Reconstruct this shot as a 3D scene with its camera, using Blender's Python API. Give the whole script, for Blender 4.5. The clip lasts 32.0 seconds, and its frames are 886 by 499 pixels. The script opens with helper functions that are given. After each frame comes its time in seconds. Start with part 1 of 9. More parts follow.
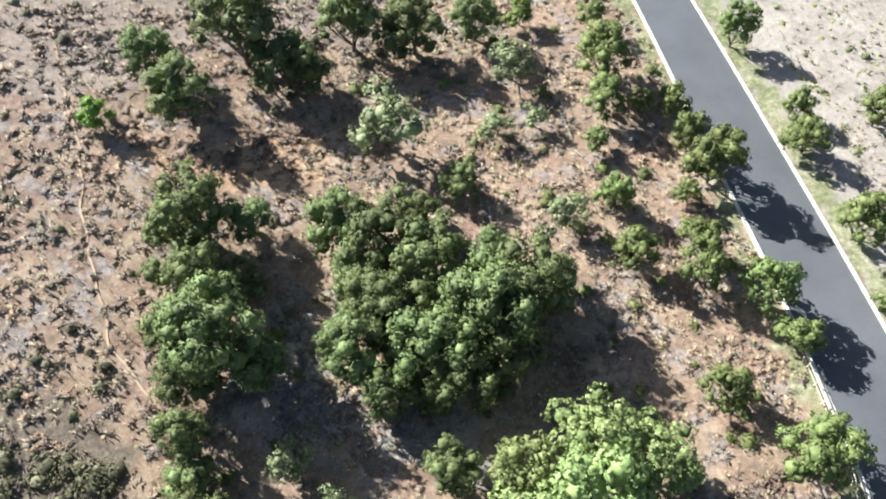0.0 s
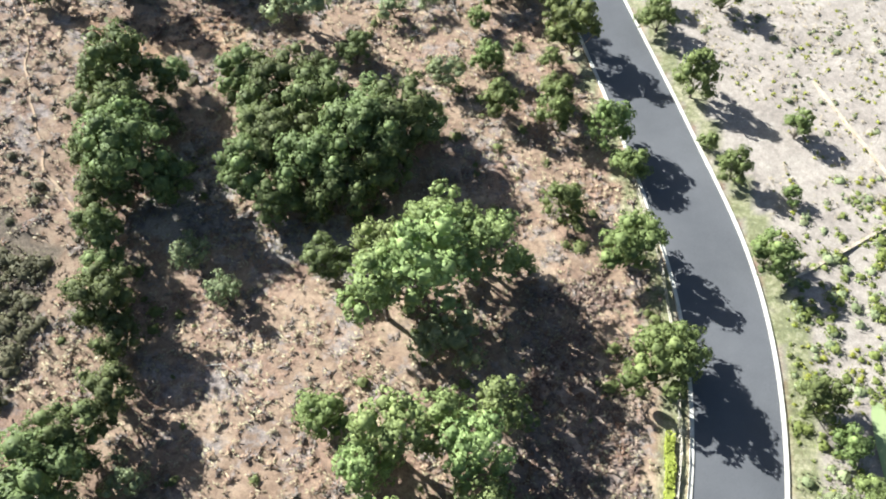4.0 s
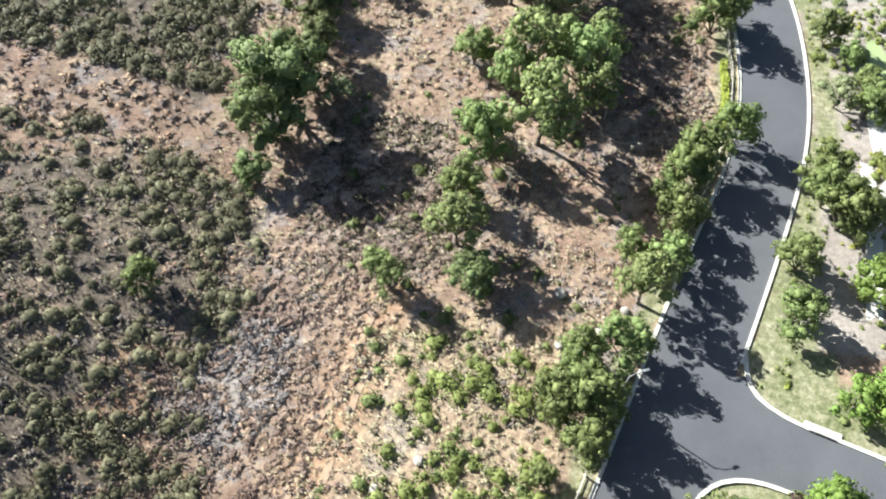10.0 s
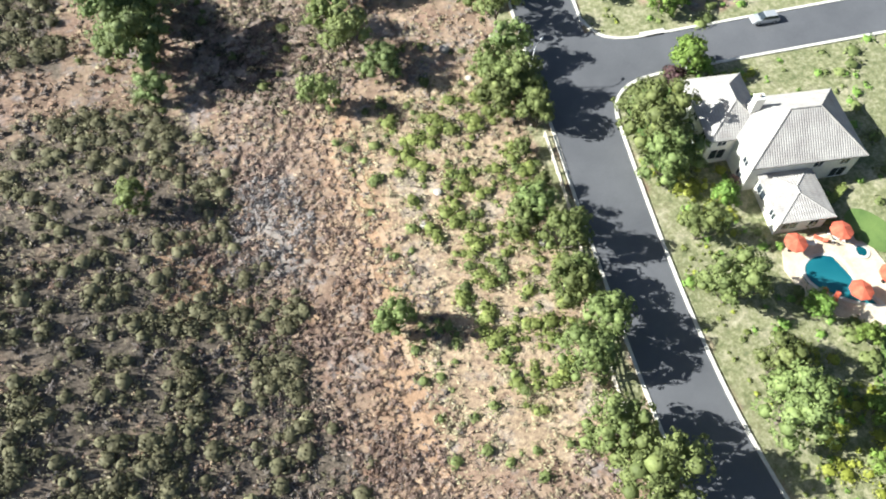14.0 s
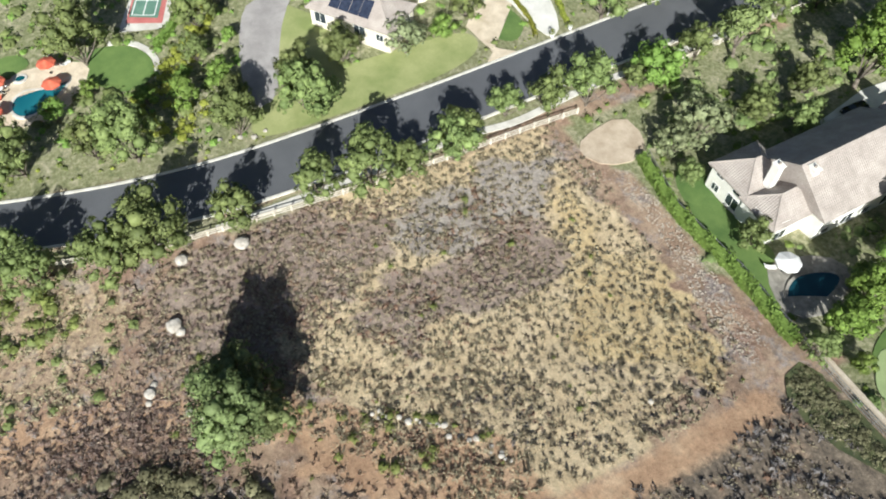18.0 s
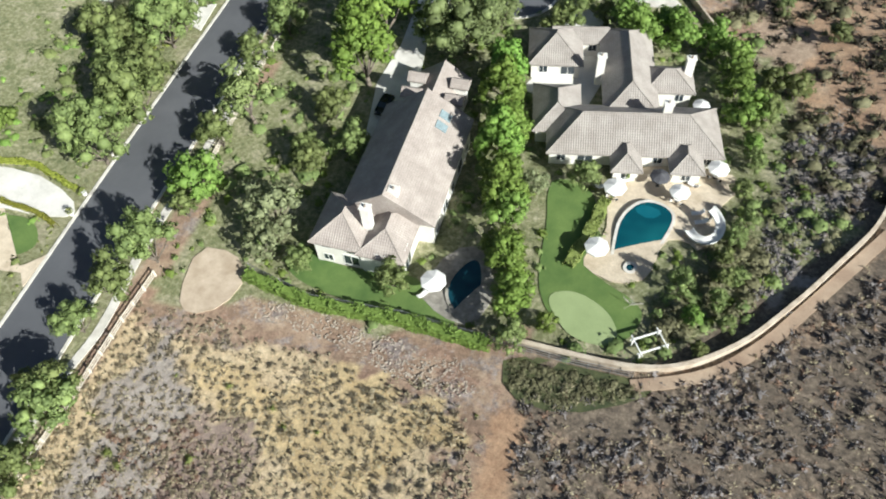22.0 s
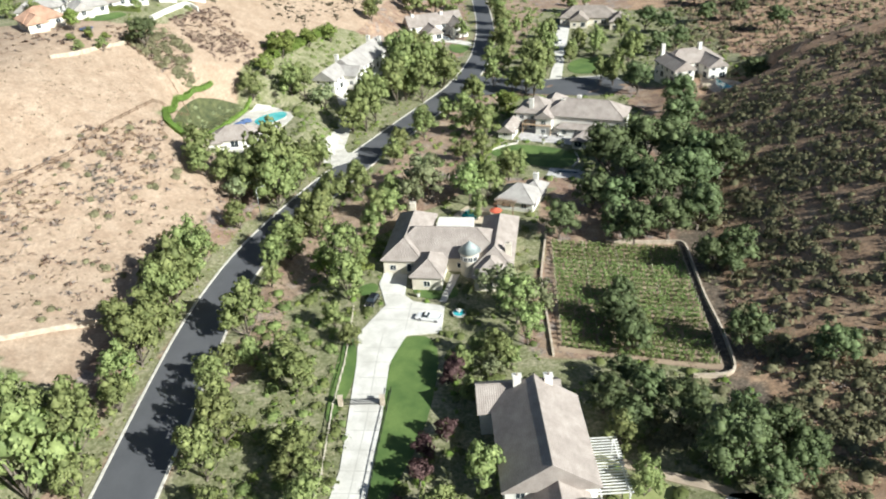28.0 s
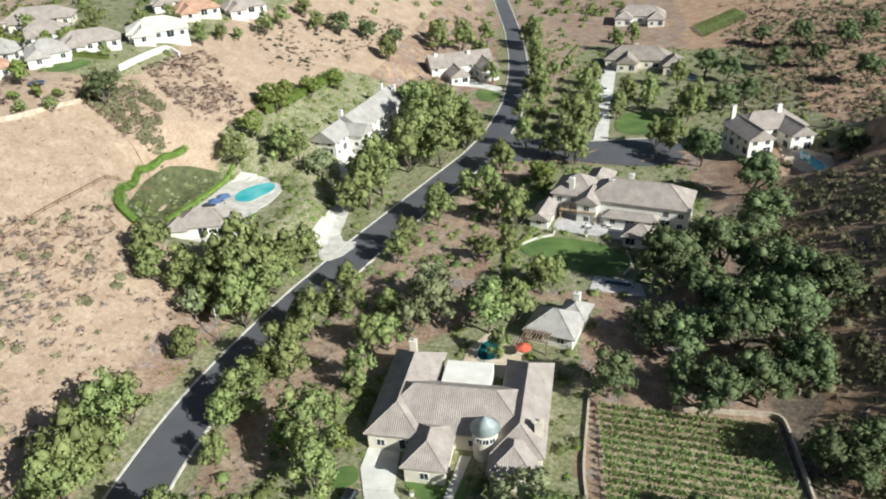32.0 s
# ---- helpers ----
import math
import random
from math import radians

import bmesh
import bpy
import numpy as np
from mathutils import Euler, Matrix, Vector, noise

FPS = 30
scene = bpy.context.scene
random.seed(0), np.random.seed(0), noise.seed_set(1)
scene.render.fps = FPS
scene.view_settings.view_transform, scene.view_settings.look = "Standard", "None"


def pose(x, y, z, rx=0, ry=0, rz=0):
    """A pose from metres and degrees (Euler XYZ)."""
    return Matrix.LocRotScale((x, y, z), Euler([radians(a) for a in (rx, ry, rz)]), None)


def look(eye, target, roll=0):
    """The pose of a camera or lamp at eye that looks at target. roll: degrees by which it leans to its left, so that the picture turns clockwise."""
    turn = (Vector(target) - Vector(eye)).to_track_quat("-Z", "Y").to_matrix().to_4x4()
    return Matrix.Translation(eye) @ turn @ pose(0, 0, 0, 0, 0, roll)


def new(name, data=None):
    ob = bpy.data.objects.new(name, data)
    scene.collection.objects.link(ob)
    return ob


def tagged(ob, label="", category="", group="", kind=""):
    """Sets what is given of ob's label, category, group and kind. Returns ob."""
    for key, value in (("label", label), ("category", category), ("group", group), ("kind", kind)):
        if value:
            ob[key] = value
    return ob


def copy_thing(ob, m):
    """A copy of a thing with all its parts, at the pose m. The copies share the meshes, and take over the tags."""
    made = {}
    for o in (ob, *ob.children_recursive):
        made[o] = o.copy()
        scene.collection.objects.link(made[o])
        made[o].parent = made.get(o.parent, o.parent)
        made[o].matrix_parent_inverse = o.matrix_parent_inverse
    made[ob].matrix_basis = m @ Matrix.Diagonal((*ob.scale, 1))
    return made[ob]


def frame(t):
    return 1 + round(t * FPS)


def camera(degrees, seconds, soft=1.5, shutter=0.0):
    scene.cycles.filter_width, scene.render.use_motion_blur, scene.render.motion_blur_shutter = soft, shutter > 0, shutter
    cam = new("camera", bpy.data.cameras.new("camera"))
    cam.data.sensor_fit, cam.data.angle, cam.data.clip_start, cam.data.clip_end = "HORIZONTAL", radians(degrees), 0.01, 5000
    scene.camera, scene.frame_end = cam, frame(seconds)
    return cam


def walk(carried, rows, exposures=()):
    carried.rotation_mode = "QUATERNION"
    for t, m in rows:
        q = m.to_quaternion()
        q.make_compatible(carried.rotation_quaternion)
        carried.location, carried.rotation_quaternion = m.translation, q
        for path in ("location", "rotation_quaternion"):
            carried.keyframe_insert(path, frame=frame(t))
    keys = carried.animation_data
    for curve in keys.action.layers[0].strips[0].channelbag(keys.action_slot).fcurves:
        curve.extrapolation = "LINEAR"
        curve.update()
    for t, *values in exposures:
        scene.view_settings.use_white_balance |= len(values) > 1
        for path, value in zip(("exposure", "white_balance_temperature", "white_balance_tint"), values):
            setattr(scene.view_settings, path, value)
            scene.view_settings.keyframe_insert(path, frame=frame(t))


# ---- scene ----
cam = camera(62.0, 32.0, soft=2.0)
METRES, EYE, TILT, LEAN, TURN = 330.0, 82.5, 0.0, 0.0, 10.9
ROWS = [
    (0.0, 0.0, 0.0, 0.0, -0.68, -58.78, 0.41),
    (0.5, 0.0017, -0.0045, 0.0001, -0.62, -58.74, 0.44),
    (1.0, 0.0052, -0.0115, 0.0005, -0.56, -58.64, 0.48),
    (1.5, 0.0104, -0.0203, 0.0009, -0.5, -58.57, 0.49),
    (2.0, 0.0171, -0.0306, 0.0013, -0.46, -58.5, 0.47),
    (2.5, 0.0253, -0.042, 0.0017, -0.4, -58.44, 0.46),
    (3.0, 0.0339, -0.0544, 0.0022, -0.4, -58.4, 0.36),
    (3.5, 0.0413, -0.0678, 0.003, -0.42, -58.4, 0.25),
    (5.5, 0.049, -0.1264, 0.0077, -0.65, -58.77, -0.15),
    (6.0, 0.047, -0.1416, 0.0087, -0.75, -58.85, -0.15),
    (6.5, 0.0431, -0.1565, 0.0097, -0.91, -58.96, -0.22),
    (7.0, 0.0379, -0.1715, 0.0104, -1.06, -59.0, -0.22),
    (7.5, 0.0312, -0.1859, 0.0111, -1.21, -59.13, -0.24),
    (8.0, 0.023, -0.2003, 0.0116, -1.36, -59.19, -0.3),
    (8.5, 0.0141, -0.2144, 0.0119, -1.46, -59.23, -0.27),
    (9.0, 0.0039, -0.2286, 0.0118, -1.58, -59.21, -0.28),
    (9.5, -0.0065, -0.2424, 0.012, -1.63, -59.25, -0.17),
    (10.0, -0.0178, -0.2556, 0.0125, -1.74, -59.35, -0.13),
    (10.5, -0.0301, -0.2687, 0.0126, -2.85, -59.36, -0.05),
    (11.0, -0.0439, -0.2804, 0.0131, -5.34, -59.46, 0.0),
    (11.5, -0.0579, -0.2916, 0.0135, -9.23, -59.49, 0.13),
    (12.0, -0.074, -0.3014, 0.014, -13.39, -59.57, 0.07),
    (12.5, -0.0905, -0.3104, 0.0142, -16.67, -59.56, 0.07),
    (13.0, -0.107, -0.3181, 0.0147, -21.35, -59.61, 0.12),
    (13.5, -0.1251, -0.3247, 0.0149, -30.48, -59.5, -0.27),
    (15.5, -0.2024, -0.3309, 0.0137, -65.95, -57.86, -1.72),
    (16.0, -0.2188, -0.329, 0.0136, -75.46, -57.46, -1.52),
    (16.5, -0.2341, -0.3253, 0.0125, -86.78, -56.95, -1.23),
    (17.0, -0.2472, -0.3198, 0.0115, -101.82, -56.3, -0.82),
    (17.5, -0.257, -0.3142, 0.0103, -116.5, -55.51, -0.43),
    (18.0, -0.2631, -0.3111, 0.0095, -128.95, -55.13, 0.1),
    (18.5, -0.2657, -0.3094, 0.009, -140.42, -55.03, 0.58),
    (19.0, -0.2654, -0.3093, 0.0085, -151.15, -54.93, 1.11),
    (19.5, -0.264, -0.3126, 0.0084, -155.23, -54.89, 1.44),
    (20.0, -0.2609, -0.3186, 0.0085, -158.67, -54.91, 1.56),
    (20.5, -0.2581, -0.328, 0.0089, -160.56, -54.96, 1.72),
    (21.0, -0.2556, -0.3393, 0.0088, -163.13, -54.85, 1.93),
    (21.5, -0.2542, -0.3522, 0.0088, -171.55, -54.79, 2.53),
    (22.0, -0.2506, -0.3669, 0.0098, -174.78, -54.87, 2.54),
    (22.5, -0.2499, -0.3822, 0.0103, -174.84, -54.73, 2.69),
    (23.0, -0.25, -0.3998, 0.0115, -175.95, -53.52, 2.88),
    (23.5, -0.2504, -0.4168, 0.0118, -177.71, -49.07, 3.01),
    (24.0, -0.2512, -0.4347, 0.0124, -179.49, -43.82, 3.06),
    (24.5, -0.2519, -0.4531, 0.0129, -180.67, -37.8, 3.02),
    (25.0, -0.2529, -0.4701, 0.0116, -180.95, -33.43, 2.98),
    (25.5, -0.2545, -0.4889, 0.0121, -180.91, -33.39, 3.01),
    (27.5, -0.2629, -0.5657, 0.0149, -181.49, -32.38, 3.14),
    (28.0, -0.2652, -0.5857, 0.0159, -182.63, -30.03, 3.14),
    (28.5, -0.267, -0.6043, 0.0153, -182.8, -29.4, 3.13),
    (29.0, -0.2693, -0.6238, 0.0157, -182.77, -29.38, 3.15),
    (29.5, -0.2715, -0.6434, 0.0162, -182.74, -29.37, 3.16),
    (30.0, -0.2739, -0.6631, 0.0166, -182.66, -29.35, 3.15),
    (30.5, -0.2765, -0.6828, 0.017, -179.83, -29.22, 3.04),
    (31.0, -0.2788, -0.7027, 0.017, -179.83, -29.2, 3.07),
    (31.5, -0.2809, -0.7224, 0.0178, -179.83, -29.23, 3.07),
    (32.0, -0.2827, -0.7421, 0.0185, -179.84, -29.24, 3.05),
]
walk(cam, [(t, pose(0, 0, EYE, TILT, LEAN, TURN) @ pose(METRES * x, METRES * y, METRES * z, 90 + pitch, roll, yaw)) for t, x, y, z, yaw, pitch, roll in ROWS], [(0.0, 1.5, 6120, 6), (6.0, 1.43, 6150, 6), (11.0, 1.46, 6180, 6), (13.0, 1.44, 6220, 6), (16.0, 1.22, 6200, 6), (17.0, 0.94, 6200, 6), (19.0, 0.74, 6250, 5), (25.0, 0.84, 6250, 5), (28.0, 0.78, 6250, 5), (32.0, 0.52, 6250, 5)])

# ---- light ----
SUN_AZ, SUN_EL = 151.7, 31.3
world = bpy.data.worlds.new("sky")
scene.world = world
world.use_nodes = True
wn = world.node_tree.nodes
sky = wn.new("ShaderNodeTexSky")
sky.sky_type, sky.sun_disc = "NISHITA", False
sky.sun_elevation, sky.sun_rotation = radians(SUN_EL), radians((90 - SUN_AZ) % 360)
sky.altitude, sky.air_density, sky.dust_density, sky.ozone_density = 250, 1.0, 2.0, 1.5
wn["Background"].inputs["Strength"].default_value = 0.040
world.node_tree.links.new(sky.outputs["Color"], wn["Background"].inputs["Color"])
sun = new("sun", bpy.data.lights.new("sun", "SUN"))
sun.data.energy, sun.data.angle, sun.data.color = 5.0, radians(0.53), (1.0, 0.975, 0.915)
sun_way = Vector((math.cos(radians(SUN_AZ)) * math.cos(radians(SUN_EL)), math.sin(radians(SUN_AZ)) * math.cos(radians(SUN_EL)), math.sin(radians(SUN_EL))))
sun.matrix_world = look(sun_way * 300, (0, 0, 0))

# ---- materials ----
def material(name, rough=0.8, metal=0.0):
    m = bpy.data.materials.new(name)
    m.use_nodes = True
    b = m.node_tree.nodes["Principled BSDF"]
    b.inputs["Roughness"].default_value, b.inputs["Metallic"].default_value = rough, metal
    return m, m.node_tree, b


def node(nt, kind, **values):
    n = nt.nodes.new("ShaderNode" + kind)
    for k, v in values.items():
        n.inputs[k.replace("_", " ")].default_value = v
    return n


def place(nt, own=False):
    """World position (or the object's own coordinates) for textures at true size."""
    if own:
        return nt.nodes.new("ShaderNodeTexCoord").outputs["Object"]
    return nt.nodes.new("ShaderNodeNewGeometry").outputs["Position"]


def noise_of(nt, at, scale, detail=4.0, rough=0.6):
    n = node(nt, "TexNoise", Scale=scale, Detail=detail, Roughness=rough)
    nt.links.new(at, n.inputs["Vector"])
    return n.outputs["Fac"]


def ramp(nt, fac, *stops):
    r = nt.nodes.new("ShaderNodeValToRGB")
    e = r.color_ramp.elements
    while len(e) < len(stops):
        e.new(0.5)
    for s, (p, c) in zip(e, stops):
        s.position, s.color = p, (*c, 1) if len(c) == 3 else c
    nt.links.new(fac, r.inputs["Fac"])
    return r.outputs["Color"]


def mix(nt, fac, a, b, blend="MIX"):
    n = nt.nodes.new("ShaderNodeMix")
    n.data_type, n.blend_type = "RGBA", blend
    for socket, v in ((n.inputs[0], fac), (n.inputs[6], a), (n.inputs[7], b)):
        if isinstance(v, (int, float)):
            socket.default_value = v
        elif isinstance(v, tuple):
            socket.default_value = (*v, 1)
        else:
            nt.links.new(v, socket)
    return n.outputs[2]


def bump(nt, b, fac, strength, distance):
    n = node(nt, "Bump", Strength=strength, Distance=distance)
    nt.links.new(fac, n.inputs["Height"])
    nt.links.new(n.outputs["Normal"], b.inputs["Normal"])


def mottled(name, dark, light, scale=1.0, fine=12.0, rough=0.85, relief=0.02, metal=0.0, own=False, spread=(0.35, 0.65)):
    """A surface with stains at one scale and grain at another."""
    m, nt, b = material(name, rough, metal)
    at = place(nt, own)
    big, small = noise_of(nt, at, scale, 5), noise_of(nt, at, fine, 3)
    col = ramp(nt, big, (spread[0], dark), (spread[1], light))
    col = mix(nt, 0.35, col, ramp(nt, small, (0.3, (0.5, 0.5, 0.5)), (0.7, (1.25, 1.25, 1.25))), "MULTIPLY")
    nt.links.new(col, b.inputs["Base Color"])
    if relief:
        bump(nt, b, small, 0.5, relief)
    return m


def leafy(name, dark, light, shine=0.5, through_light=0.3):
    """Leaves: each one of its own tint, each plant a little different, some sun through the blade."""
    m, nt, b = material(name, 0.6)
    geo, info = nt.nodes.new("ShaderNodeNewGeometry"), nt.nodes.new("ShaderNodeObjectInfo")
    at = geo.outputs["Position"]
    col = ramp(nt, geo.outputs["Random Per Island"], (0.0, dark), (0.8, light), (1.0, tuple(min(1, c * 1.2) for c in light)))
    col = mix(nt, 0.75, col, ramp(nt, noise_of(nt, at, 2.6, 4, 0.7), (0.34, (0.68, 0.68, 0.68)), (0.66, (1.2, 1.2, 1.16))), "MULTIPLY")
    hue = node(nt, "HueSaturation")
    tone = nt.nodes.new("ShaderNodeMapRange")
    tone.inputs["To Min"].default_value, tone.inputs["To Max"].default_value = 0.78, 1.22
    nt.links.new(info.outputs["Random"], tone.inputs["Value"])
    nt.links.new(tone.outputs["Result"], hue.inputs["Value"])
    turn = nt.nodes.new("ShaderNodeMapRange")
    turn.inputs["To Min"].default_value, turn.inputs["To Max"].default_value = 0.485, 0.515
    nt.links.new(info.outputs["Random"], turn.inputs["Value"])
    nt.links.new(turn.outputs["Result"], hue.inputs["Hue"])
    nt.links.new(col, hue.inputs["Color"])
    nt.links.new(hue.outputs["Color"], b.inputs["Base Color"])
    b.inputs["Specular IOR Level"].default_value = shine * 0.5
    bump(nt, b, noise_of(nt, at, 8.0, 3, 0.65), 0.3, 0.1)
    tr = nt.nodes.new("ShaderNodeBsdfTranslucent")
    nt.links.new(hue.outputs["Color"], tr.inputs["Color"])
    ms = nt.nodes.new("ShaderNodeMixShader")
    ms.inputs[0].default_value = through_light
    nt.links.new(b.outputs[0], ms.inputs[1])
    nt.links.new(tr.outputs[0], ms.inputs[2])
    nt.links.new(ms.outputs[0], nt.nodes["Material Output"].inputs["Surface"])
    return m


def tiled(name, dark, light):
    """Barrel roof tiles: columns down the slope, courses across it, weathered patches."""
    m, nt, b = material(name, 0.8)
    at = place(nt, True)
    big, small = noise_of(nt, at, 0.45, 5), noise_of(nt, at, 5.0, 3)
    col = ramp(nt, big, (0.35, dark), (0.65, light))
    col = mix(nt, 0.4, col, ramp(nt, small, (0.3, (0.55, 0.55, 0.55)), (0.7, (1.25, 1.25, 1.25))), "MULTIPLY")
    rows = None
    for axis, period in (("Z", 0.22),):
        w = nt.nodes.new("ShaderNodeTexWave")
        w.bands_direction = axis
        w.inputs["Scale"].default_value, w.inputs["Distortion"].default_value = 0.314 / period, 0.25
        nt.links.new(at, w.inputs["Vector"])
        col = mix(nt, 0.22, col, ramp(nt, w.outputs["Fac"], (0.1, (0.62, 0.62, 0.62)), (0.6, (1.1, 1.1, 1.1))), "MULTIPLY")
        rows = rows or w.outputs["Fac"]
    nt.links.new(col, b.inputs["Base Color"])
    bump(nt, b, rows, 0.15, 0.04)
    return m


LEAF = {
    "oak": leafy("oak_leaf", (0.123, 0.152, 0.063), (0.220, 0.268, 0.110)),
    "road": leafy("olive_green_leaf", (0.138, 0.177, 0.065), (0.242, 0.293, 0.107)),
    "pale": leafy("grey_green_leaf", (0.194, 0.220, 0.115), (0.327, 0.365, 0.200)),
    "lime": leafy("lime_leaf", (0.145, 0.220, 0.049), (0.231, 0.328, 0.078)),
    "syc": leafy("sycamore_leaf", (0.187, 0.239, 0.094), (0.327, 0.395, 0.158)),
    "plum": leafy("plum_leaf", (0.095, 0.057, 0.055), (0.177, 0.107, 0.104)),
    "tall": leafy("bright_leaf", (0.153, 0.254, 0.051), (0.258, 0.392, 0.086)),
    "cypress": leafy("cypress_leaf", (0.047, 0.072, 0.031), (0.093, 0.132, 0.055)),
    "scrub": leafy("chaparral_leaf", (0.132, 0.125, 0.071), (0.252, 0.238, 0.139)),
    "green": leafy("laurel_leaf", (0.161, 0.200, 0.057), (0.283, 0.331, 0.104)),
    "straw": leafy("dry_grass_blade", (0.320, 0.270, 0.175), (0.504, 0.440, 0.300)),
    "gold": leafy("golden_shrub", (0.233, 0.258, 0.042), (0.384, 0.408, 0.084)),
    # far street and lime crowns: stronger sun put into paler leaf colours
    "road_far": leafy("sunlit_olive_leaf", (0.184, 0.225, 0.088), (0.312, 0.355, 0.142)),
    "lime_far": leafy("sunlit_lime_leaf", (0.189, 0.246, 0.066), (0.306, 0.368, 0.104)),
    # far oak: same leaf, a little darker
    "oak_far": leafy("far_oak_leaf", (0.100, 0.134, 0.062), (0.185, 0.236, 0.108)),
    "vine": leafy("vine_leaf", (0.139, 0.195, 0.065), (0.265, 0.348, 0.120)),
}
BARK = mottled("bark", (0.09, 0.075, 0.06), (0.24, 0.20, 0.16), 3, 20, 0.95, 0.03, own=True)
DEADWOOD = mottled("dead_wood", (0.28, 0.25, 0.22), (0.55, 0.51, 0.46), 3, 18, 0.9, 0.02)
ASPHALT = mottled("asphalt", (0.086, 0.089, 0.099), (0.122, 0.125, 0.136), 0.12, 9, 0.7, 0.01, spread=(0.3, 0.7))
CONCRETE = mottled("concrete", (0.50, 0.47, 0.42), (0.68, 0.65, 0.60), 0.5, 9, 0.85, 0.008)
KERB = mottled("kerb_concrete", (0.55, 0.52, 0.46), (0.72, 0.69, 0.63), 0.7, 9, 0.85, 0.008)
PALE_DRIVE = mottled("pale_driveway", (0.572, 0.549, 0.503), (0.755, 0.732, 0.686), 0.25, 6, 0.85, 0.008)
PAVING = mottled("pool_paving", (0.50, 0.41, 0.30), (0.68, 0.58, 0.45), 0.5, 5, 0.8, 0.01)
TERRACE = mottled("grey_paving", (0.45, 0.43, 0.42), (0.62, 0.60, 0.59), 0.5, 5, 0.8, 0.01)
YARD = mottled("pale_gravel_yard", (0.27, 0.25, 0.245), (0.38, 0.355, 0.345), 0.3, 6, 0.9, 0.01)
STONE_PAVE = mottled("rough_stone_paving", (0.202, 0.185, 0.160), (0.370, 0.344, 0.302), 0.7, 3, 0.85, 0.02)
GRAVEL = mottled("decomposed_granite", (0.386, 0.302, 0.218), (0.554, 0.454, 0.353), 0.35, 14, 0.95, 0.02)
SOIL = mottled("bare_soil", (0.286, 0.202, 0.143), (0.437, 0.336, 0.244), 0.2, 7, 0.95, 0.03)
TRACK = mottled("dirt_track", (0.386, 0.260, 0.168), (0.521, 0.386, 0.269), 0.2, 7, 0.95, 0.03)
LAWN = mottled("lawn", (0.068, 0.128, 0.03), (0.142, 0.215, 0.056), 0.16, 10, 0.9, 0.04)
DRY_LAWN = mottled("thin_lawn", (0.21, 0.25, 0.085), (0.36, 0.37, 0.165), 0.12, 8, 0.9, 0.04)
TURF = mottled("putting_turf", (0.264, 0.334, 0.150), (0.334, 0.405, 0.194), 0.15, 14, 0.9, 0.01)
IVY = mottled("low_ivy", (0.042, 0.055, 0.021), (0.118, 0.126, 0.050), 0.5, 6, 0.85, 0.08)
ROOF = tiled("clay_roof_tile", (0.30, 0.258, 0.232), (0.405, 0.355, 0.322))
ROOF_GREY = tiled("grey_roof_tile", (0.334, 0.312, 0.296), (0.448, 0.425, 0.40))
ROOF_TAN = tiled("tan_roof_tile", (0.27, 0.24, 0.218), (0.355, 0.322, 0.294))
ROOF_DARK = tiled("brown_roof_tile", (0.238, 0.202, 0.176), (0.352, 0.308, 0.273))
ROOF_TERRA = tiled("terracotta_roof", (0.370, 0.220, 0.150), (0.528, 0.334, 0.238))
ROOF_COPPER = mottled("weathered_copper", (0.28, 0.33, 0.33), (0.40, 0.45, 0.45), 0.8, 6, 0.6, 0.01)
STUCCO = mottled("white_stucco", (0.70, 0.67, 0.61), (0.82, 0.80, 0.75), 0.4, 9, 0.9, 0.01)
CREAM = mottled("cream_stucco", (0.60, 0.54, 0.44), (0.74, 0.68, 0.58), 0.4, 9, 0.9, 0.01)
TRIM = mottled("white_trim", (0.74, 0.73, 0.70), (0.84, 0.83, 0.80), 1.0, 9, 0.6, 0)
BROWN_WOOD = mottled("brown_timber", (0.16, 0.10, 0.06), (0.30, 0.20, 0.13), 2, 14, 0.8, 0.01)
TAN_WOOD = mottled("tan_timber", (0.42, 0.28, 0.17), (0.58, 0.42, 0.28), 2, 14, 0.8, 0.01)
WALL_STONE = mottled("tan_block_wall", (0.42, 0.34, 0.26), (0.60, 0.52, 0.42), 0.8, 7, 0.9, 0.02)
ROCK = mottled("pale_rock", (0.32, 0.285, 0.245), (0.52, 0.48, 0.43), 1.2, 7, 0.9, 0.04)
RUBBLE_STONE = mottled("tan_field_stone", (0.26, 0.22, 0.18), (0.46, 0.40, 0.33), 1.2, 7, 0.9, 0.04)
CLOTH_RED = mottled("red_canvas", (0.50, 0.09, 0.05), (0.66, 0.16, 0.09), 1.5, 9, 0.9, 0.005)
CLOTH_WHITE = mottled("white_canvas", (0.72, 0.71, 0.69), (0.84, 0.83, 0.81), 1.5, 9, 0.9, 0.005)
CLOTH_BLUE = mottled("blue_canvas", (0.07, 0.12, 0.26), (0.12, 0.19, 0.36), 1.5, 9, 0.9, 0.005)
CLOTH_DARK = mottled("dark_canvas", (0.05, 0.05, 0.06), (0.09, 0.09, 0.10), 1.5, 9, 0.9, 0.005)
COURT_GREEN = mottled("court_green", (0.10, 0.20, 0.15), (0.15, 0.27, 0.20), 0.4, 9, 0.8, 0.003)
COURT_RED = mottled("court_red", (0.42, 0.12, 0.11), (0.54, 0.19, 0.17), 0.4, 9, 0.8, 0.003)
COURT_LINE = mottled("court_line", (0.74, 0.74, 0.72), (0.84, 0.84, 0.82), 1, 9, 0.8, 0)
PINK = mottled("pink_clay", (0.50, 0.30, 0.24), (0.62, 0.42, 0.34), 0.4, 6, 0.9, 0.01)
SOLAR = mottled("solar_panel", (0.02, 0.025, 0.045), (0.04, 0.05, 0.08), 2, 6, 0.15, 0)
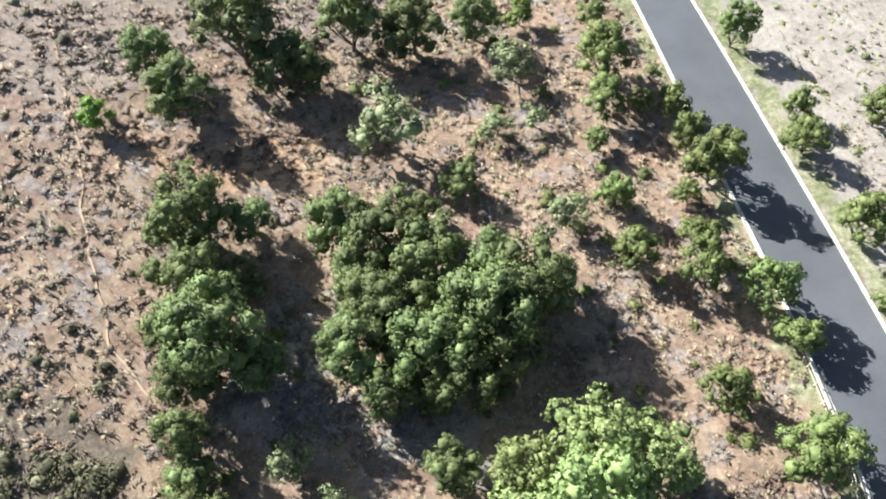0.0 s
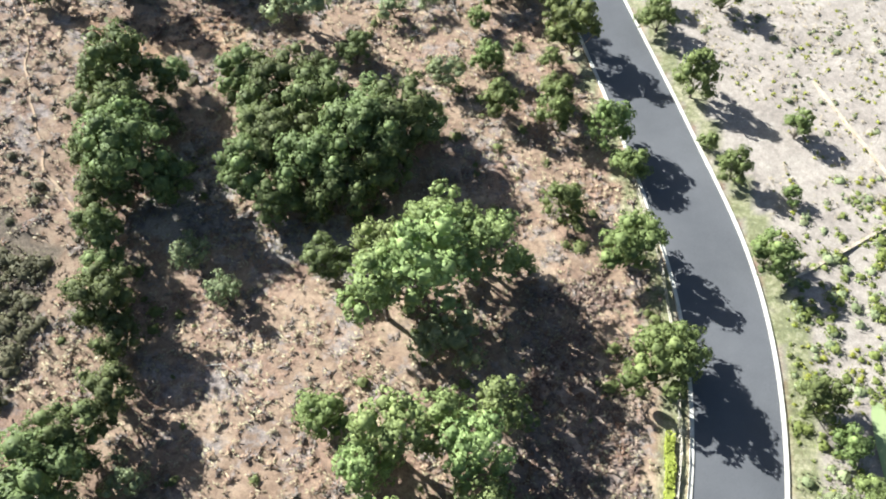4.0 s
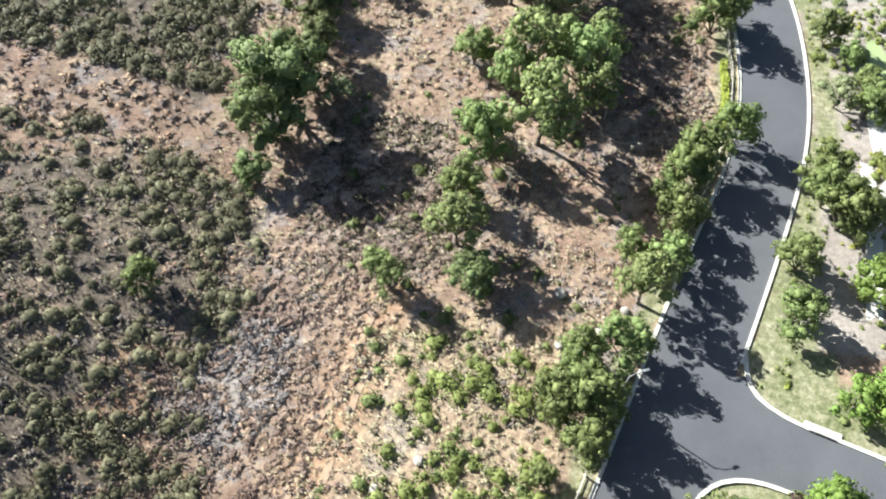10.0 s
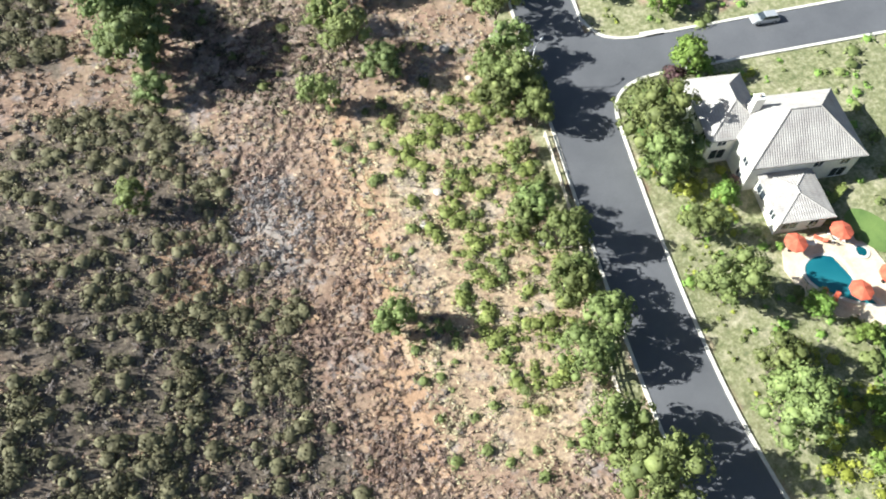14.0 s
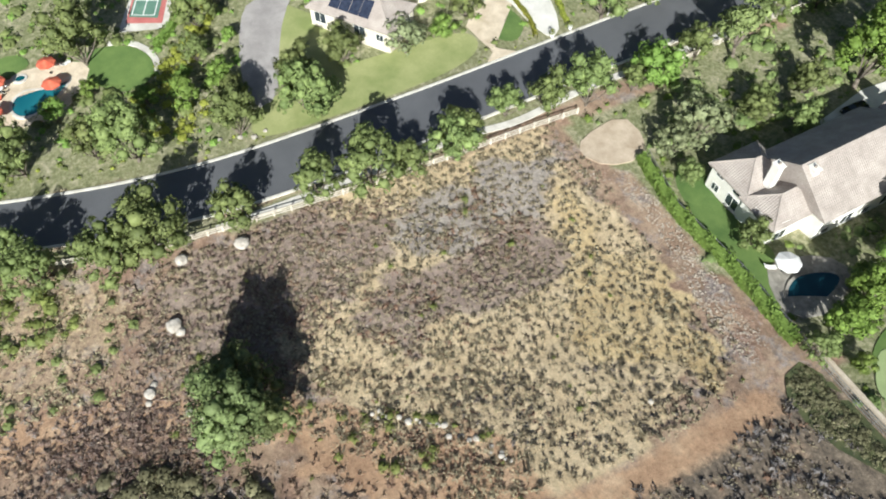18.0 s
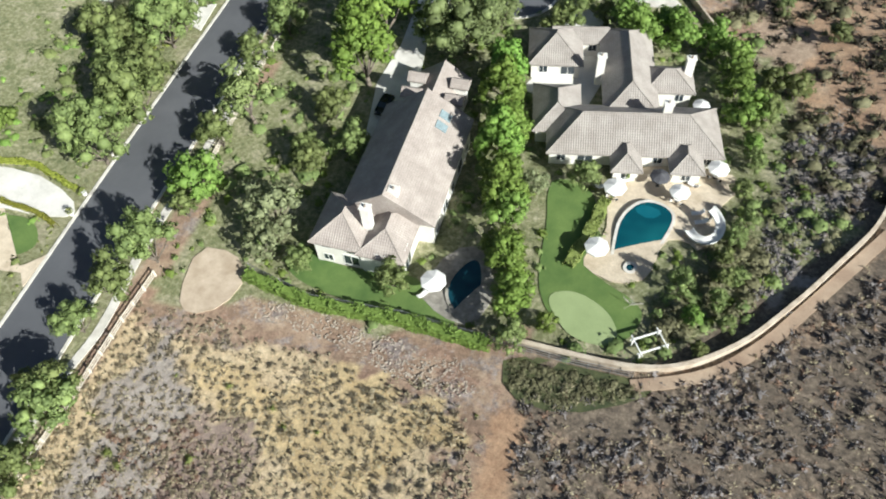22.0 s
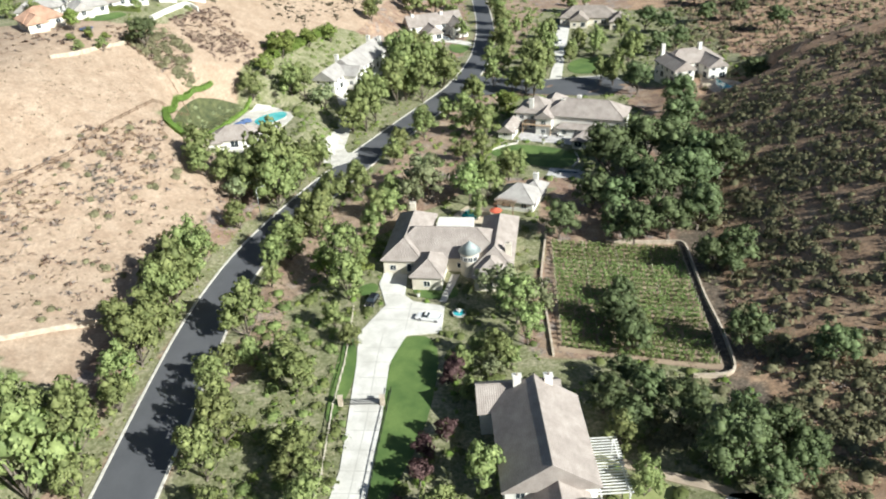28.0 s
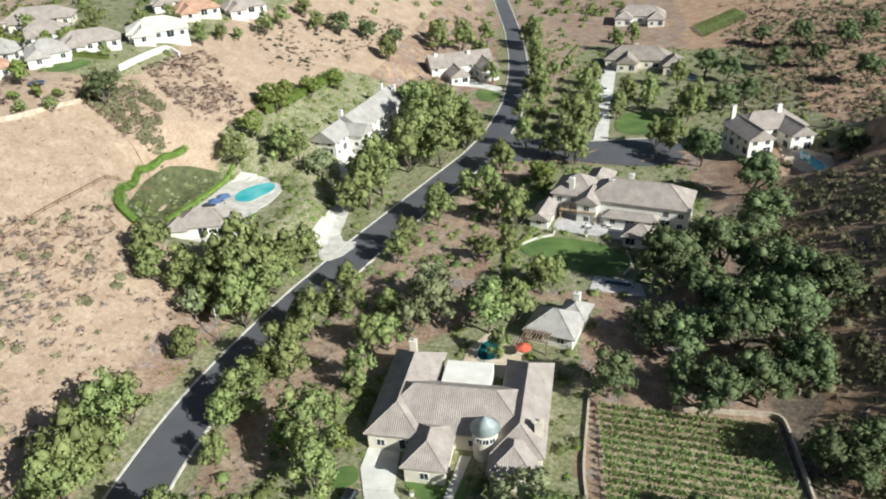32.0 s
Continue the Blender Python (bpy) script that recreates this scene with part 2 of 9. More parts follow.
SKYLIGHT = mottled("skylight_glass", (0.20, 0.26, 0.28), (0.28, 0.35, 0.37), 2, 6, 0.1, 0)
METAL = mottled("galvanised_steel", (0.40, 0.41, 0.42), (0.58, 0.59, 0.60), 2, 12, 0.4, 0, 0.7)
BLACK_METAL = mottled("black_iron", (0.02, 0.02, 0.022), (0.05, 0.05, 0.05), 2, 12, 0.5, 0, 0.5)
RUBBER = mottled("tyre_rubber", (0.015, 0.015, 0.016), (0.03, 0.03, 0.03), 4, 15, 0.85, 0)
CAR_BLACK = mottled("black_car_paint", (0.012, 0.013, 0.016), (0.02, 0.021, 0.026), 1, 20, 0.18, 0)
CAR_WHITE = mottled("white_car_paint", (0.76, 0.76, 0.76), (0.82, 0.82, 0.82), 1, 20, 0.22, 0)
CAR_SILVER = mottled("silver_car_paint", (0.50, 0.52, 0.55), (0.60, 0.62, 0.64), 1, 20, 0.25, 0, 0.4)


def glassy(name, colour, rough=0.06):
    m, nt, b = material(name, rough)
    b.inputs["Base Color"].default_value = (*colour, 1)
    b.inputs["Specular IOR Level"].default_value = 0.6
    return m


PANE = glassy("window_glass", (0.035, 0.045, 0.055))
LIGHT_LENS = glassy("lamp_lens", (0.6, 0.55, 0.5), 0.2)


def pool_water(name, deep, shallow, scale=0.12):
    m, nt, b = material(name, 0.06)
    at = place(nt)
    col = ramp(nt, noise_of(nt, at, scale, 2), (0.35, deep), (0.65, shallow))
    nt.links.new(col, b.inputs["Base Color"])
    bump(nt, b, noise_of(nt, at, 2.2, 3), 0.25, 0.04)
    return m


WATER_DEEP = pool_water("deep_pool_water", (0.004, 0.024, 0.04), (0.012, 0.065, 0.085))
WATER_TEAL = pool_water("teal_pool_water", (0.004, 0.055, 0.075), (0.012, 0.125, 0.14))
WATER_GREEN = pool_water("green_pool_water", (0.015, 0.20, 0.21), (0.045, 0.33, 0.33))
WATER_BLUE = pool_water("blue_pool_water", (0.008, 0.10, 0.135), (0.03, 0.20, 0.23))
WATER_AQUA = pool_water("aqua_pool_water", (0.05, 0.40, 0.44), (0.16, 0.56, 0.58))


# ---- geometry helpers ----
def sstep(a, b, x):
    t = np.clip((np.asarray(x, float) - a) / (b - a), 0, 1)
    return t * t * (3 - 2 * t)


def bend(x, k):
    return k * np.logaddexp(0, x / k)


# level ground cut into the slopes for houses and pools: centre, radius, height
PADS = [(47, -418, 17, 6.4), (52, -280, 11, 3.2), (-105, -465, 12, 4.0), (-78, -283, 6, 0.6), (60, -158, 10, 1.8), (24, -538, 9, 2.4)]


def height(x, y):
    """The valley floor with its western and eastern hillsides."""
    x, y = np.asarray(x, float), np.asarray(y, float)
    g = 0.06 + 0.20 * sstep(-255, -318, y) + 0.29 * sstep(-318, -385, y)
    e = bend(x - 31 + 12 * sstep(-400, -480, y), 4) * g
    e = 38 - bend(38 - e, 3)
    g1 = 0.14 + 0.17 * sstep(-20, -60, y) - 0.2 * sstep(-85, -120, y)
    w1 = bend(-x - 26, 4) * g1 * (1 - sstep(-150, -230, y))
    w2 = bend(-x - 82, 4) * (0.20 + 0.30 * sstep(-290, -350, y) - 0.42 * sstep(-450, -510, y)) * sstep(-150, -230, y)
    z = e + 55 * np.tanh((w1 + w2) / 55) + 1.2 * sstep(-60, 20, y)
    for px, py, r, level in PADS:
        k = 1 - sstep(r, r * 1.45 + 3, np.hypot(x - px, y - py))
        z = z * (1 - k) + level * k
    return z


def hz(x, y):
    return float(height(x, y))


WEST = [(130, -1), (100, 13), (72, 24), (57, 30.2), (43, 35.2), (29, 40.2), (15, 42.9), (5, 43.3), (-4, 43), (-13, 40.9), (-25.5, 36.6), (-35.4, 33), (-45, 30), (-61, 25), (-70, 21.8), (-84, 17.4), (-100, 12.4), (-114, 8.8), (-124, 7.4), (-136, 6.8), (-150, 6.6), (-178, 7), (-209, 7.2), (-232, 7.2), (-265, 9.0), (-296, 13.4), (-327, 18.2), (-340, 19.2), (-351, 18.6), (-372, 14.6), (-401, 7.5), (-439, -4), (-469, -13.6), (-490, -17.4), (-513, -19.5), (-540, -19.4), (-562, -17.6), (-590, -14), (-640, -6), (-691, 4), (-760, 18)]
EAST = [(130, 8.5), (101.7, 21.7), (86.4, 28.3), (70, 35), (57, 40.3), (45, 44.8), (35.5, 48.7), (23.5, 51.6), (12.5, 52.8), (0, 52.8), (-8.6, 51.9), (-17.6, 49.7), (-27.3, 46.8), (-39, 42.9), (-50, 39.2), (-62, 35.1), (-70, 32.2), (-79.3, 28.8), (-93, 24.2), (-107, 20.2), (-122, 17.8), (-140, 17.2), (-162, 17), (-190, 17.5), (-220, 17.7), (-240, 17.6), (-258, 18.6), (-272, 20.2), (-298, 24.2), (-316, 26.6), (-330, 27.7), (-347, 27.6), (-363, 25.8), (-388, 21.4), (-415, 14), (-450, 3), (-478, -6), (-500, -9.6), (-525, -11.2), (-560, -9.5), (-590, -6.2), (-640, 1.5), (-700, 14), (-760, 26)]


def kerb_x(line, y):
    a = np.array(line)[::-1]
    return np.interp(y, a[:, 0], a[:, 1])


def smooth_line(line, step=2.0):
    """Points along a kerb from north to south, rounded between the given stations."""
    ys = np.arange(line[0][0], line[-1][0], -step)
    xs = kerb_x(line, ys)
    for _ in range(14):
        xs[1:-1] = (xs[:-2] + 2 * xs[1:-1] + xs[2:]) / 4
    return xs, ys


def link_mesh(name, verts, faces, mat, parent=None, label="", smooth=False, normals=None):
    me = bpy.data.meshes.new(name)
    verts, faces = np.asarray(verts, np.float32), np.array(faces, np.int32)
    n = faces.shape[1]
    if normals is not None:
        # every face turned to the side that its normals point to
        q = verts[faces]
        against = (np.cross(q[:, 1] - q[:, 0], q[:, 2] - q[:, 0]) * np.asarray(normals)[faces].sum(1)).sum(1) < 0
        faces[against] = faces[against][:, ::-1]
    me.vertices.add(len(verts))
    me.vertices.foreach_set("co", verts.ravel())
    me.loops.add(faces.size)
    me.loops.foreach_set("vertex_index", faces.ravel())
    me.polygons.add(len(faces))
    me.polygons.foreach_set("loop_start", np.arange(0, faces.size, n, dtype=np.int32))
    me.polygons.foreach_set("use_smooth", np.full(len(faces), smooth, dtype=bool))
    me.update(calc_edges=True)
    me.validate()
    if normals is not None:
        me.normals_split_custom_set_from_vertices(np.asarray(normals, np.float32))
    me.materials.append(mat)
    ob = new(name, me)
    if parent:
        ob.parent = parent
    if label:
        ob["label"] = label
    return ob


def part(name, bm, mat, parent=None, label="", smooth=False):
    me = bpy.data.meshes.new(name)
    if smooth:
        for f in bm.faces:
            f.smooth = True
    bm.to_mesh(me)
    bm.free()
    me.materials.append(mat)
    ob = new(name, me)
    if parent:
        ob.parent = parent
    if label:
        ob["label"] = label
    return ob


def box(bm, x0, y0, z0, x1, y1, z1, m=None, bevel=0.0):
    vs = bmesh.ops.create_cube(bm, size=1)["verts"]
    bmesh.ops.transform(bm, matrix=Matrix.Translation(((x0 + x1) / 2, (y0 + y1) / 2, (z0 + z1) / 2)) @ Matrix.Diagonal((abs(x1 - x0), abs(y1 - y0), abs(z1 - z0), 1)), verts=vs)
    if bevel:
        es = {e for v in vs for e in v.link_edges}
        vs = [v for f in bmesh.ops.bevel(bm, geom=list(es), offset=bevel, segments=1, affect="EDGES")["faces"] for v in f.verts] + [v for v in vs if v.is_valid]
        vs = list(set(vs))
    if m is not None:
        bmesh.ops.transform(bm, matrix=m, verts=vs)
    return vs


def tube(bm, a, b, r0, r1=None, sides=8):
    """A tapered round bar from a to b."""
    a, b = Vector(a), Vector(b)
    r1 = r0 if r1 is None else r1
    q = (b - a).to_track_quat("Z", "Y").to_matrix().to_4x4()
    vs = bmesh.ops.create_cone(bm, cap_ends=True, segments=sides, radius1=r0, radius2=max(r1, 0.004), depth=(b - a).length)["verts"]
    bmesh.ops.transform(bm, matrix=Matrix.Translation((a + b) / 2) @ q, verts=vs)
    return vs


def rounded(pts, times=2):
    """A closed outline with its corners cut round."""
    for _ in range(times):
        out = []
        for i, p in enumerate(pts):
            q = pts[(i + 1) % len(pts)]
            out += [(0.75 * p[0] + 0.25 * q[0], 0.75 * p[1] + 0.25 * q[1]), (0.25 * p[0] + 0.75 * q[0], 0.25 * p[1] + 0.75 * q[1])]
        pts = out
    return pts


KEEP_OUT = []  # outlines where nothing wild grows


def patch(name, pts, mat, off=0.10, rounds=0, label="", category="", parent=None, level=None, thick=0.0, blocks=True):
    """A paved, planted or watered area laid on the ground."""
    if rounds:
        pts = rounded(pts, rounds)
    if blocks:
        KEEP_OUT.append(np.array(pts))
    bm = bmesh.new()
    f = bm.faces.new([bm.verts.new((x, y, 0)) for x, y in pts])
    if f.normal.z < 0 or sum(a[0] * b[1] - b[0] * a[1] for a, b in zip(pts, pts[1:] + pts[:1])) < 0:
        f.normal_flip()
    bmesh.ops.triangulate(bm, faces=bm.faces[:])
    for _ in range(5):
        long = [e for e in bm.edges if e.calc_length() > 3.5]
        if not long or level is not None:
            break
        bmesh.ops.subdivide_edges(bm, edges=long, cuts=1)
        bmesh.ops.triangulate(bm, faces=bm.faces[:])
    for v in bm.verts:
        v.co.z = (hz(v.co.x, v.co.y) if level is None else level) + off
    if thick:
        rim = [e for e in bm.edges if e.is_boundary]
        down = bmesh.ops.extrude_edge_only(bm, edges=rim)["geom"]
        for v in down:
            if isinstance(v, bmesh.types.BMVert):
                v.co.z -= thick
    bm.normal_update()
    ob = part(name, bm, mat, parent)
    if parent is None:
        tagged(ob, label, category or name.replace("_", " "), kind="structure")
    return ob


def ribbon(name, pts, width, mat, off, thick, label="", category="", parent=None, closed=False, kind="structure", level=None):
    """A band of rectangular section along a line on the ground: kerb, path, coping, wall."""
    P = np.array(pts, float)
    n = len(P)
    if closed:
        d = np.roll(P, -1, 0) - np.roll(P, 1, 0)
    else:
        d = np.gradient(P, axis=0)
    d /= np.maximum(np.linalg.norm(d, axis=1, keepdims=True), 1e-6)
    side = np.stack([-d[:, 1], d[:, 0]], 1) * width / 2
    L, R = P + side, P - side
    zl = height(L[:, 0], L[:, 1]) if level is None else np.full(n, level)
    zr = height(R[:, 0], R[:, 1]) if level is None else np.full(n, level)
    z = np.maximum(zl, zr)
    V = np.concatenate([np.c_[L, z + off], np.c_[R, z + off], np.c_[L, zl + off - thick], np.c_[R, zr + off - thick]])
    F = []
    for i in range(n if closed else n - 1):
        j = (i + 1) % n
        F += [(i, n + i, n + j, j), (n + i, 3 * n + i, 3 * n + j, n + j), (2 * n + i, i, j, 2 * n + j)]
    if not closed:
        F += [(0, 2 * n, 3 * n, n), (n - 1, 2 * n - 1, 4 * n - 1, 3 * n - 1)]
    ob = link_mesh(name, V, F, mat, parent)
    if parent is None:
        tagged(ob, label, category or name.replace("_", " "), kind=kind)
    return ob


def dense(pts, step=1.5, closed=False):
    out = []
    P = list(pts) + ([pts[0]] if closed else [])
    for a, b in zip(P, P[1:]):
        k = max(1, int(math.hypot(b[0] - a[0], b[1] - a[1]) / step))
        out += [(a[0] + (b[0] - a[0]) * i / k, a[1] + (b[1] - a[1]) * i / k) for i in range(k)]
    if not closed:
        out.append(P[-1])
    q = np.array(out, float)
    for _ in range(3):
        if closed:
            q = (np.roll(q, 1, 0) + 2 * q + np.roll(q, -1, 0)) / 4
        else:
            q[1:-1] = (q[:-2] + 2 * q[1:-1] + q[2:]) / 4
    return q


# ---- ground, roads, yards ----
def spaced(lo, hi, step, far):
    mid = np.arange(lo, hi + 0.1, step)
    out = [60, 140, 260, 450, 800, 1500, 3800]
    return np.concatenate([[lo - o for o in out[::-1] if o <= far], mid, [hi + o for o in out if o <= far]])


def inside(poly, x, y):
    """Which of the points lie within the outline."""
    poly = np.asarray(poly, float)
    hit = np.zeros(np.shape(x), bool)
    for (x0, y0), (x1, y1) in zip(poly, np.roll(poly, -1, 0)):
        if y0 != y1:
            hit ^= ((y0 > y) != (y1 > y)) & (x < (x1 - x0) * (y - y0) / (y1 - y0) + x0)
    return hit


def wobble(x, y, k, seed=0.0):
    return np.sin(x * k + 1.3 * np.sin(y * k * 0.7 + seed)) * np.cos(y * k * 1.1 + 1.7 * np.sin(x * k * 0.6 + 2 + seed))


GARDENS = [
    [(-2, -176), (-52, -180), (-66, -176), (-92, -206), (-80, -240), (-66, -262), (-20, -262), (6, -262), (4, -200)],
    [(6, -262), (-66, -262), (-84, -284), (-80, -318), (-46, -320), (-46, -366), (-48, -390), (-30, -395), (-4, -360), (8, -330)],
    [(-24, -396), (-64, -396), (-76, -420), (-74, -470), (-30, -470), (-22, -430)],
    [(44, -40), (90, -60), (90, -190), (70, -300), (30, -300), (22, -250), (20, -120)],
    [(30, -380), (66, -400), (60, -440), (44, -520), (2, -540), (-6, -500), (14, -420)],
    [(-24, -490), (-120, -470), (-110, -600), (-40, -610)],
    [(86, -440), (180, -420), (180, -600), (80, -560)],
]


TRACKS = [([(-4.6, -46), (-6.2, -55.1), (-9, -66), (-12, -76), (-15.4, -88), (-20, -104), (-27, -116)], 2.4, "narrow dirt track along the slope"),
          ([(-5.1, -48.2), (-10.9, -42.6), (-18.1, -38.4), (-25.3, -37.2)], 0.5, "faint footworn trail through dry grass"),
          ([(-4.4, -41), (-5.3, -45.6), (-8.4, -58.5), (-9.9, -66.1), (-11.4, -73.6), (-14, -82)], 0.6, "narrow pale trail beside the dirt track"),
          ([(-3.0, -44), (-4.4, -52.8), (-6.4, -65.0), (-8.9, -74.7), (-12, -84)], 0.9, "narrow pale trail beside the dirt track"),
          ([(-50.5, -130), (-52.0, -143.3), (-53.7, -151.5), (-53.3, -160.8), (-52.7, -167)], 2.2, "orange dirt track beside the dry field"),
          ([(-78, 82), (-69.9, 69.3), (-59.4, 53.0), (-54.1, 41.8), (-44.4, 26.9), (-33.6, 19.0)], 0.5, "faint footworn trail through dry grass")]


def cover(x, y):
    """How green, how bare and how brushy the ground is."""
    w = 6 * wobble(x, y, 0.11)
    green = np.zeros(np.shape(x))
    for g in GARDENS:
        green = np.maximum(green, inside(g, x + w * 0.5, y + w * 0.5) * 0.9)
    xe, xw = kerb_x(EAST, y), kerb_x(WEST, y)
    verge = ((x > xe) & (x < xe + 5)) | ((x < xw) & (x > xw - 4))
    green = np.maximum(green, verge * 0.75)
    bare = ((x > xe + 6) & (y > 44)) * 0.85 + ((x > 38) & (y < -296) & (green < 0.3)) * 0.95
    bare = np.maximum(bare, ((x < xw - 5) & (x > xw - 24) & (y < -262)) * 0.5)
    brush = np.zeros(np.shape(x))
    brush[(x < -22) & (y < -28 + w) & (y > -112 + w)] = 0.9
    brush[(x < -36) & (y < 18 + w) & (y > -12 + w)] = 0.8
    brush[(x < -76 + w * 0.3) & (y < -150) & (y > -440 + w * 2)] = 0.75
    open_slope = (x < -76) & (y < -222 + w) & (y > -292 + w)
    brush[open_slope] = 0.1
    bare = np.maximum(bare, open_slope * 0.6)
    brush[(x < -52) & (y < -130) & (y > -215)] = 0.95
    for line, w_, _ in TRACKS:
        for tx, ty in dense(line, 1.0):
            bare = np.maximum(bare, (w_ > 1) * 0.8 * np.exp(-((x - tx) ** 2 + (y - ty) ** 2) / 1.6))
    straw = inside([(-10, -120), (2, -140), (0, -172), (-12, -173), (-47, -167), (-50, -150), (-47, -136), (-30, -124)], x + w * 0.6, y + w * 0.6) * 0.9
    straw = np.maximum(straw, 0.42 * inside([(-5, -44), (24, -40), (21, -66), (11, -96), (1, -106), (-8, -100), (-9, -74)], x + w * 0.4, y + w * 0.4))
    return green, np.clip(bare, 0, 1), brush, straw


GOLD_ZONE = [(-10.3, -165.4), (-18.7, -165.0), (-27.8, -167.1), (-43.0, -171.4), (-50.1, -163.1), (-45.4, -161.1), (-38.6, -159.2), (-35.5, -153.4), (-27.0, -155.8), (-22.0, -159.2)]
MAUVE_ZONE = [(-14.6, -151.8), (-13.6, -161.8), (-21.6, -158.7), (-27.4, -156.3), (-24.9, -152.2), (-24.0, -148.7), (-22.0, -142.7), (-23.3, -136.1), (-21.5, -129.6), (-16.6, -130.5), (-13.6, -136.4), (-15.3, -146.0)]
HOLLOW = [(-18, -14), (-11.9, -10.0), (-0.5, -12.2), (7.0, -24.8), (5.1, -36.2), (-10.2, -38.0), (-20.0, -29)]
RUST_BANK = [(25.0, 18.5), (35.6, 12.8), (36.7, -5.0), (30.4, -19.7), (24.2, -19.5), (24.2, 0.8)]
NORTH_TOP = [(-90, 62), (-72, 58), (-57, 66), (-44, 76), (-24, 84), (-20, 130), (-120, 130)]
RUST_PATCH = [(-55, 56), (-46, 50), (-29, 56), (-30, 65), (-44, 58)]
MAROON_ZONE = [(0.8, -108.0), (3.3, -123.8), (-2.8, -141.9), (-10.7, -139.2), (-11.8, -128.2), (-15.0, -124.1), (-20.7, -106.4)]
PALE_ZONE = [(-10.2, -138.7), (-3.3, -142.4), (-2.1, -158.0), (-4.2, -169.8), (-13.6, -161.8), (-14.6, -151.8), (-15.3, -146.0)]
RUSSET_ZONE = [(-26.3, -119.9), (-31.2, -126.5), (-44.3, -136.9), (-52.5, -137.0), (-50.5, -128), (-35.3, -113.5)]
OLIVE_ZONE = [(-40.5, -159.0), (-49.0, -159.7), (-49.0, -148.7), (-42.5, -137.5), (-34.8, -134.6), (-30.2, -136.5), (-36.8, -147.1)]
LILAC_ZONE = [(-19.4, -47.4), (-13.4, -48.4), (-13.5, -60.7), (-19.2, -64.5), (-27.2, -63.4), (-25.3, -52.6)]
STRAW_ZONE = [(-35.4, -54.0), (-26.4, -53.1), (-25.3, -65.3), (-15.3, -73.0), (-26.0, -72.9), (-36.6, -65.6)]
OAK_FLOOR = [(-26.0, 38.7), (-21.5, 36.4), (-18.7, 27.4), (-2.4, 27.1), (0.1, 21.6), (-16.2, 19.3), (-27.1, 19.7), (-31.5, 22.6)]
ASH_ZONE = [(-78, -190), (-84, -196), (-93, -209), (-95, -224), (-88, -231), (-83, -222), (-81, -206)]


def tones(x, y):
    """Where the ground is golden, mauve, ash-grey or russet."""
    w = 2.4 * wobble(x, y, 0.23, 1) + 1.4 * wobble(x, y, 0.6, 4)
    def zone(*outlines):
        z = np.zeros(np.shape(x))
        for o in outlines:
            z = np.maximum(z, inside(o, x + w, y - w))
        return z
    gold, mauve = zone(GOLD_ZONE), zone(MAUVE_ZONE, MAROON_ZONE, HOLLOW, RUST_BANK, NORTH_TOP)
    ash = np.maximum(zone(PALE_ZONE, LILAC_ZONE, OAK_FLOOR, ASH_ZONE), (x > kerb_x(EAST, y) + 1.5) & (y > -42))
    russet = np.maximum(zone(RUSSET_ZONE, RUST_PATCH), 0.8 * zone(STRAW_ZONE))
    russet = np.maximum(russet, 0.62 * ((x < -84 + w) & (y < -222) & (y > -760)))
    for tx, ty in dense([(-4.6, -42), (-6.2, -52), (-8.6, -62), (-11.6, -75), (-15.4, -88), (-20, -104), (-27, -116)], 1.0):
        russet = np.maximum(russet, np.exp(-((x - tx - 1) ** 2 + (y - ty) ** 2) / 14.0))
    for tx, ty in dense([(-50.5, -130), (-52.5, -143), (-53.2, -151), (-52.9, -160), (-52.7, -168)], 1.0):
        russet = np.maximum(russet, np.exp(-((x - tx) ** 2 + (y - ty) ** 2) / 5.0))
    return gold, mauve, ash, russet


gx, gy = spaced(-140, 140, 2.0, 4000), spaced(-640, 132, 2.0, 4000)
GX, GY = np.meshgrid(gx, gy)
cg, cb, cr, cs = cover(GX, GY)
relief = (0.16 * wobble(GX, GY, 0.45) + 0.10 * wobble(GX, GY, 1.1, 3)) * (1 - np.clip(cg * 2, 0, 1))
for line, w_, lab in TRACKS:
    for x, y in dense(line, 1.5):
        relief[(GX - x) ** 2 + (GY - y) ** 2 < 16] = 0
near_road = (GX > kerb_x(WEST, GY) - 9) & (GX < kerb_x(EAST, GY) + 7)
relief[near_road] = 0
GZ = height(GX, GY) + relief - 0.03 * near_road
nx, ny = len(gx), len(gy)
ids = np.arange(nx * ny).reshape(ny, nx)
quads = np.stack([ids[:-1, :-1], ids[:-1, 1:], ids[1:, 1:], ids[1:, :-1]], -1).reshape(-1, 4)

GROUND, nt, b = material("dry_hillside", 0.95)
at = place(nt)
attr = nt.nodes.new("ShaderNodeAttribute")
attr.attribute_name = "cover"
sep = nt.nodes.new("ShaderNodeSeparateColor")
nt.links.new(attr.outputs["Color"], sep.inputs[0])
n_mid, n_small, n_fine = noise_of(nt, at, 0.22, 7, 0.72), noise_of(nt, at, 1.3, 6, 0.75), noise_of(nt, at, 6.0, 4, 0.7)
n_rust, n_grey = noise_of(nt, at, 0.13, 7, 0.72), noise_of(nt, at, 0.17, 7, 0.75)
shift = nt.nodes.new("ShaderNodeVectorMath")
shift.inputs[1].default_value = (137.0, 59.0, 11.0)
nt.links.new(at, shift.inputs[0])
for n_ in (n_grey,):
    nt.links.new(shift.outputs[0], n_.node.inputs["Vector"])
dry = ramp(nt, n_mid, (0.30, (0.165, 0.108, 0.077)), (0.44, (0.265, 0.180, 0.126)), (0.56, (0.375, 0.270, 0.190)), (0.72, (0.50, 0.385, 0.28)))
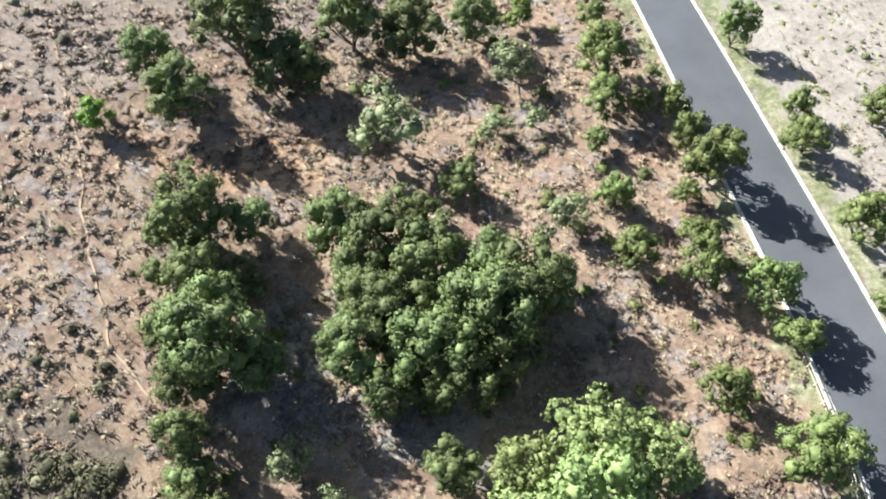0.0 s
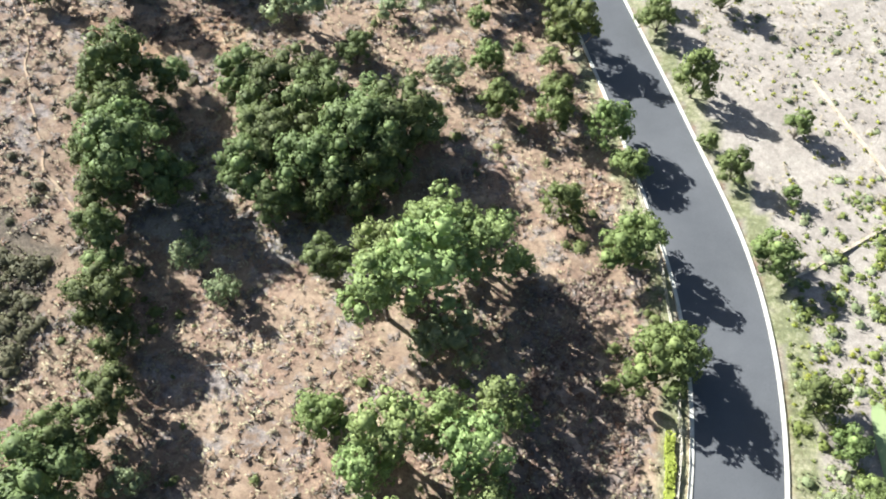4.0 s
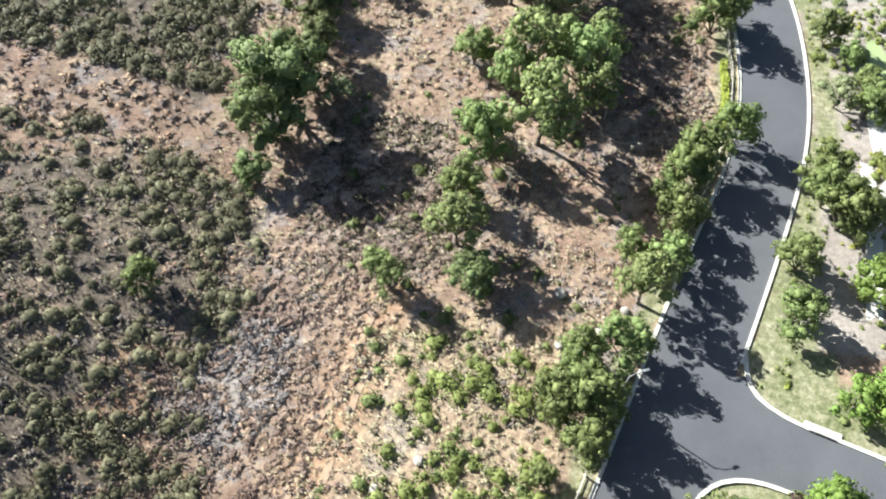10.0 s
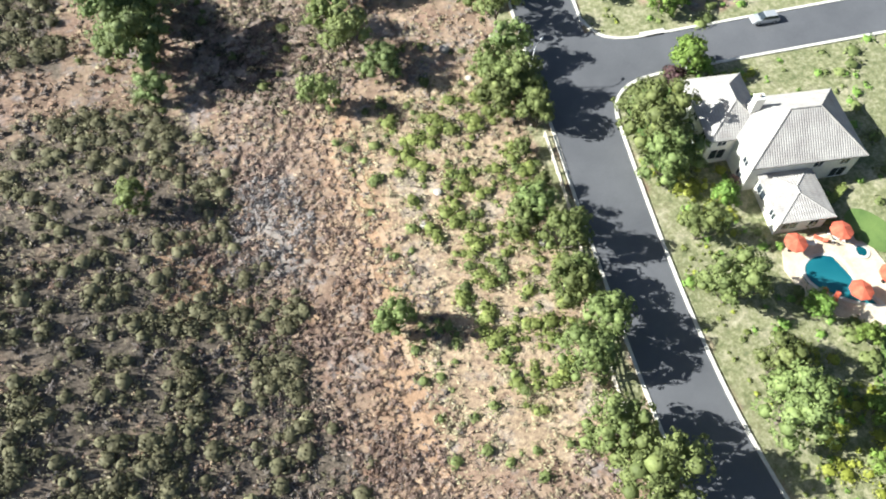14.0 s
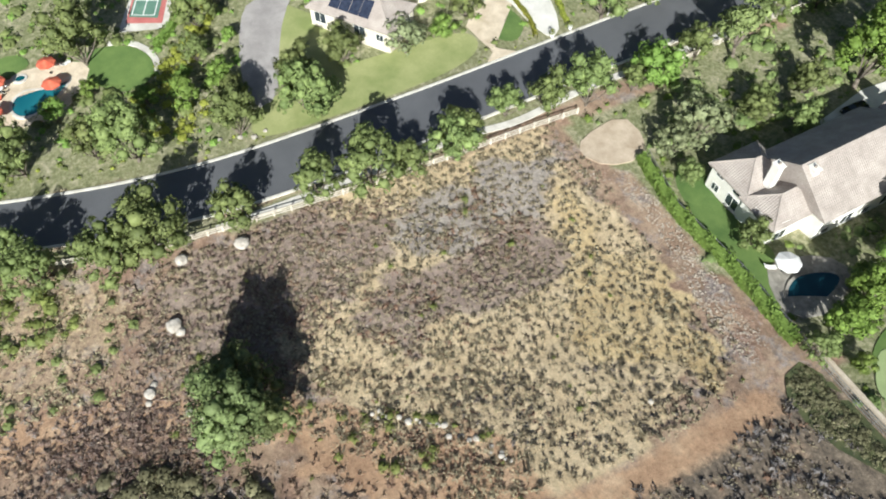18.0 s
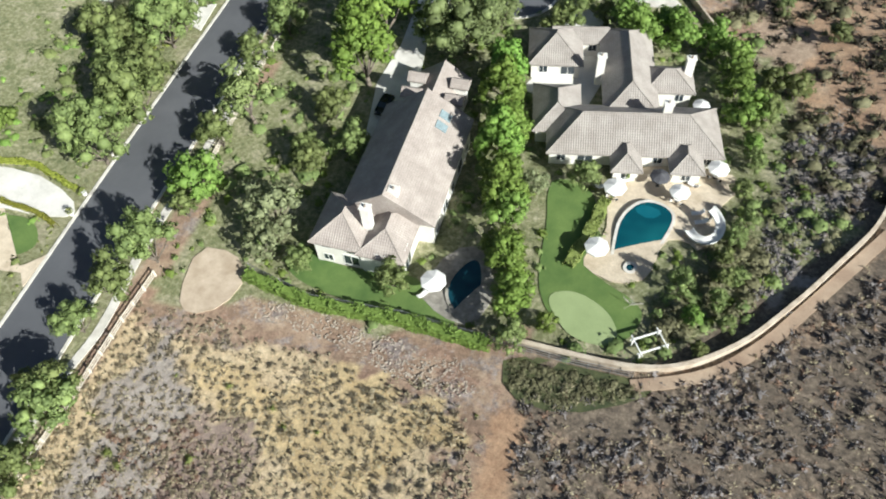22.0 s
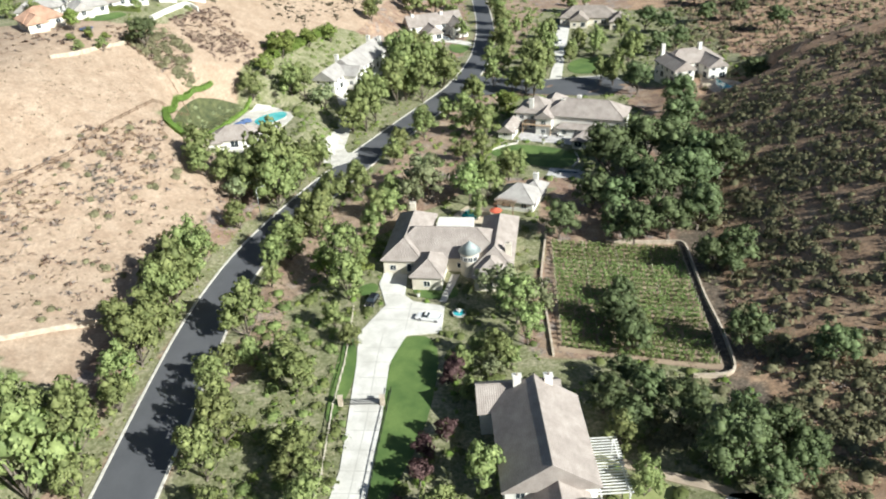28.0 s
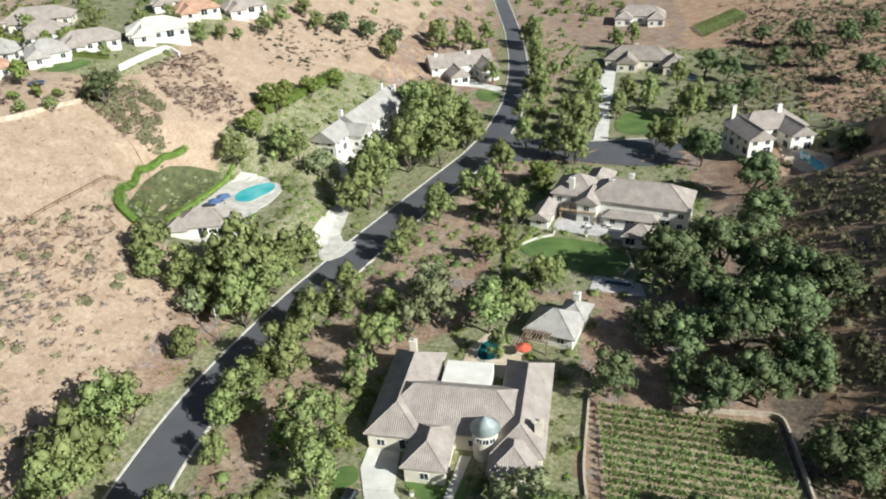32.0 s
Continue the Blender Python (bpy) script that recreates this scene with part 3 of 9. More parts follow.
dry = mix(nt, ramp(nt, n_rust, (0.50, (0, 0, 0)), (0.58, (0.8, 0.8, 0.8))), dry, ramp(nt, n_small, (0.35, (0.19, 0.115, 0.085)), (0.65, (0.36, 0.235, 0.17))))
dry = mix(nt, ramp(nt, n_grey, (0.52, (0, 0, 0)), (0.60, (0.85, 0.85, 0.85))), dry, ramp(nt, n_small, (0.35, (0.18, 0.152, 0.145)), (0.65, (0.37, 0.325, 0.305))))
brushy = ramp(nt, n_small, (0.32, (0.092, 0.074, 0.055)), (0.5, (0.160, 0.126, 0.095)), (0.68, (0.265, 0.21, 0.155)))
brushy = mix(nt, ramp(nt, n_rust, (0.54, (0, 0, 0)), (0.62, (0.8, 0.8, 0.8))), brushy, ramp(nt, n_small, (0.35, (0.215, 0.145, 0.101)), (0.65, (0.389, 0.290, 0.206))))
bare = ramp(nt, n_mid, (0.3, (0.325, 0.232, 0.162)), (0.7, (0.485, 0.375, 0.282)))
garden = mix(nt, 0.5, ramp(nt, n_mid, (0.36, (0.105, 0.132, 0.050)), (0.50, (0.20, 0.21, 0.10)), (0.64, (0.40, 0.36, 0.265))), ramp(nt, n_small, (0.36, (0.11, 0.14, 0.05)), (0.5, (0.24, 0.238, 0.125)), (0.64, (0.42, 0.38, 0.28))))


def soft_edge(value, lo, hi):
    s = nt.nodes.new("ShaderNodeMath")
    s.operation = "ADD"
    nt.links.new(value, s.inputs[0])
    k = nt.nodes.new("ShaderNodeMath")
    k.operation = "MULTIPLY_ADD"
    nt.links.new(n_small, k.inputs[0])
    k.inputs[1].default_value, k.inputs[2].default_value = 0.9, -0.45
    nt.links.new(k.outputs[0], s.inputs[1])
    return ramp(nt, s.outputs[0], (lo, (0, 0, 0)), (hi, (1, 1, 1)))


col = mix(nt, soft_edge(sep.outputs["Blue"], 0.3, 0.7), dry, brushy)
col = mix(nt, soft_edge(attr.outputs["Alpha"], 0.3, 0.7), col, ramp(nt, n_mid, (0.3, (0.40, 0.305, 0.19)), (0.5, (0.54, 0.425, 0.27)), (0.72, (0.63, 0.515, 0.355))))
tone = nt.nodes.new("ShaderNodeAttribute")
tone.attribute_name = "tone"
tsep = nt.nodes.new("ShaderNodeSeparateColor")
nt.links.new(tone.outputs["Color"], tsep.inputs[0])
col = mix(nt, soft_edge(sep.outputs["Green"], 0.3, 0.7), col, bare)
col = mix(nt, soft_edge(tsep.outputs["Blue"], 0.3, 0.7), col, ramp(nt, n_mid, (0.3, (0.265, 0.226, 0.198)), (0.5, (0.35, 0.305, 0.268)), (0.7, (0.42, 0.372, 0.325))))
col = mix(nt, soft_edge(tsep.outputs["Green"], 0.3, 0.7), col, ramp(nt, n_mid, (0.3, (0.20, 0.148, 0.125)), (0.5, (0.30, 0.23, 0.19)), (0.72, (0.42, 0.335, 0.27))))
col = mix(nt, soft_edge(tsep.outputs["Red"], 0.3, 0.7), col, ramp(nt, n_mid, (0.3, (0.42, 0.305, 0.155)), (0.55, (0.54, 0.42, 0.24)), (0.72, (0.62, 0.51, 0.33))))
col = mix(nt, soft_edge(tone.outputs["Alpha"], 0.3, 0.75), col, ramp(nt, n_mid, (0.3, (0.30, 0.178, 0.108)), (0.52, (0.44, 0.285, 0.178)), (0.72, (0.56, 0.41, 0.275))))
col = mix(nt, soft_edge(sep.outputs["Red"], 0.3, 0.75), col, garden)
col = mix(nt, 0.7, col, ramp(nt, n_small, (0.32, (0.6, 0.6, 0.6)), (0.66, (1.25, 1.25, 1.25))), "MULTIPLY")
col = mix(nt, 0.5, col, ramp(nt, n_fine, (0.32, (0.45, 0.45, 0.45)), (0.5, (1.0, 1.0, 1.0)), (0.68, (1.35, 1.33, 1.3))), "MULTIPLY")
nt.links.new(col, b.inputs["Base Color"])
bump(nt, b, n_fine, 0.6, 0.16)
ground = link_mesh("ground", np.stack([GX, GY, GZ], -1).reshape(-1, 3), quads, GROUND, smooth=True)
layer = ground.data.color_attributes.new("cover", "FLOAT_COLOR", "POINT")
layer.data.foreach_set("color", np.stack([cg, cb, cr, cs], -1).astype(np.float32).ravel())
layer = ground.data.color_attributes.new("tone", "FLOAT_COLOR", "POINT")
layer.data.foreach_set("color", np.stack(tones(GX, GY), -1).astype(np.float32).ravel())
tagged(ground, "dry tan hillside and valley floor with patchy grass", "ground", kind="structure")

# main road
xw, yw = smooth_line(WEST)
xe, ye = smooth_line(EAST)
k = min(len(xw), len(xe))
cols = 7
RV = np.array([[xw[i] + (xe[i] - xw[i]) * j / (cols - 1), yw[i], 0] for i in range(k) for j in range(cols)])
RV[:, 2] = height(RV[:, 0], RV[:, 1]) + 0.07 + np.tile(0.05 * (1 - np.linspace(-1, 1, cols) ** 2), k)
rid = np.arange(k * cols).reshape(k, cols)
road = link_mesh("road", RV, np.stack([rid[:-1, :-1], rid[1:, :-1], rid[1:, 1:], rid[:-1, 1:]], -1).reshape(-1, 4), ASPHALT, smooth=True)
tagged(road, "winding residential asphalt road in sun and tree shade", "road", kind="structure")
KEEP_OUT.append(np.array([(x - 1.2, y) for x, y in zip(xw[:k:4], yw[:k:4])] + [(x + 1.2, y) for x, y in zip(xe[:k:4][::-1], ye[:k:4][::-1])]))

patch("side_street", [(34, -46), (41.9, -45.8), (43.2, -48.3), (46.2, -50.2), (61, -54.8), (110, -70), (108, -79), (57.5, -62.8), (46.5, -59.3), (42, -58.2), (38.6, -58.8), (36.2, -60.6), (34.6, -64), (31, -66)], ASPHALT, 0.09, label="asphalt side street meeting the main road", category="road")
patch("turning_circle", [(6, -241), (10.5, -244), (12, -258), (13.4, -271), (9.4, -268.6), (7.2, -265.2), (4.2, -262.2), (-3, -260.2), (-13.6, -259.6), (-22, -261), (-26.6, -264), (-32.5, -265.8), (-38.6, -263), (-42.6, -257.2), (-42.8, -250.6), (-40.4, -245.8), (-36, -243.6), (-31, -244.9), (-25.2, -248.6), (-17.9, -251), (-8, -250.4), (0, -247.6)], ASPHALT, 0.135, 1, label="asphalt cul-de-sac with round turning circle", category="road")
patch("far_turning_circle", [(-10.5, -465), (-14, -495), (-20, -491.4), (-44, -487.6), (-56, -490), (-68.4, -491.8), (-74.5, -482), (-70, -471), (-60, -467.5), (-47.3, -469.7), (-30, -472)], ASPHALT, 0.12, 1, label="shaded asphalt cul-de-sac before a lawn", category="road")

# kerbs, broken at the junctions
def kerb_runs(xs, ys, gaps, side, name, lab):
    run = []
    for x, y in list(zip(xs, ys)) + [(None, None)]:
        if x is None or any(lo < y < hi for lo, hi in gaps):
            if len(run) > 3:
                ribbon(name, run, 0.45, KERB, 0.20, 0.30, lab, "kerb")
            run = []
        else:
            run.append((x + side, y))


kerb_runs(xe, ye, [(-63.5, -44.5)], 0.25, "kerb", "pale concrete kerb and gutter along the road")
kerb_runs(xw, yw, [(-268, -245), (-493, -467)], -0.2, "kerb", "pale concrete kerb and gutter along the road")
for run in ([(42.0, -43.0), (41.4, -45.6), (42.8, -48.4), (46.0, -50.4), (61.0, -55.0), (110, -70.2)],
            [(108, -78.8), (57.5, -62.6), (46.5, -59.2), (42, -58.1), (38.4, -58.7), (36, -60.6), (34.8, -63.5)],
            [(9.4, -270), (8.2, -266.6), (4.4, -262.0), (-3, -260.0), (-13.6, -259.4), (-22, -260.8), (-26.6, -263.8), (-32.5, -265.8), (-38.8, -263.2), (-42.8, -257.2), (-43.0, -250.6), (-40.6, -245.6), (-36, -243.4), (-31, -244.7), (-25.2, -248.4), (-17.9, -250.8), (-8, -250.2), (1, -247.2), (5.6, -243.6)],
            [(-44, -487.8), (-56, -490.2), (-68.4, -492), (-74.7, -482)]):
    ribbon("kerb", dense(run), 0.5, KERB, 0.22, 0.30, "rounded concrete kerb of a street corner", "kerb")

# storm drain at the street corner
inlet = patch("drain_inlet", [(48.4, -50.3), (52.4, -51.5), (52.1, -52.5), (48.1, -51.3)], CONCRETE, 0.26, thick=0.3, label="pale concrete storm drain inlet in the kerb", category="drain inlet")
# flat black strip stands in for the shade inside the slot
patch("opening", [(48.8, -51.4), (51.8, -52.3), (51.75, -52.5), (48.75, -51.6)], RUBBER, 0.27, parent=inlet, blocks=False)

# footpath beside the road
ribbon("footpath", dense([(5.4, -118), (5.0, -132), (4.6, -146), (5.2, -151), (4.5, -156), (4.6, -161), (3.4, -165), (3.6, -171), (4.6, -180), (4.4, -200), (4.6, -232)]), 1.3, CONCRETE, 0.12, 0.15, "winding pale concrete footpath by the road", "footpath")

# trodden trails across the slope
for line, w_, lab in TRACKS:
    if w_ < 1:
        q = dense(line, 0.9)
        i_ = np.arange(len(q))
        ribbon("trail", q + np.c_[0.2 * np.sin(i_ * 0.9), 0.2 * np.cos(i_ * 0.6)], 0.28 + 0.6 * (w_ > 0.55), TRACK, 0.05, 0.06, lab, "trail")


# ---- trees ----
def fan(rng, n):
    v = rng.normal(size=(n, 3))
    return v / np.linalg.norm(v, axis=1, keepdims=True)


def leaf_quads(rng, P, N, size, loose=0.5, slim=0.62):
    """One small folded blade at each point, facing roughly along N."""
    n = len(P)
    N = N + loose * fan(rng, n)
    N /= np.linalg.norm(N, axis=1, keepdims=True)
    U = np.cross(N, fan(rng, n))
    U /= np.maximum(np.linalg.norm(U, axis=1, keepdims=True), 1e-6)
    W = np.cross(N, U)
    s = (size * rng.uniform(0.6, 1.35, n))[:, None]
    V = np.stack([P - U * s, P - W * s * slim + N * s * 0.15, P + U * s, P + W * s * slim + N * s * 0.1], 1).reshape(-1, 3)
    return V, np.arange(n * 4).reshape(n, 4)


def ball(rng, c, r, squash=0.85, seg=8, rings=5, rough=0.16):
    """A lumpy closed mass of foliage."""
    th, ph = np.meshgrid(np.linspace(0, 2 * np.pi, seg, endpoint=False), np.linspace(0.12, np.pi - 0.12, rings))
    d = np.stack([np.sin(ph) * np.cos(th), np.sin(ph) * np.sin(th), np.cos(ph) * squash], -1).reshape(-1, 3)
    d *= r * rng.uniform(1 - rough, 1 + rough * 0.8, (len(d), 1))
    i = np.arange(seg * rings).reshape(rings, seg)
    f = np.stack([i[:-1], i[1:], np.roll(i[1:], -1, 1), np.roll(i[:-1], -1, 1)], -1).reshape(-1, 4)
    return d + c, f


def unit(v):
    return v / np.maximum(np.linalg.norm(v, axis=1, keepdims=True), 1e-6)


def crown_mesh(rng, R, base, tall, lobes, leaves, size, open_=0.0, point=0.0, core=0.9, fine=(8, 5)):
    """Leaf blades in tight sprays on many uneven lobes round a loose dome; base: height of its underside, tall: its depth."""
    C, r = [], []
    for i in range(lobes):
        a = rng.uniform(0, 2 * np.pi)
        u = rng.uniform(0, 1)
        k = math.sqrt(rng.uniform(0.05, 1))
        wide = R * 0.78 * k * (1 - point * u)
        z = base + tall * (0.22 + 0.62 * u * math.sqrt(max(0.05, 1 - (0.75 * k) ** 2)))
        C.append((wide * math.cos(a), wide * math.sin(a), z))
        r.append(R * rng.uniform(0.19, 0.35) * (1 - 0.35 * point * u))
    C.append((0, 0, base + tall * 0.5)), r.append(R * 0.52 * (1 - 0.3 * point))
    C, r = np.array(C), np.array(r)
    # sprays: small clumps on the upper side of every lobe
    own = np.repeat(np.arange(len(r)), 24)
    D = fan(rng, len(own))
    D[:, 2] = D[:, 2] * 0.8 + 0.25
    D = unit(D)
    S = C[own] + D * (r[own] * rng.uniform(0.62, 0.95, len(own)))[:, None] * np.array([1, 1, 0.85])
    rs = r[own] * rng.uniform(0.15, 0.36, len(own))
    pick = rng.choice(len(rs), leaves * 3, p=rs ** 2 / (rs ** 2).sum())
    D = fan(rng, len(pick))
    D[:, 2] += 0.2
    D = unit(D)
    P = S[pick] + D * (rs[pick] * rng.uniform(0.6, 1.08, len(pick)))[:, None] * np.array([1, 1, 0.8])
    far = np.full(len(P), 9.0)
    for c, q in zip(C, r):
        far = np.minimum(far, np.linalg.norm((P - c) / np.array([1, 1, 0.85]), axis=1) / q)
    ph = rng.uniform(0, 6, 4)
    ok = (far > 0.8) & (P[:, 2] > base * 0.75) & (rng.uniform(size=len(P)) > open_ * (0.5 + 0.5 * np.sin(P[:, 0] * 2.2 + P[:, 1] * 1.7 + ph[3])))
    idx = np.nonzero(ok)[0][:leaves]
    V, F = leaf_quads(rng, P[idx], D[idx], size, 0.7)
    mid = np.array([0, 0, base + tall * 0.35])
    N = unit(0.45 * unit(P[idx] - S[pick[idx]]) + 0.6 * unit(P[idx] - C[own[pick[idx]]]) + 0.5 * unit(P[idx] - mid) + 0.36 * fan(rng, len(idx)) + np.array([0, 0, 0.2]))
    Vs, Fs, Ns, n = [V], [F], [np.repeat(N, 4, 0)], len(V)
    if core:
        for c, q in zip(C, r):
            v, f = ball(rng, c, q * core, 0.85, *fine)
            Vs.append(v), Fs.append(f + n), Ns.append(unit(v - c))
            n += len(v)
    return np.concatenate(Vs), np.concatenate(Fs), C, np.concatenate(Ns)


def trunk_bm(rng, R, base, tall, C, thick, forks=6):
    bm = bmesh.new()
    lean = Vector((rng.uniform(-0.3, 0.3), rng.uniform(-0.3, 0.3), 0))
    fork = Vector((0, 0, base * 0.9)) + lean
    tube(bm, (0, 0, -0.3), fork * 0.5, thick * 1.25, thick)
    tube(bm, fork * 0.5, fork, thick, thick * 0.85)
    for c in C[rng.permutation(len(C))[:forks]]:
        mid = fork.lerp(Vector(c), 0.55) + Vector((0, 0, -0.08 * R))
        tube(bm, fork, mid, thick * 0.6, thick * 0.38, 6)
        tube(bm, mid, c, thick * 0.38, thick * 0.12, 5)
    return bm


# radius, underside, crown depth, lobes, leaves, leaf size, openness, pointedness, trunk
TREE = {
    "oak": (4.8, 1.2, 9.4, 34, 5200, 0.135, 0.12, 0.15, 0.32),
    "road": (4.0, 0.5, 8.2, 26, 3300, 0.132, 0.12, 0.35, 0.18),
    "pale": (4.2, 1.5, 6.2, 20, 2200, 0.16, 0.6, 0.2, 0.2),
    "lime": (3.4, 0.5, 6.2, 20, 2300, 0.14, 0.12, 0.25, 0.16),
    "syc": (4.2, 1.9, 9.6, 26, 3000, 0.17, 0.5, 0.35, 0.22),
    "plum": (2.5, 1.0, 3.6, 12, 1300, 0.14, 0.2, 0.2, 0.12),
    "tall": (5.0, 1.6, 14.0, 34, 4600, 0.21, 0.25, 0.55, 0.3),
    "cypress": (1.2, 0.3, 13.0, 24, 1500, 0.16, 0.1, 0.75, 0.2),
}
TREE_NAME = {"oak": "oak_tree", "road": "street_tree", "pale": "olive_tree", "lime": "yellow_green_tree", "syc": "sycamore_tree", "plum": "purple_leaf_tree", "tall": "tall_sycamore_tree", "cypress": "cypress_tree"}
TREE_SAYS = {
    "oak": "spreading evergreen oak with dense dark crown",
    "road": "rounded olive-green tree with dense crown",
    "pale": "loose grey-green tree with open crown",
    "lime": "bright yellow-green leafy tree",
    "syc": "light green sycamore with loose crown",
    "plum": "small tree with dark purple leaves",
    "tall": "tall bright green sycamore",
    "cypress": "tall slim dark green cypress",
}
PROTOS = {}


def grow(kind, variants, far=False):
    R, base, tall, lobes, leaves, size, open_, point, thick = TREE[kind]
    if far:
        leaves, size = leaves // 2, size * 1.45
    made = []
    for i in range(variants):
        rng = np.random.default_rng(sum(map(ord, kind)) * 10 + i + 500 * far)
        k = rng.uniform(0.9, 1.12)
        V, F, C, N = crown_mesh(rng, R, base, tall * k, lobes, leaves, size, open_, point, (0.72 if far else 0.66) - 0.2 * open_, (5, 3) if far else (5, 4))
        made.append((V, F, N, trunk_bm(rng, R, base, tall * k, C, thick)))
    PROTOS[kind, far] = [[one, None] for one in made]


for kind, n_ in (("oak", 5), ("road", 6), ("pale", 3), ("lime", 4), ("syc", 3), ("plum", 2), ("tall", 2), ("cypress", 1)):
    grow(kind, n_)
for kind in ("oak", "road", "pale", "lime", "cypress"):
    grow(kind, 3, True)
tree_rng = np.random.default_rng(5)
HOUSE_OUT = []


def plant(kind, spots, where=""):
    """Trees at (x, y, crown radius), each turned and stretched a little."""
    for x, y, r in spots:
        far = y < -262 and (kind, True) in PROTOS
        options = PROTOS[kind, far]
        slot = options[int(tree_rng.integers(len(options)))]
        s = r / TREE[kind][0] * 1.06
        up, turn = s * tree_rng.uniform(0.88, 1.1) * (1.18 if far and kind == "road" else 1), tree_rng.uniform(0, 360)
        if any(inside(q, np.array([x]), np.array([y]))[0] for q in HOUSE_OUT):
            continue
        m = pose(x, y, hz(x, y) - 0.1, 0, 0, turn) @ Matrix.Diagonal((s, s, up, 1))
        if slot[1] is None:
            V, F, N, stem = slot[0]
            t = slot[1] = new(TREE_NAME[kind])
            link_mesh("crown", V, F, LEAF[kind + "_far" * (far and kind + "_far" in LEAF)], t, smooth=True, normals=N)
            part("trunk", stem, BARK, t, smooth=True)
            t.matrix_basis = m
        else:
            t = copy_thing(slot[1], Matrix.Identity(4))
            t.matrix_basis = m
        tagged(t, TREE_SAYS[kind] + where, "tree", "trees")


# ---- houses ----
RIB = (0.0, 0.045, 0.062, 0.045)


def roof_bm(w, d, rise, kind, over=0.55):
    """Ribs of barrel tile on a hipped or gabled roof; the ridge runs along local x, the eave at z 0."""
    bm = bmesh.new()
    a, b_ = w / 2, d / 2
    A, B, drop = a + over, b_ + over, over * rise / b_
    rl = max(0.15, a - b_) if kind == "hip" else A
    planes = [((-A, -B), (A, -B), (-rl, 0), (rl, 0)), ((A, B), (-A, B), (rl, 0), (-rl, 0))]
    if kind == "hip":
        planes += [((A, -B), (A, B), (rl, 0), (rl, 0)), ((-A, B), (-A, -B), (-rl, 0), (-rl, 0))]
    for p0, p1, r0, r1 in planes:
        p0, p1, r0, r1 = Vector(p0), Vector(p1), Vector(r0), Vector(r1)
        long = (p1 - p0).length
        u = (p1 - p0) / long
        s0, s1 = (r0 - p0).dot(u), (p1 - r1).dot(u)
        deep = (r0 - p0) - u * s0
        n = max(6, round(long / 0.36)) * 4
        last = None
        for k in range(n + 1):
            q = long * k / n
            t = min(1.0, q / s0 if s0 > 0.01 else 1.0, (long - q) / s1 if s1 > 0.01 else 1.0)
            up = 0.07 + RIB[k % 4]
            foot = p0 + u * q
            head = foot + deep * t
            now = [bm.verts.new((foot.x, foot.y, -drop - 0.12)), bm.verts.new((foot.x, foot.y, -drop + up)), bm.verts.new((head.x, head.y, -drop + (rise + drop) * t + up)), t]
            if last:
                bm.faces.new((last[0], now[0], now[1], last[1]))
                if last[3] > 0.001 and now[3] > 0.001:
                    bm.faces.new((last[1], now[1], now[2], last[2]))
                elif now[3] > 0.001:
                    bm.faces.new((last[1], now[1], now[2]))
                elif last[3] > 0.001:
                    bm.faces.new((last[1], now[1], last[2]))
            last = now
    s = [bm.verts.new((x, y, -drop - 0.12)) for x, y in ((-A, -B), (-A, B), (A, B), (A, -B))]
    bm.faces.new(s)
    if kind != "hip":
        for sx in (-1, 1):
            e = [bm.verts.new((sx * A, y, z)) for y, z in ((-B, -drop - 0.12), (B, -drop - 0.12), (B, -drop + 0.1), (0, rise + 0.1), (-B, -drop + 0.1))]
            bm.faces.new(e if sx > 0 else e[::-1])
    return bm


def cap_bm(w, d, rise, kind, over=0.55):
    bm = bmesh.new()
    a, b_ = w / 2, d / 2
    A, B, drop = a + over, b_ + over, over * rise / b_
    rl = max(0.15, a - b_) if kind == "hip" else A
    tube(bm, (-rl, 0, rise + 0.1), (rl, 0, rise + 0.1), 0.13, sides=6)
    if kind == "hip":
        for sx in (-1, 1):
            for sy in (-1, 1):
                tube(bm, (sx * rl, 0, rise + 0.1), (sx * A, sy * B, -drop + 0.1), 0.11, sides=6)
    return bm


def window_meshes(w, h_):
    f = bmesh.new()
    for x0, x1, z0, z1 in ((-w / 2, w / 2, h_ - 0.1, h_), (-w / 2, w / 2, 0, 0.1), (-w / 2, -w / 2 + 0.1, 0.1, h_ - 0.1), (w / 2 - 0.1, w / 2, 0.1, h_ - 0.1), (-0.035, 0.035, 0.1, h_ - 0.1)):
        box(f, x0, -0.07, z0, x1, 0.05, z1)
    p = bmesh.new()
    box(p, -w / 2 + 0.09, -0.02, 0.09, w / 2 - 0.09, 0.02, h_ - 0.09)
    out = []
    for nm, bm, mat in (("window", f, TRIM), ("pane", p, PANE)):
        me = bpy.data.meshes.new(nm)
        bm.to_mesh(me)
        bm.free()
        me.materials.append(mat)
        out.append(me)
    return out


WIN = window_meshes(1.5, 1.5)
GLASS_DOOR = window_meshes(2.4, 2.2)


def set_window(house, x, y, z, turn, pair=None):
    fr, pn = pair or WIN
    w = new("window", fr)
    w.parent = house
    w.matrix_basis = pose(x, y, z, 0, 0, turn)
    p = new("pane", pn)
    p.parent = w
    return w


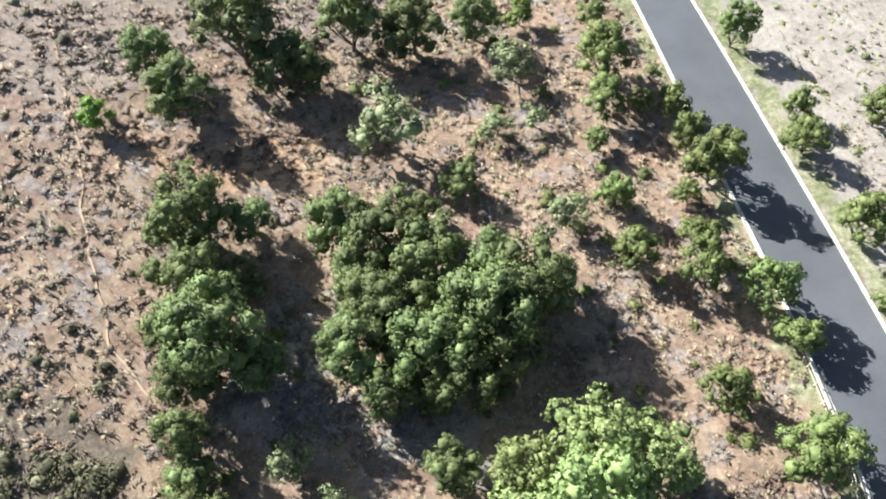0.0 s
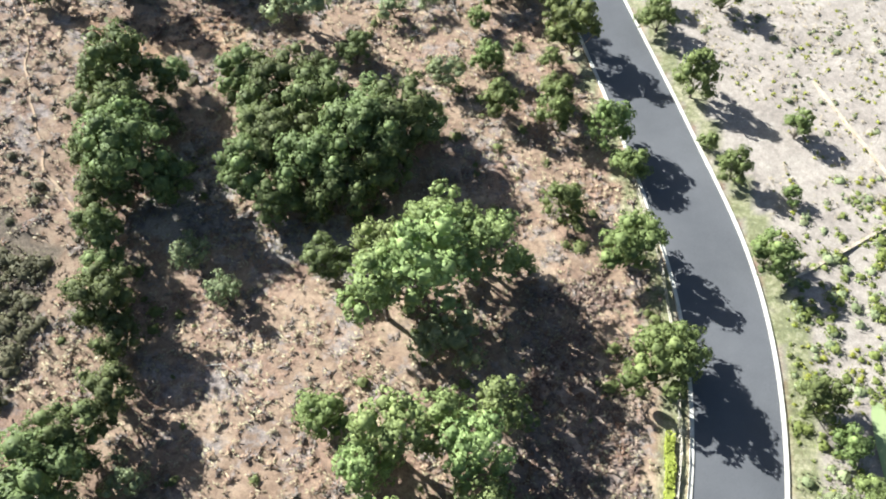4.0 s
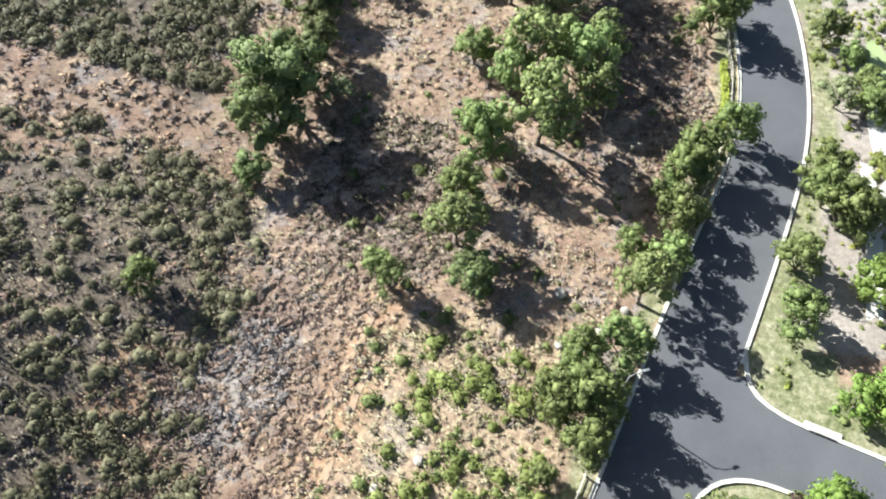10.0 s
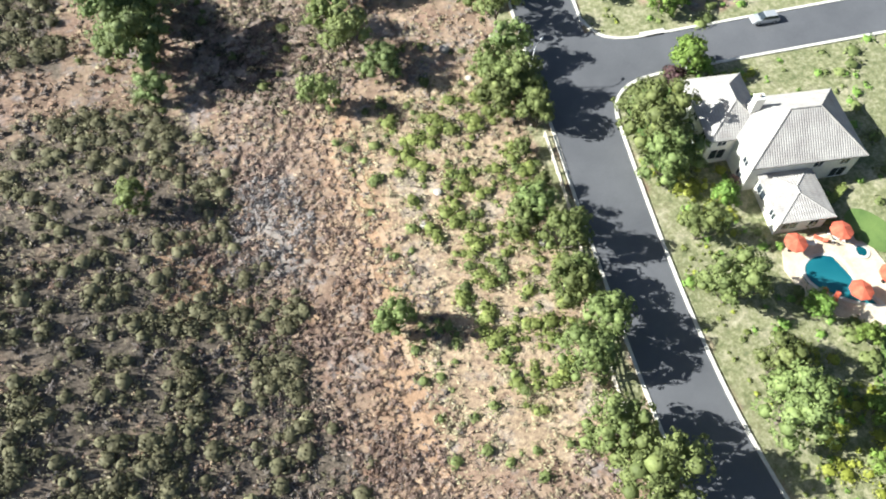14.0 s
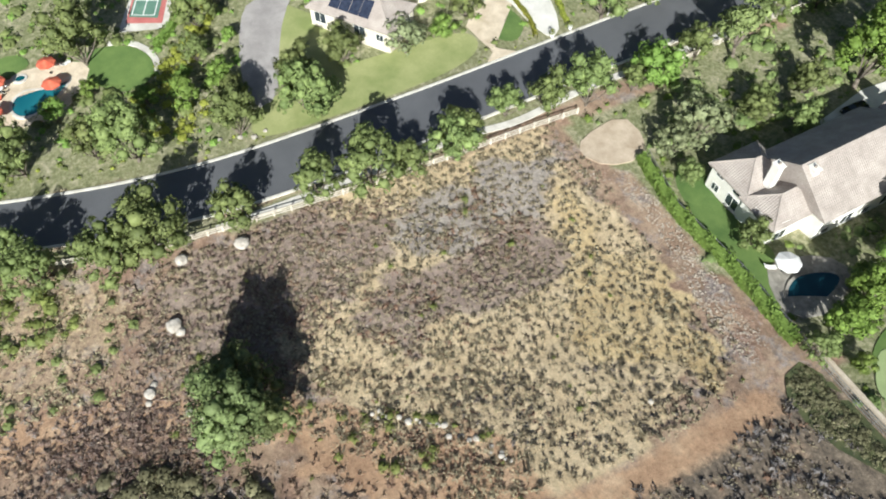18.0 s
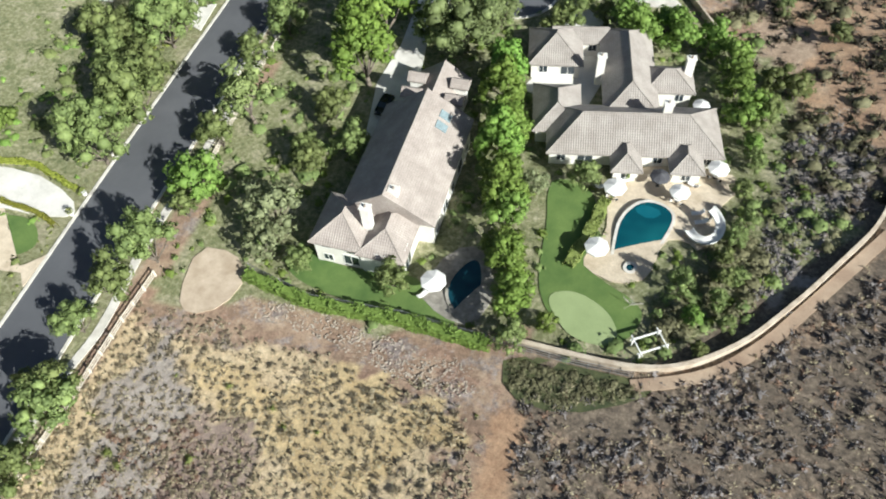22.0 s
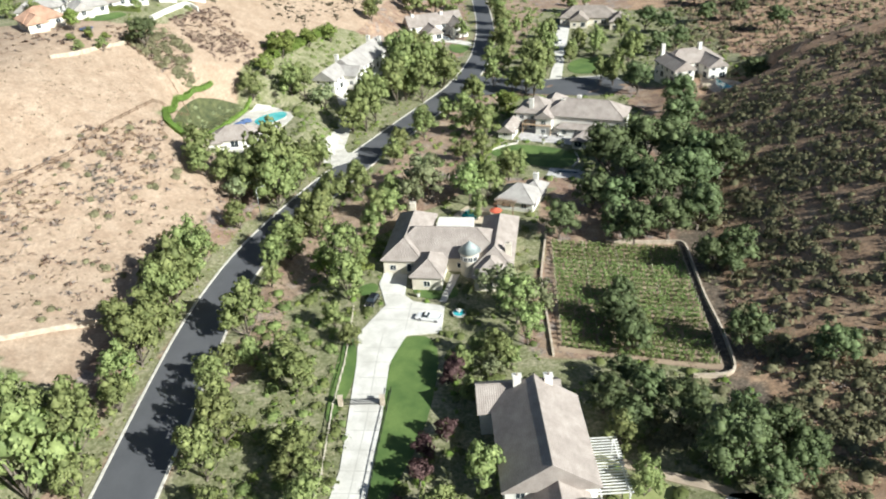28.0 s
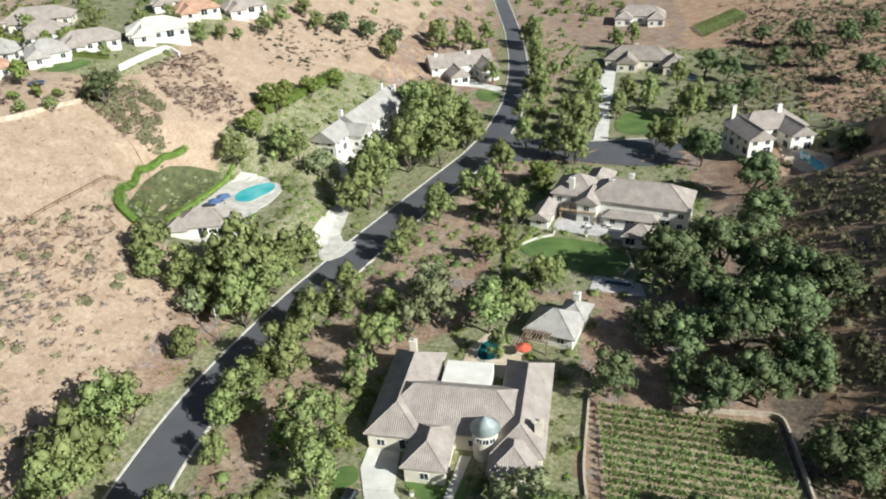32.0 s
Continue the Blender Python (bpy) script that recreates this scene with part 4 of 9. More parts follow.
def wall_bm(w, d, low, high, rise, kind):
    bm = bmesh.new()
    box(bm, -w / 2, -d / 2, low, w / 2, d / 2, high)
    if kind != "hip":
        for sx in (-1, 1):
            x0, x1 = sorted((sx * w / 2, sx * (w / 2 - 0.25)))
            pts = [(-d / 2, high), (d / 2, high), (0, high + rise * 0.985)]
            v0 = [bm.verts.new((x0, y, z)) for y, z in pts]
            v1 = [bm.verts.new((x1, y, z)) for y, z in pts]
            bm.faces.new(v0[::-1]), bm.faces.new(v1)
            for i in range(3):
                j = (i + 1) % 3
                bm.faces.new((v0[i], v0[j], v1[j], v1[i]))
    bmesh.ops.recalc_face_normals(bm, faces=bm.faces[:])
    return bm


STEEP = 1.58  # roof rise against the plan


def house(label, ox, oy, rot, blocks, wall=None, roof=None, chimneys=(), dormers=(), name="house", windows=True, skip=()):
    """blocks: x, y, length along the ridge, depth, turn of the ridge, eave height, rise, hip or gable."""
    wall, roof = wall or STUCCO, roof or ROOF
    base = max(hz(ox, oy), 0) + 0.05
    h_ = new(name)
    h_.matrix_world = pose(ox, oy, base, 0, 0, rot)
    tagged(h_, label, "house")
    c, s = math.cos(radians(rot)), math.sin(radians(rot))
    for i, (x, y, w, d, turn, eave, rise, kind) in enumerate(blocks):
        rise = min(rise * STEEP, 0.68 * d / 2)
        m = pose(x, y, 0, 0, 0, turn)
        part("wall", wall_bm(w, d, -3.0, eave + 0.06, rise, kind), wall, h_).matrix_basis = m
        r = part("roof", roof_bm(w, d, rise, kind), roof, h_)
        r.matrix_basis = pose(x, y, eave, 0, 0, turn)
        part("ridge_cap", cap_bm(w, d, rise, kind), roof, r)
        ct, st = math.cos(radians(turn)), math.sin(radians(turn))
        A, B = w / 2 + 1.0, d / 2 + 1.0
        loc = [(x + px * ct - py * st, y + px * st + py * ct) for px, py in ((-A, -B), (A, -B), (A, B), (-A, B))]
        rect = np.array([(ox + px * c - py * s, oy + px * s + py * c) for px, py in loc])
        KEEP_OUT.append(rect)
        HOUSE_OUT.append(rect)
        if not windows:
            continue
        for side in range(4):
            run, off, t_ = (w, d / 2, 0) if side in (0, 2) else (d, w / 2, 90)
            sign = -1 if side in (0, 3) else 1
            k = int(run / 3.4)
            for q in range(k):
                along = -run / 2 + run * (q + 0.5) / k
                lx, ly = (along, sign * off) if t_ == 0 else (sign * off, along)
                px, py = x + lx * ct - ly * st, y + lx * st + ly * ct
                if any(j != i and abs((px - bx) * math.cos(radians(bt)) + (py - by) * math.sin(radians(bt))) < bw / 2 + 0.9 and abs(-(px - bx) * math.sin(radians(bt)) + (py - by) * math.cos(radians(bt))) < bd / 2 + 0.9 for j, (bx, by, bw, bd, bt, *_) in enumerate(blocks)):
                    continue
                if eave > 4.6:
                    set_window(h_, px, py, 3.4, turn + t_)
                    set_window(h_, px, py, 0.5, turn + t_, GLASS_DOOR if q % 2 else WIN)
                else:
                    set_window(h_, px, py, 0.6 if q % 2 else 0.9, turn + t_, GLASS_DOOR if q % 2 else WIN)
    for x, y, top in chimneys:
        top += 0.8
        bm = bmesh.new()
        box(bm, x - 0.65, y - 0.5, 1.0, x + 0.65, y + 0.5, top - 0.25)
        box(bm, x - 0.78, y - 0.62, top - 0.25, x + 0.78, y + 0.62, top - 0.08, bevel=0.03)
        ch = part("chimney", bm, wall, h_)
        pot = bmesh.new()
        tube(pot, (x, y, top - 0.1), (x, y, top + 0.3), 0.2, 0.16)
        part("chimney_pot", pot, ROOF_DARK, ch)
    for x, y, z, turn in dormers:
        bm = bmesh.new()
        box(bm, -0.9, -1.6, -0.6, 0.9, 0.5, 1.0)
        dm = part("dormer", bm, wall, h_)
        dm.matrix_basis = pose(x, y, z, 0, 0, turn)
        part("dormer_roof", roof_bm(2.6, 2.0, 0.75, "gable", 0.2), roof, dm).matrix_basis = pose(0, -0.5, 1.0, 0, 0, 90)
        set_window(dm, 0, -1.62, -0.3, 0, DORMER_WIN)
    return h_


DORMER_WIN = window_meshes(1.1, 1.15)

villa_a = house("long white villa with pale clay tile roof and two chimneys", -30, -203, 0, [
    (0, 1.2, 20.0, 13.0, 90, 5.4, 3.1, "gable"), (5.2, 13.6, 8.0, 7.0, 90, 5.0, 2.4, "hip"), (-1.2, 13.6, 8.6, 6.0, 90, 4.8, 2.2, "hip"), (0.2, -13.4, 10.4, 7.4, 90, 4.4, 2.3, "gable")],
    chimneys=[(-1.1, 10.3, 9.2), (1.7, 14.0, 9.0)], dormers=[(3.2, -15.4, 5.2, 90), (3.2, -11.8, 5.2, 90), (-2.8, -15.4, 5.2, -90), (-2.8, -11.8, 5.2, -90)])
for dy in (-6.6, -4.4):
    bm = bmesh.new()
    box(bm, -0.95, -0.75, 0, 0.95, 0.75, 0.14, bevel=0.04)
    part("skylight", bm, SKYLIGHT, villa_a).matrix_basis = pose(-3.4, dy, 7.6, 0, -34.2, 0)
villa_b = house("low white villa with grey hipped tile roofs round a court", -60.5, -217.8, 11, [
    (0, 0, 25.0, 9.5, 0, 3.2, 3.0, "hip"), (1.3, 5.2, 5.5, 3.6, 90, 3.1, 1.5, "hip"), (-7.4, 5.2, 5.5, 4.0, 90, 3.1, 1.6, "hip"),
    (0, -13.4, 19.5, 7.6, 90, 3.4, 2.5, "hip"), (-6.2, -11.4, 7.0, 5.4, 0, 3.3, 1.9, "hip"), (7.5, -22.2, 8.5, 3.6, 0, 3.1, 1.4, "gable"), (11.6, -19.0, 8.5, 8.0, 90, 3.2, 2.4, "hip"), (11.4, -4.6, 9.5, 6.5, 90, 3.1, 2.1, "hip")],
    roof=ROOF_TAN, chimneys=[(-4.6, -1.0, 7.2), (-9.2, -12.2, 6.2), (4.6, -12.5, 6.0)])
villa_c = house("white two-storey house with tiled gables and dormers", -48, -290, 10, [
    (0, 0, 18.5, 13.4, 90, 5.6, 3.3, "gable"), (-0.8, 16.4, 14.5, 8.4, 90, 4.2, 3.0, "gable"), (2.4, -11.0, 13.0, 7.0, 0, 5.2, 2.6, "gable")],
    chimneys=[(2.7, -9.9, 9.4), (-2.3, -9.4, 9.6)], dormers=[(2.9, 13.4, 5.1, 90), (2.9, 16.8, 5.1, 90), (2.9, 20.2, 5.1, 90), (-4.4, 13.4, 5.1, -90), (-4.4, 17.6, 5.1, -90)])
villa_d = house("wide cream house with tan tile roofs and round turret", -24.5, -353, 0, [
    (0, 0.6, 26.0, 12.0, 0, 4.0, 3.4, "hip"), (-11.5, -1.4, 23.0, 7.6, 90, 4.0, 2.9, "hip"), (9.2, -2.6, 22.0, 8.6, 90, 4.0, 3.1, "hip"), (2.6, 10.0, 9.4, 6.4, 90, 3.8, 2.4, "hip"), (-11.0, 10.2, 8.0, 6.6, 90, 3.8, 2.4, "hip")],
    wall=CREAM, roof=ROOF, chimneys=[(10.0, -11.5, 7.4), (-14.5, 6.0, 6.6)])
bm = bmesh.new()
tube(bm, (0, 0, 0), (0, 0, 5.9), 2.1, 2.1, 20)
turret = part("turret", bm, CREAM, villa_d)
turret.matrix_basis = pose(-6.0, 7.0, 0)
bm = bmesh.new()
tube(bm, (0, 0, 5.9), (0, 0, 8.2), 2.5, 0.05, 20)
part("turret_roof", bm, ROOF_COPPER, turret, "grey copper cone roof", smooth=True)
for a_ in (40, 70, 100, 130):
    set_window(villa_d, -6.0 + 2.1 * math.cos(radians(a_)), 7.0 + 2.1 * math.sin(radians(a_)), 4.0, a_ - 90, DORMER_WIN)
bm = bmesh.new()
box(bm, -5.0, -11.0, -1, 3.6, -5.0, 4.6, bevel=0.05)
part("flat_roof_wing", bm, STUCCO, villa_d, "flat white roof deck")
pool_house = house("small pool house with hipped brown roof", -39.6, -381, -14, [(0, 0, 9.5, 8.5, 0, 3.0, 2.3, "hip"), (-2.5, -5.5, 6.0, 5.0, 90, 2.9, 1.6, "hip")], wall=STUCCO, roof=ROOF_GREY, chimneys=[(-2.5, -6.5, 5.6)])
villa_e = house("large white two-storey house with balcony and terraces", -54.5, -436, -12, [
    (-3.5, 0, 25.0, 11.5, 0, 6.2, 2.3, "hip"), (13.0, -1.0, 11.0, 10.5, 0, 6.0, 2.6, "hip"), (8.6, 4.6, 7.0, 5.0, 90, 6.0, 1.8, "gable"), (9.0, -8.0, 12.0, 6.0, 90, 5.6, 2.6, "hip"), (-6.0, 14.2, 7.0, 6.0, 0, 3.0, 1.2, "hip"), (-2.5, 7.0, 13.0, 3.0, 0, 3.2, 0.6, "hip")],
    roof=ROOF, chimneys=[(13.8, 2.8, 9.2), (4.0, 0.5, 9.0), (0.0, -5.0, 8.6)])
hut = house("small white garden house with pale gabled roof", -33.6, -431, -12, [(0, 0, 9.5, 4.6, 90, 2.7, 1.3, "gable")], roof=ROOF)
villa_f = house("cream house with grey steep roofs and chimneys", -96, -484, 20, [(0, 0, 20, 10, 0, 5.4, 3.2, "hip"), (8.5, 5.0, 15, 7.5, 90, 5.4, 3.0, "gable"), (-4.5, 7.0, 10, 7.0, 90, 5.2, 2.8, "gable")], roof=ROOF, wall=STUCCO, chimneys=[(10, -2.0, 10.2), (-3.0, 0.5, 10.0)])
villa_g = house("low cream house with brown hipped roofs", -64, -578, -4, [(2, 0, 26, 12, 0, 4.0, 3.0, "hip"), (-12.5, 8.5, 12, 8, 90, 4.0, 2.6, "hip"), (6, 7.5, 8, 8, 90, 4.0, 2.2, "gable")], roof=ROOF_DARK, wall=CREAM, chimneys=[(3, -1, 8)])
villa_g2 = house("distant white house with pale roofs", -66, -660, -4, [(0, 0, 24, 11, 0, 4.2, 2.8, "hip"), (-8, 8, 9, 8, 90, 4.0, 2.2, "hip"), (8, 7, 9, 8, 90, 4.0, 2.2, "hip")], roof=ROOF, wall=STUCCO)
villa_h = house("white hillside house with gabled tile roof", 28.6, -482, -10.5, [(0, -2.5, 32, 11.5, 90, 5.0, 3.3, "gable"), (1.5, 20.5, 11, 8.5, 90, 5.0, 3.0, "gable"), (-3.5, 14.5, 8, 7, 0, 4.6, 2.6, "gable")], roof=ROOF_GREY, chimneys=[(2.0, 12.8, 9.6), (-2.6, -16.5, 9.2), (2.8, -17.5, 9.0)])
pavilion = house("white pool pavilion with hipped pinkish roof", 47.6, -405.6, 14, [(0, 0, 13.0, 8.4, 0, 3.4, 1.7, "hip"), (6.2, 2.0, 5.5, 5.0, 90, 3.0, 1.2, "hip")], roof=ROOF)
villa_i = house("white two-storey house with tan gables beside the road", 12, -563, 25, [(0, 0, 26, 11, 0, 5.4, 2.8, "gable"), (-9.5, 8.5, 11, 7.5, 90, 5.0, 2.6, "gable"), (3.5, 9.5, 12, 7.5, 90, 3.6, 2.4, "gable")], roof=ROOF, chimneys=[(10, 0.5, 9.2), (-4, 1, 9.0)])
villa_j = house("white house with broad pale grey hipped roof", 40.6, -254, -15, [(0, 0, 26, 12.0, 90, 4.6, 3.3, "hip"), (-3.4, 16.5, 13, 7.5, 90, 4.2, 2.4, "gable"), (-5.6, -9.6, 6, 6, 0, 4.2, 1.8, "hip")], roof=ROOF_GREY, chimneys=[(0.6, -9.0, 8.8), (-1.6, -5.0, 8.8)], dormers=[(-6.2, 13.4, 4.5, -90), (-6.2, 16.4, 4.5, -90), (-6.2, 19.4, 4.5, -90)])
villa_k = house("sprawling cream house with tan tile roofs and solar panels", 45.7, -163.1, 35, [(0, -1, 15, 11, 0, 3.9, 3.0, "hip"), (-3.1, 11.5, 16, 8.4, 0, 3.7, 2.6, "hip"), (-4.0, 5.5, 14, 8, 90, 3.8, 2.6, "hip"), (-3.5, -10.5, 17, 8.5, 0, 3.7, 2.6, "hip"), (-9.6, -5.6, 7.5, 6.4, 90, 3.4, 2.0, "hip")], wall=CREAM, roof=ROOF)
for lx, ly, w_, d_ in ((-2.7, 13.8, 8.0, 3.2),):
    for i in range(4):
        bm = bmesh.new()
        box(bm, -w_ / 8 + 0.04, -d_ / 2, 0, w_ / 8 - 0.04, d_ / 2, 0.06)
        part("solar_panel", bm, SOLAR, villa_k).matrix_basis = pose(lx - w_ / 2 + w_ * (i + 0.5) / 4, ly, 5.16, -34.2, 0, 0)
for i in range(4):
    bm = bmesh.new()
    box(bm, -0.8, -1.5, 0, 0.8, 1.5, 0.06)
    part("solar_panel", bm, SOLAR, villa_k).matrix_basis = pose(-7.8 + 1.66 * i, -13.2, 4.88, 34.2, 0, 0)
bm = bmesh.new()
tube(bm, (0, 0, 0), (0, 0, 4.4), 2.0, 2.0, 20)
turret = part("turret", bm, CREAM, villa_k)
turret.matrix_basis = pose(-8.6, 0.6, 0)
bm = bmesh.new()
tube(bm, (0, 0, 4.4), (0, 0, 6.2), 2.5, 0.05, 20)
part("turret_roof", bm, ROOF_COPPER, turret, "blue-grey copper cone roof", smooth=True)
villa_l = house("white two-storey house with pale tile roof by the corner", 48.5, -78.5, -20, [(-4.6, 4.8, 11, 8.0, 90, 5.6, 2.6, "hip"), (3.6, -0.5, 16, 11.5, 0, 5.8, 3.0, "hip"), (1.0, -10.0, 8.0, 7.0, 90, 3.2, 0.5, "hip")], roof=ROOF_GREY, chimneys=[(-2.2, 2.0, 9.4)])
villa_m = house("white pool house with pale hipped roof", 72.5, -13.0, 14, [(0, 0, 14.0, 7.0, 0, 3.2, 1.9, "hip"), (3.5, -6.5, 9.0, 7.0, 90, 3.4, 1.9, "hip")], roof=ROOF, wall=CREAM)
for x, y, t_, w_, d_, rf, wl, lab in ((111, -446, 40, 11, 9, ROOF_GREY, STUCCO, "white tract house with grey roof on the hill"), (106, -459, 33, 17, 8, ROOF, STUCCO, "white tract house with long tan roof on the hill"), (94, -477, 33, 18, 12, CONCRETE, STUCCO, "large bright white house on the hill"), (117, -428, 50, 12, 9, ROOF_TERRA, CREAM, "tract house with terracotta roof"), (148, -492, 25, 22, 11, ROOF, CREAM, "cream tract house with tan roof on the hill"), (128, -446, 15, 13, 9, ROOF_GREY, STUCCO, "white tract house with grey roof among trees"), (96, -507, 40, 15, 9, ROOF_TERRA, CREAM, "tract house with terracotta roof"), (85, -522, 40, 15, 8, ROOF, STUCCO, "white tract house with covered patio"), (112, -520, 30, 15, 11, ROOF, STUCCO, "white tract house with tan roof"), (130, -470, 30, 14, 10, ROOF, STUCCO, "white tract house with tan roof")):
    house(lab, x, y, t_, [(0, 0, w_, d_, 0, 3.2, 2.0, "hip"), (w_ * 0.25, d_ * 0.5, 7, 6, 90, 3.0, 1.6, "gable")], wall=wl, roof=rf)


# ---- yards, pools, walls, hedges ----
LAWNS = [
    ("lawn", [(52.1, -142.7), (46.8, -145.7), (40.1, -150.7), (33.0, -152.6), (24.2, -142.7), (34.0, -137.1), (48.2, -140.2)], DRY_LAWN, "sunlit back lawn beside the solar-roofed house"),
    ("lawn", [(-50.7, -208.4), (-57.2, -207.2), (-58.4, -197.4), (-57.1, -192.9), (-60.9, -190.2), (-65.2, -188.2), (-66.5, -185.6), (-64.2, -180.8), (-60.7, -180.7), (-54.9, -183.0), (-52.4, -187.2), (-51.6, -192.4), (-51.3, -199.2), (-50.1, -204.8)], LAWN, "mown green lawn sweeping past the villa pool"),
    ("lawn", [(-24, -184.6), (-36.5, -186.2), (-37.6, -182.4), (-43, -180.4), (-43, -178.6), (-22, -180.2), (-16, -183.5), (-18, -188)], LAWN, "small green lawn behind a clipped hedge"),
    ("lawn", [(31.7, -178.2), (29.1, -181.2), (23.4, -181.5), (19.9, -177.6), (21.8, -174.9), (27.1, -173.5)], LAWN, "round green lawn ringed by a path"),
    ("lawn", [(27.5, -171), (22, -172), (18.4, -164), (18.2, -140), (19.2, -128), (26, -131), (29, -142), (28, -156)], DRY_LAWN, "thin yellowing lawn sloping to the road"),
    ("lawn", [(47.8, -106.2), (51.6, -109.5), (51.0, -115.4), (47.1, -119.4), (42.1, -119.6), (39.2, -117.1), (39.0, -113.2), (43.6, -109.0)], LAWN, "shaded green lawn below the pool"),
    ("lawn", [(50.5, -94), (54.5, -92.5), (57, -99), (52, -102)], LAWN, "small green lawn beside the pool"),
    ("lawn", [(36.2, -62.5), (40.4, -60), (46, -61), (44.6, -66), (37.4, -74), (33.6, -76.5)], LAWN, "green corner lawn under the trees"),
    ("lawn", [(61.8, -18.6), (65.9, -19), (70, -25.6), (68, -36), (61.1, -30.0)], LAWN, "shaded green lawn beside a stone path"),
    ("lawn", [(-18.4, -321.6), (-27.5, -322), (-29, -300), (-26.4, -284.4), (-21.4, -272), (-20.6, -284), (-19.6, -305.5)], LAWN, "long green lawn beside the driveway"),
    ("lawn", [(-6.6, -339.7), (-10.4, -340.6), (-11.4, -336.6), (-6.8, -334.4)], LAWN, "round patch of lawn by the garage"),
    ("lawn", [(-17.6, -339.6), (-28.2, -341.0), (-29.2, -335.2), (-21.0, -334.6)], LAWN, "small green lawn before the front door"),
    ("lawn", [(-9.6, -322), (-13.6, -310), (-12.4, -296), (-10.4, -297), (-8, -318)], LAWN, "narrow green strip along the drive"),
    ("lawn", [(-60.9, -290.5), (-67.6, -288.2), (-68.7, -283.7), (-66.5, -279.8), (-59.5, -281.0)], DRY_LAWN, "small sunlit back lawn"),
    ("lawn", [(-27.6, -414.9), (-32.7, -420.0), (-36.7, -421.9), (-47.8, -419.9), (-54.0, -415.0), (-55.0, -409.8), (-53.0, -405.2), (-46.7, -404.0), (-34.9, -409.1)], LAWN, "bright oval lawn below the terrace"),
    ("lawn", [(-51.5, -493.4), (-69.3, -496.5), (-76, -506), (-70, -518), (-53, -516)], LAWN, "green front lawn at the cul-de-sac"),
    ("lawn", [(-1, -528), (-8.6, -526), (-8.5, -546), (2, -544)], LAWN, "green front lawn by the road"),
    ("lawn", [(23.7, -235.5), (18.6, -236.3), (20.4, -247.1), (25.2, -244.1)], LAWN, "green verge beside the driveway"),
    ("lawn", [(108.8, -437.5), (101.4, -434.6), (96.4, -446.1), (101.7, -448.9), (104.1, -445.9)], LAWN, "bright lawn behind a tract house"),
    ("ivy", [(61.7, -395.4), (69.3, -411.9), (69.1, -423.8), (65.4, -430.1), (61.1, -433.6), (56.2, -435.5), (59.9, -426.3), (61.7, -414.8), (56.7, -394.0)], IVY, "grey-green groundcover bank round the pool terrace"),
]
for nm, pts, mt, lab in LAWNS:
    patch(nm, pts, mt, 0.13 if nm == "lawn" else 0.3, 2, lab, nm, blocks=nm == "lawn")
patch("ivy_bank", [(-50.0, -177.2), (-64.1, -176.6), (-69.0, -176.6), (-67.6, -174.0), (-58.8, -169.8), (-51.4, -171.0)], IVY, 0.12, 1, "dark green ivy bank below the garden fence", "ivy", blocks=False)

